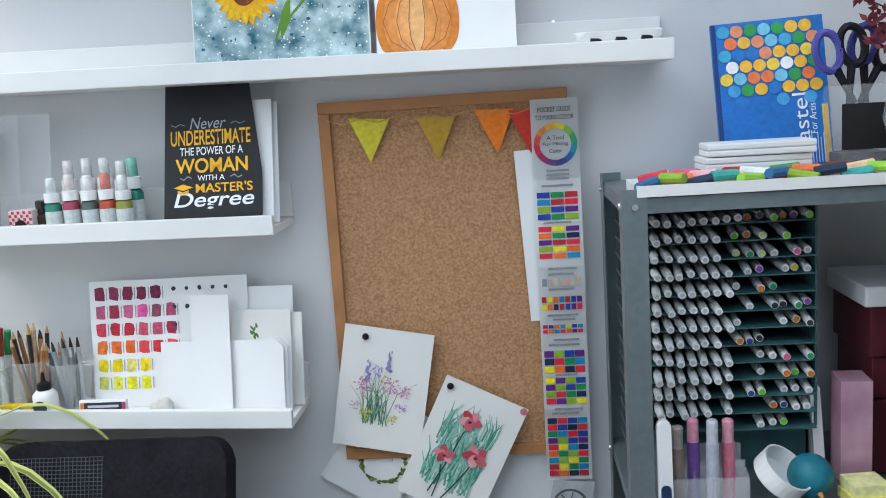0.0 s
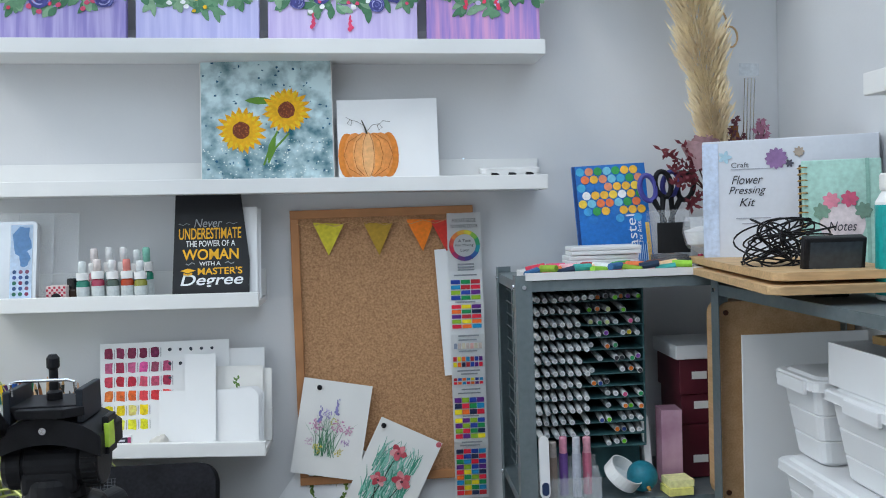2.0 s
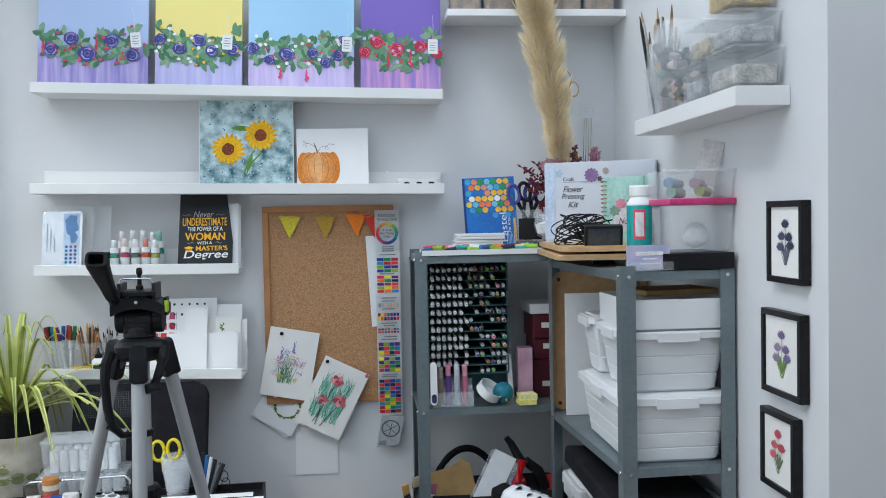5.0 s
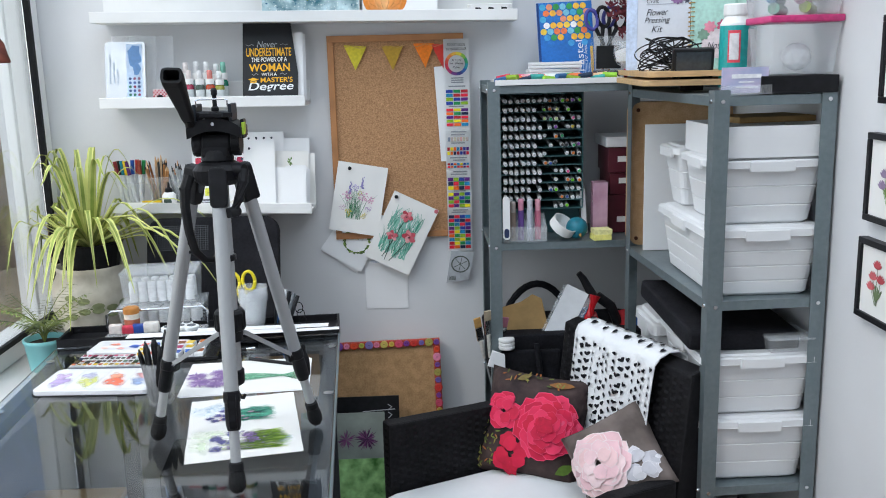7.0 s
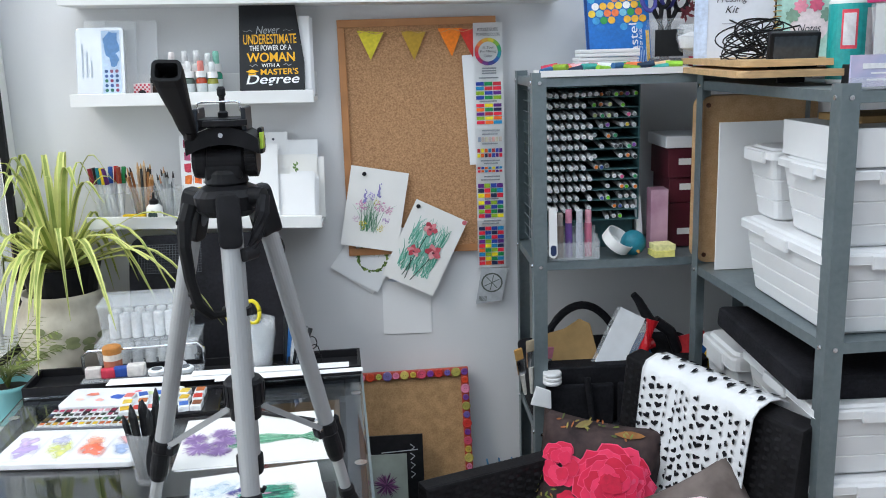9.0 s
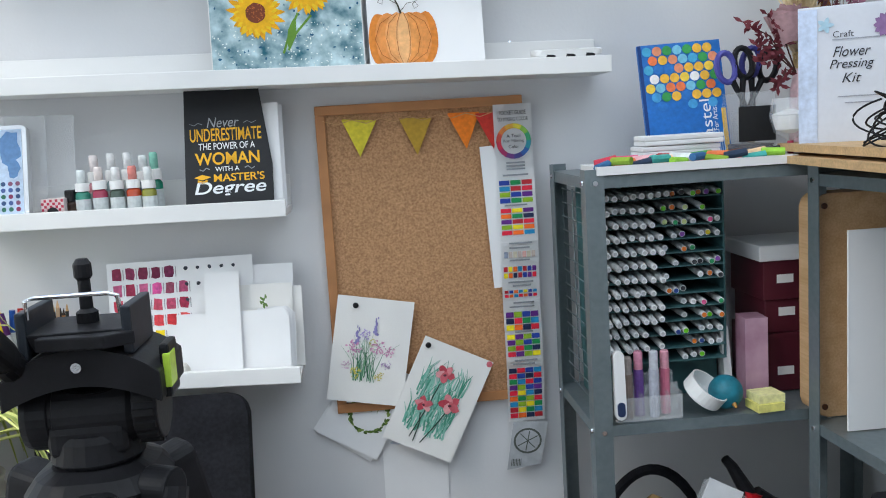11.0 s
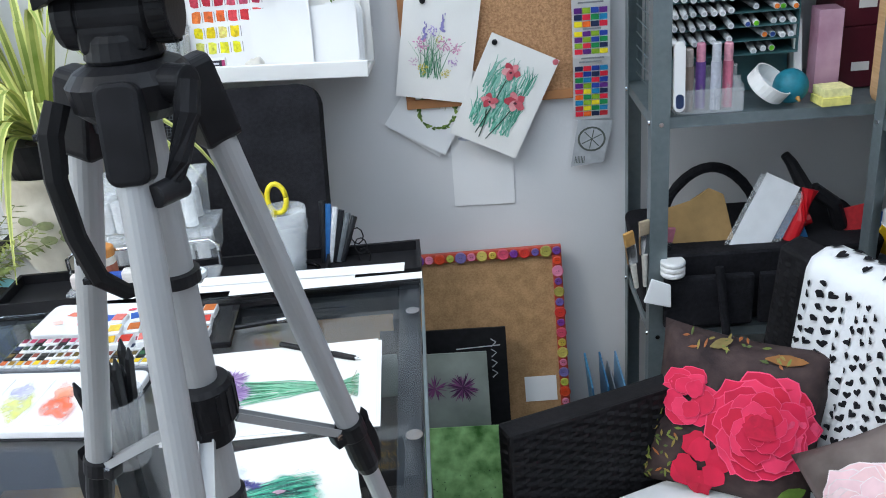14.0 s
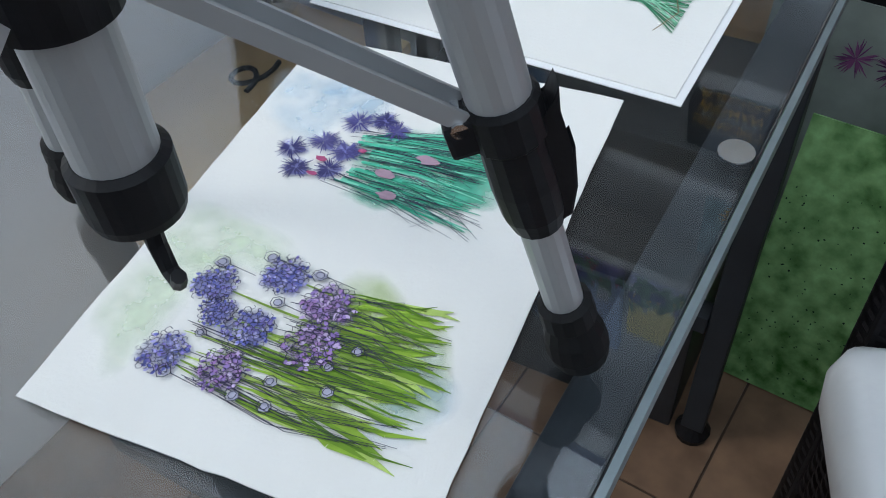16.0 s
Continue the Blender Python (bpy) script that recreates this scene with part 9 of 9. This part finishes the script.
for k in range(13):
    a = k * 2.4
    L = pr.uniform(0.10, 0.17)
    dirv = Vector((math.cos(a), math.sin(a), 0))
    side = Vector((-math.sin(a), math.cos(a), 0))
    pts = [Vector((0, 0, 0.075)) + dirv * (0.10 * u * u + 0.01 * u) + Vector((0, 0, L * (u - 0.28 * u * u))) for u in (0, 0.25, 0.5, 0.75, 1.0)]
    for p in pts:
        p.x = max(p.x, -0.09)
    fr = part("frond_stem", tube(B(), pts, [0.0016, 0.0014, 0.0012, 0.0009, 0.0005], 5), leaf_p, tp)
    bm = B()
    for j in range(11):
        u = 0.35 + 0.65 * j / 10
        q = u * 4
        i = min(3, int(q))
        c = pts[i].lerp(pts[i + 1], q - i)
        for s in (-1, 1):
            d = (side * s + dirv * 0.6 + Vector((0, 0, -0.15))).normalized() * 0.042 * (1.1 - 0.5 * u)
            e = d.cross(Vector((0, 0, 1))).normalized() * 0.003
            tip = c + d
            tip.x = max(tip.x, -0.095)
            bm.faces.new([bm.verts.new(v_) for v_ in (c, c + d * 0.4 + e, tip, c + d * 0.4 - e)])
    part("frond_blade", bm, leaf_p, fr)
bl_ = thing("hanging_bell", pose(-0.715, -0.47, 1.505), "small rusty red bell hanging on a cord by the window", "bell")
part("bell", lathe(B(), ((0.024, 0), (0.026, 0.003), (0.021, 0.02), (0.016, 0.045), (0.008, 0.056), (0.002, 0.058)), 22), mat("rusty_metal", (0.17, 0.045, 0.03), 0.6, 0.3, var=0.4, scale=60), bl_, smooth=True)
part("cord", tube(B(), [(0, 0, 0.057), (0.001, 0, 0.20), (0, 0, 0.99)], 0.0012, 5), ink("4a3428"), bl_)
part("bead", lathe(B(), ((0.002, 0.064), (0.007, 0.069), (0.007, 0.074), (0.002, 0.079)), 12), ink("7a5a4a"), bl_)
part("bead", lathe(B(), ((0.002, 0.081), (0.0055, 0.085), (0.0055, 0.09), (0.002, 0.094)), 12), ink("b0a090"), bl_)

# ---- floor tiles ----
fl = setting("floor", box(B(), -0.95, 2.75, -3.9, 0.15, -0.10, -0.004), grout, "brown tiled floor with narrow dark joints")
S = 0.30
tm = bpy.data.meshes.new("tile")
bm = box(B(), 0.002, S - 0.002, 0.002, S - 0.002, -0.0035, 0.0)
bm.to_mesh(tm)
bm.free()
tm.materials.append(floor_m)
for i in range(12):
    for j in range(12):
        o = new("tile", tm)
        o.parent = fl
        o.location = (-0.85 + i * S, -3.6 + j * S - 0.08, 0)

# joined pen and brush strokes too fine to pick apart
for o in list(bpy.data.objects):
    if o.parent and o.name.split(".")[0] in ("green_stroke", "teal_stroke", "stem_stroke", "petal_outline", "bud_outline", "writing_bar", "blots", "twigs", "splashes", "heart_print", "dark_speck", "small_flower", "berry", "wreath_leaf", "seeds") or (o.parent and o.parent.name.startswith(("canvas_painting", "framed_print")) and o.name.split(".")[0] in ("leaf", "stems")):
        tagged(o, kind="stuff")
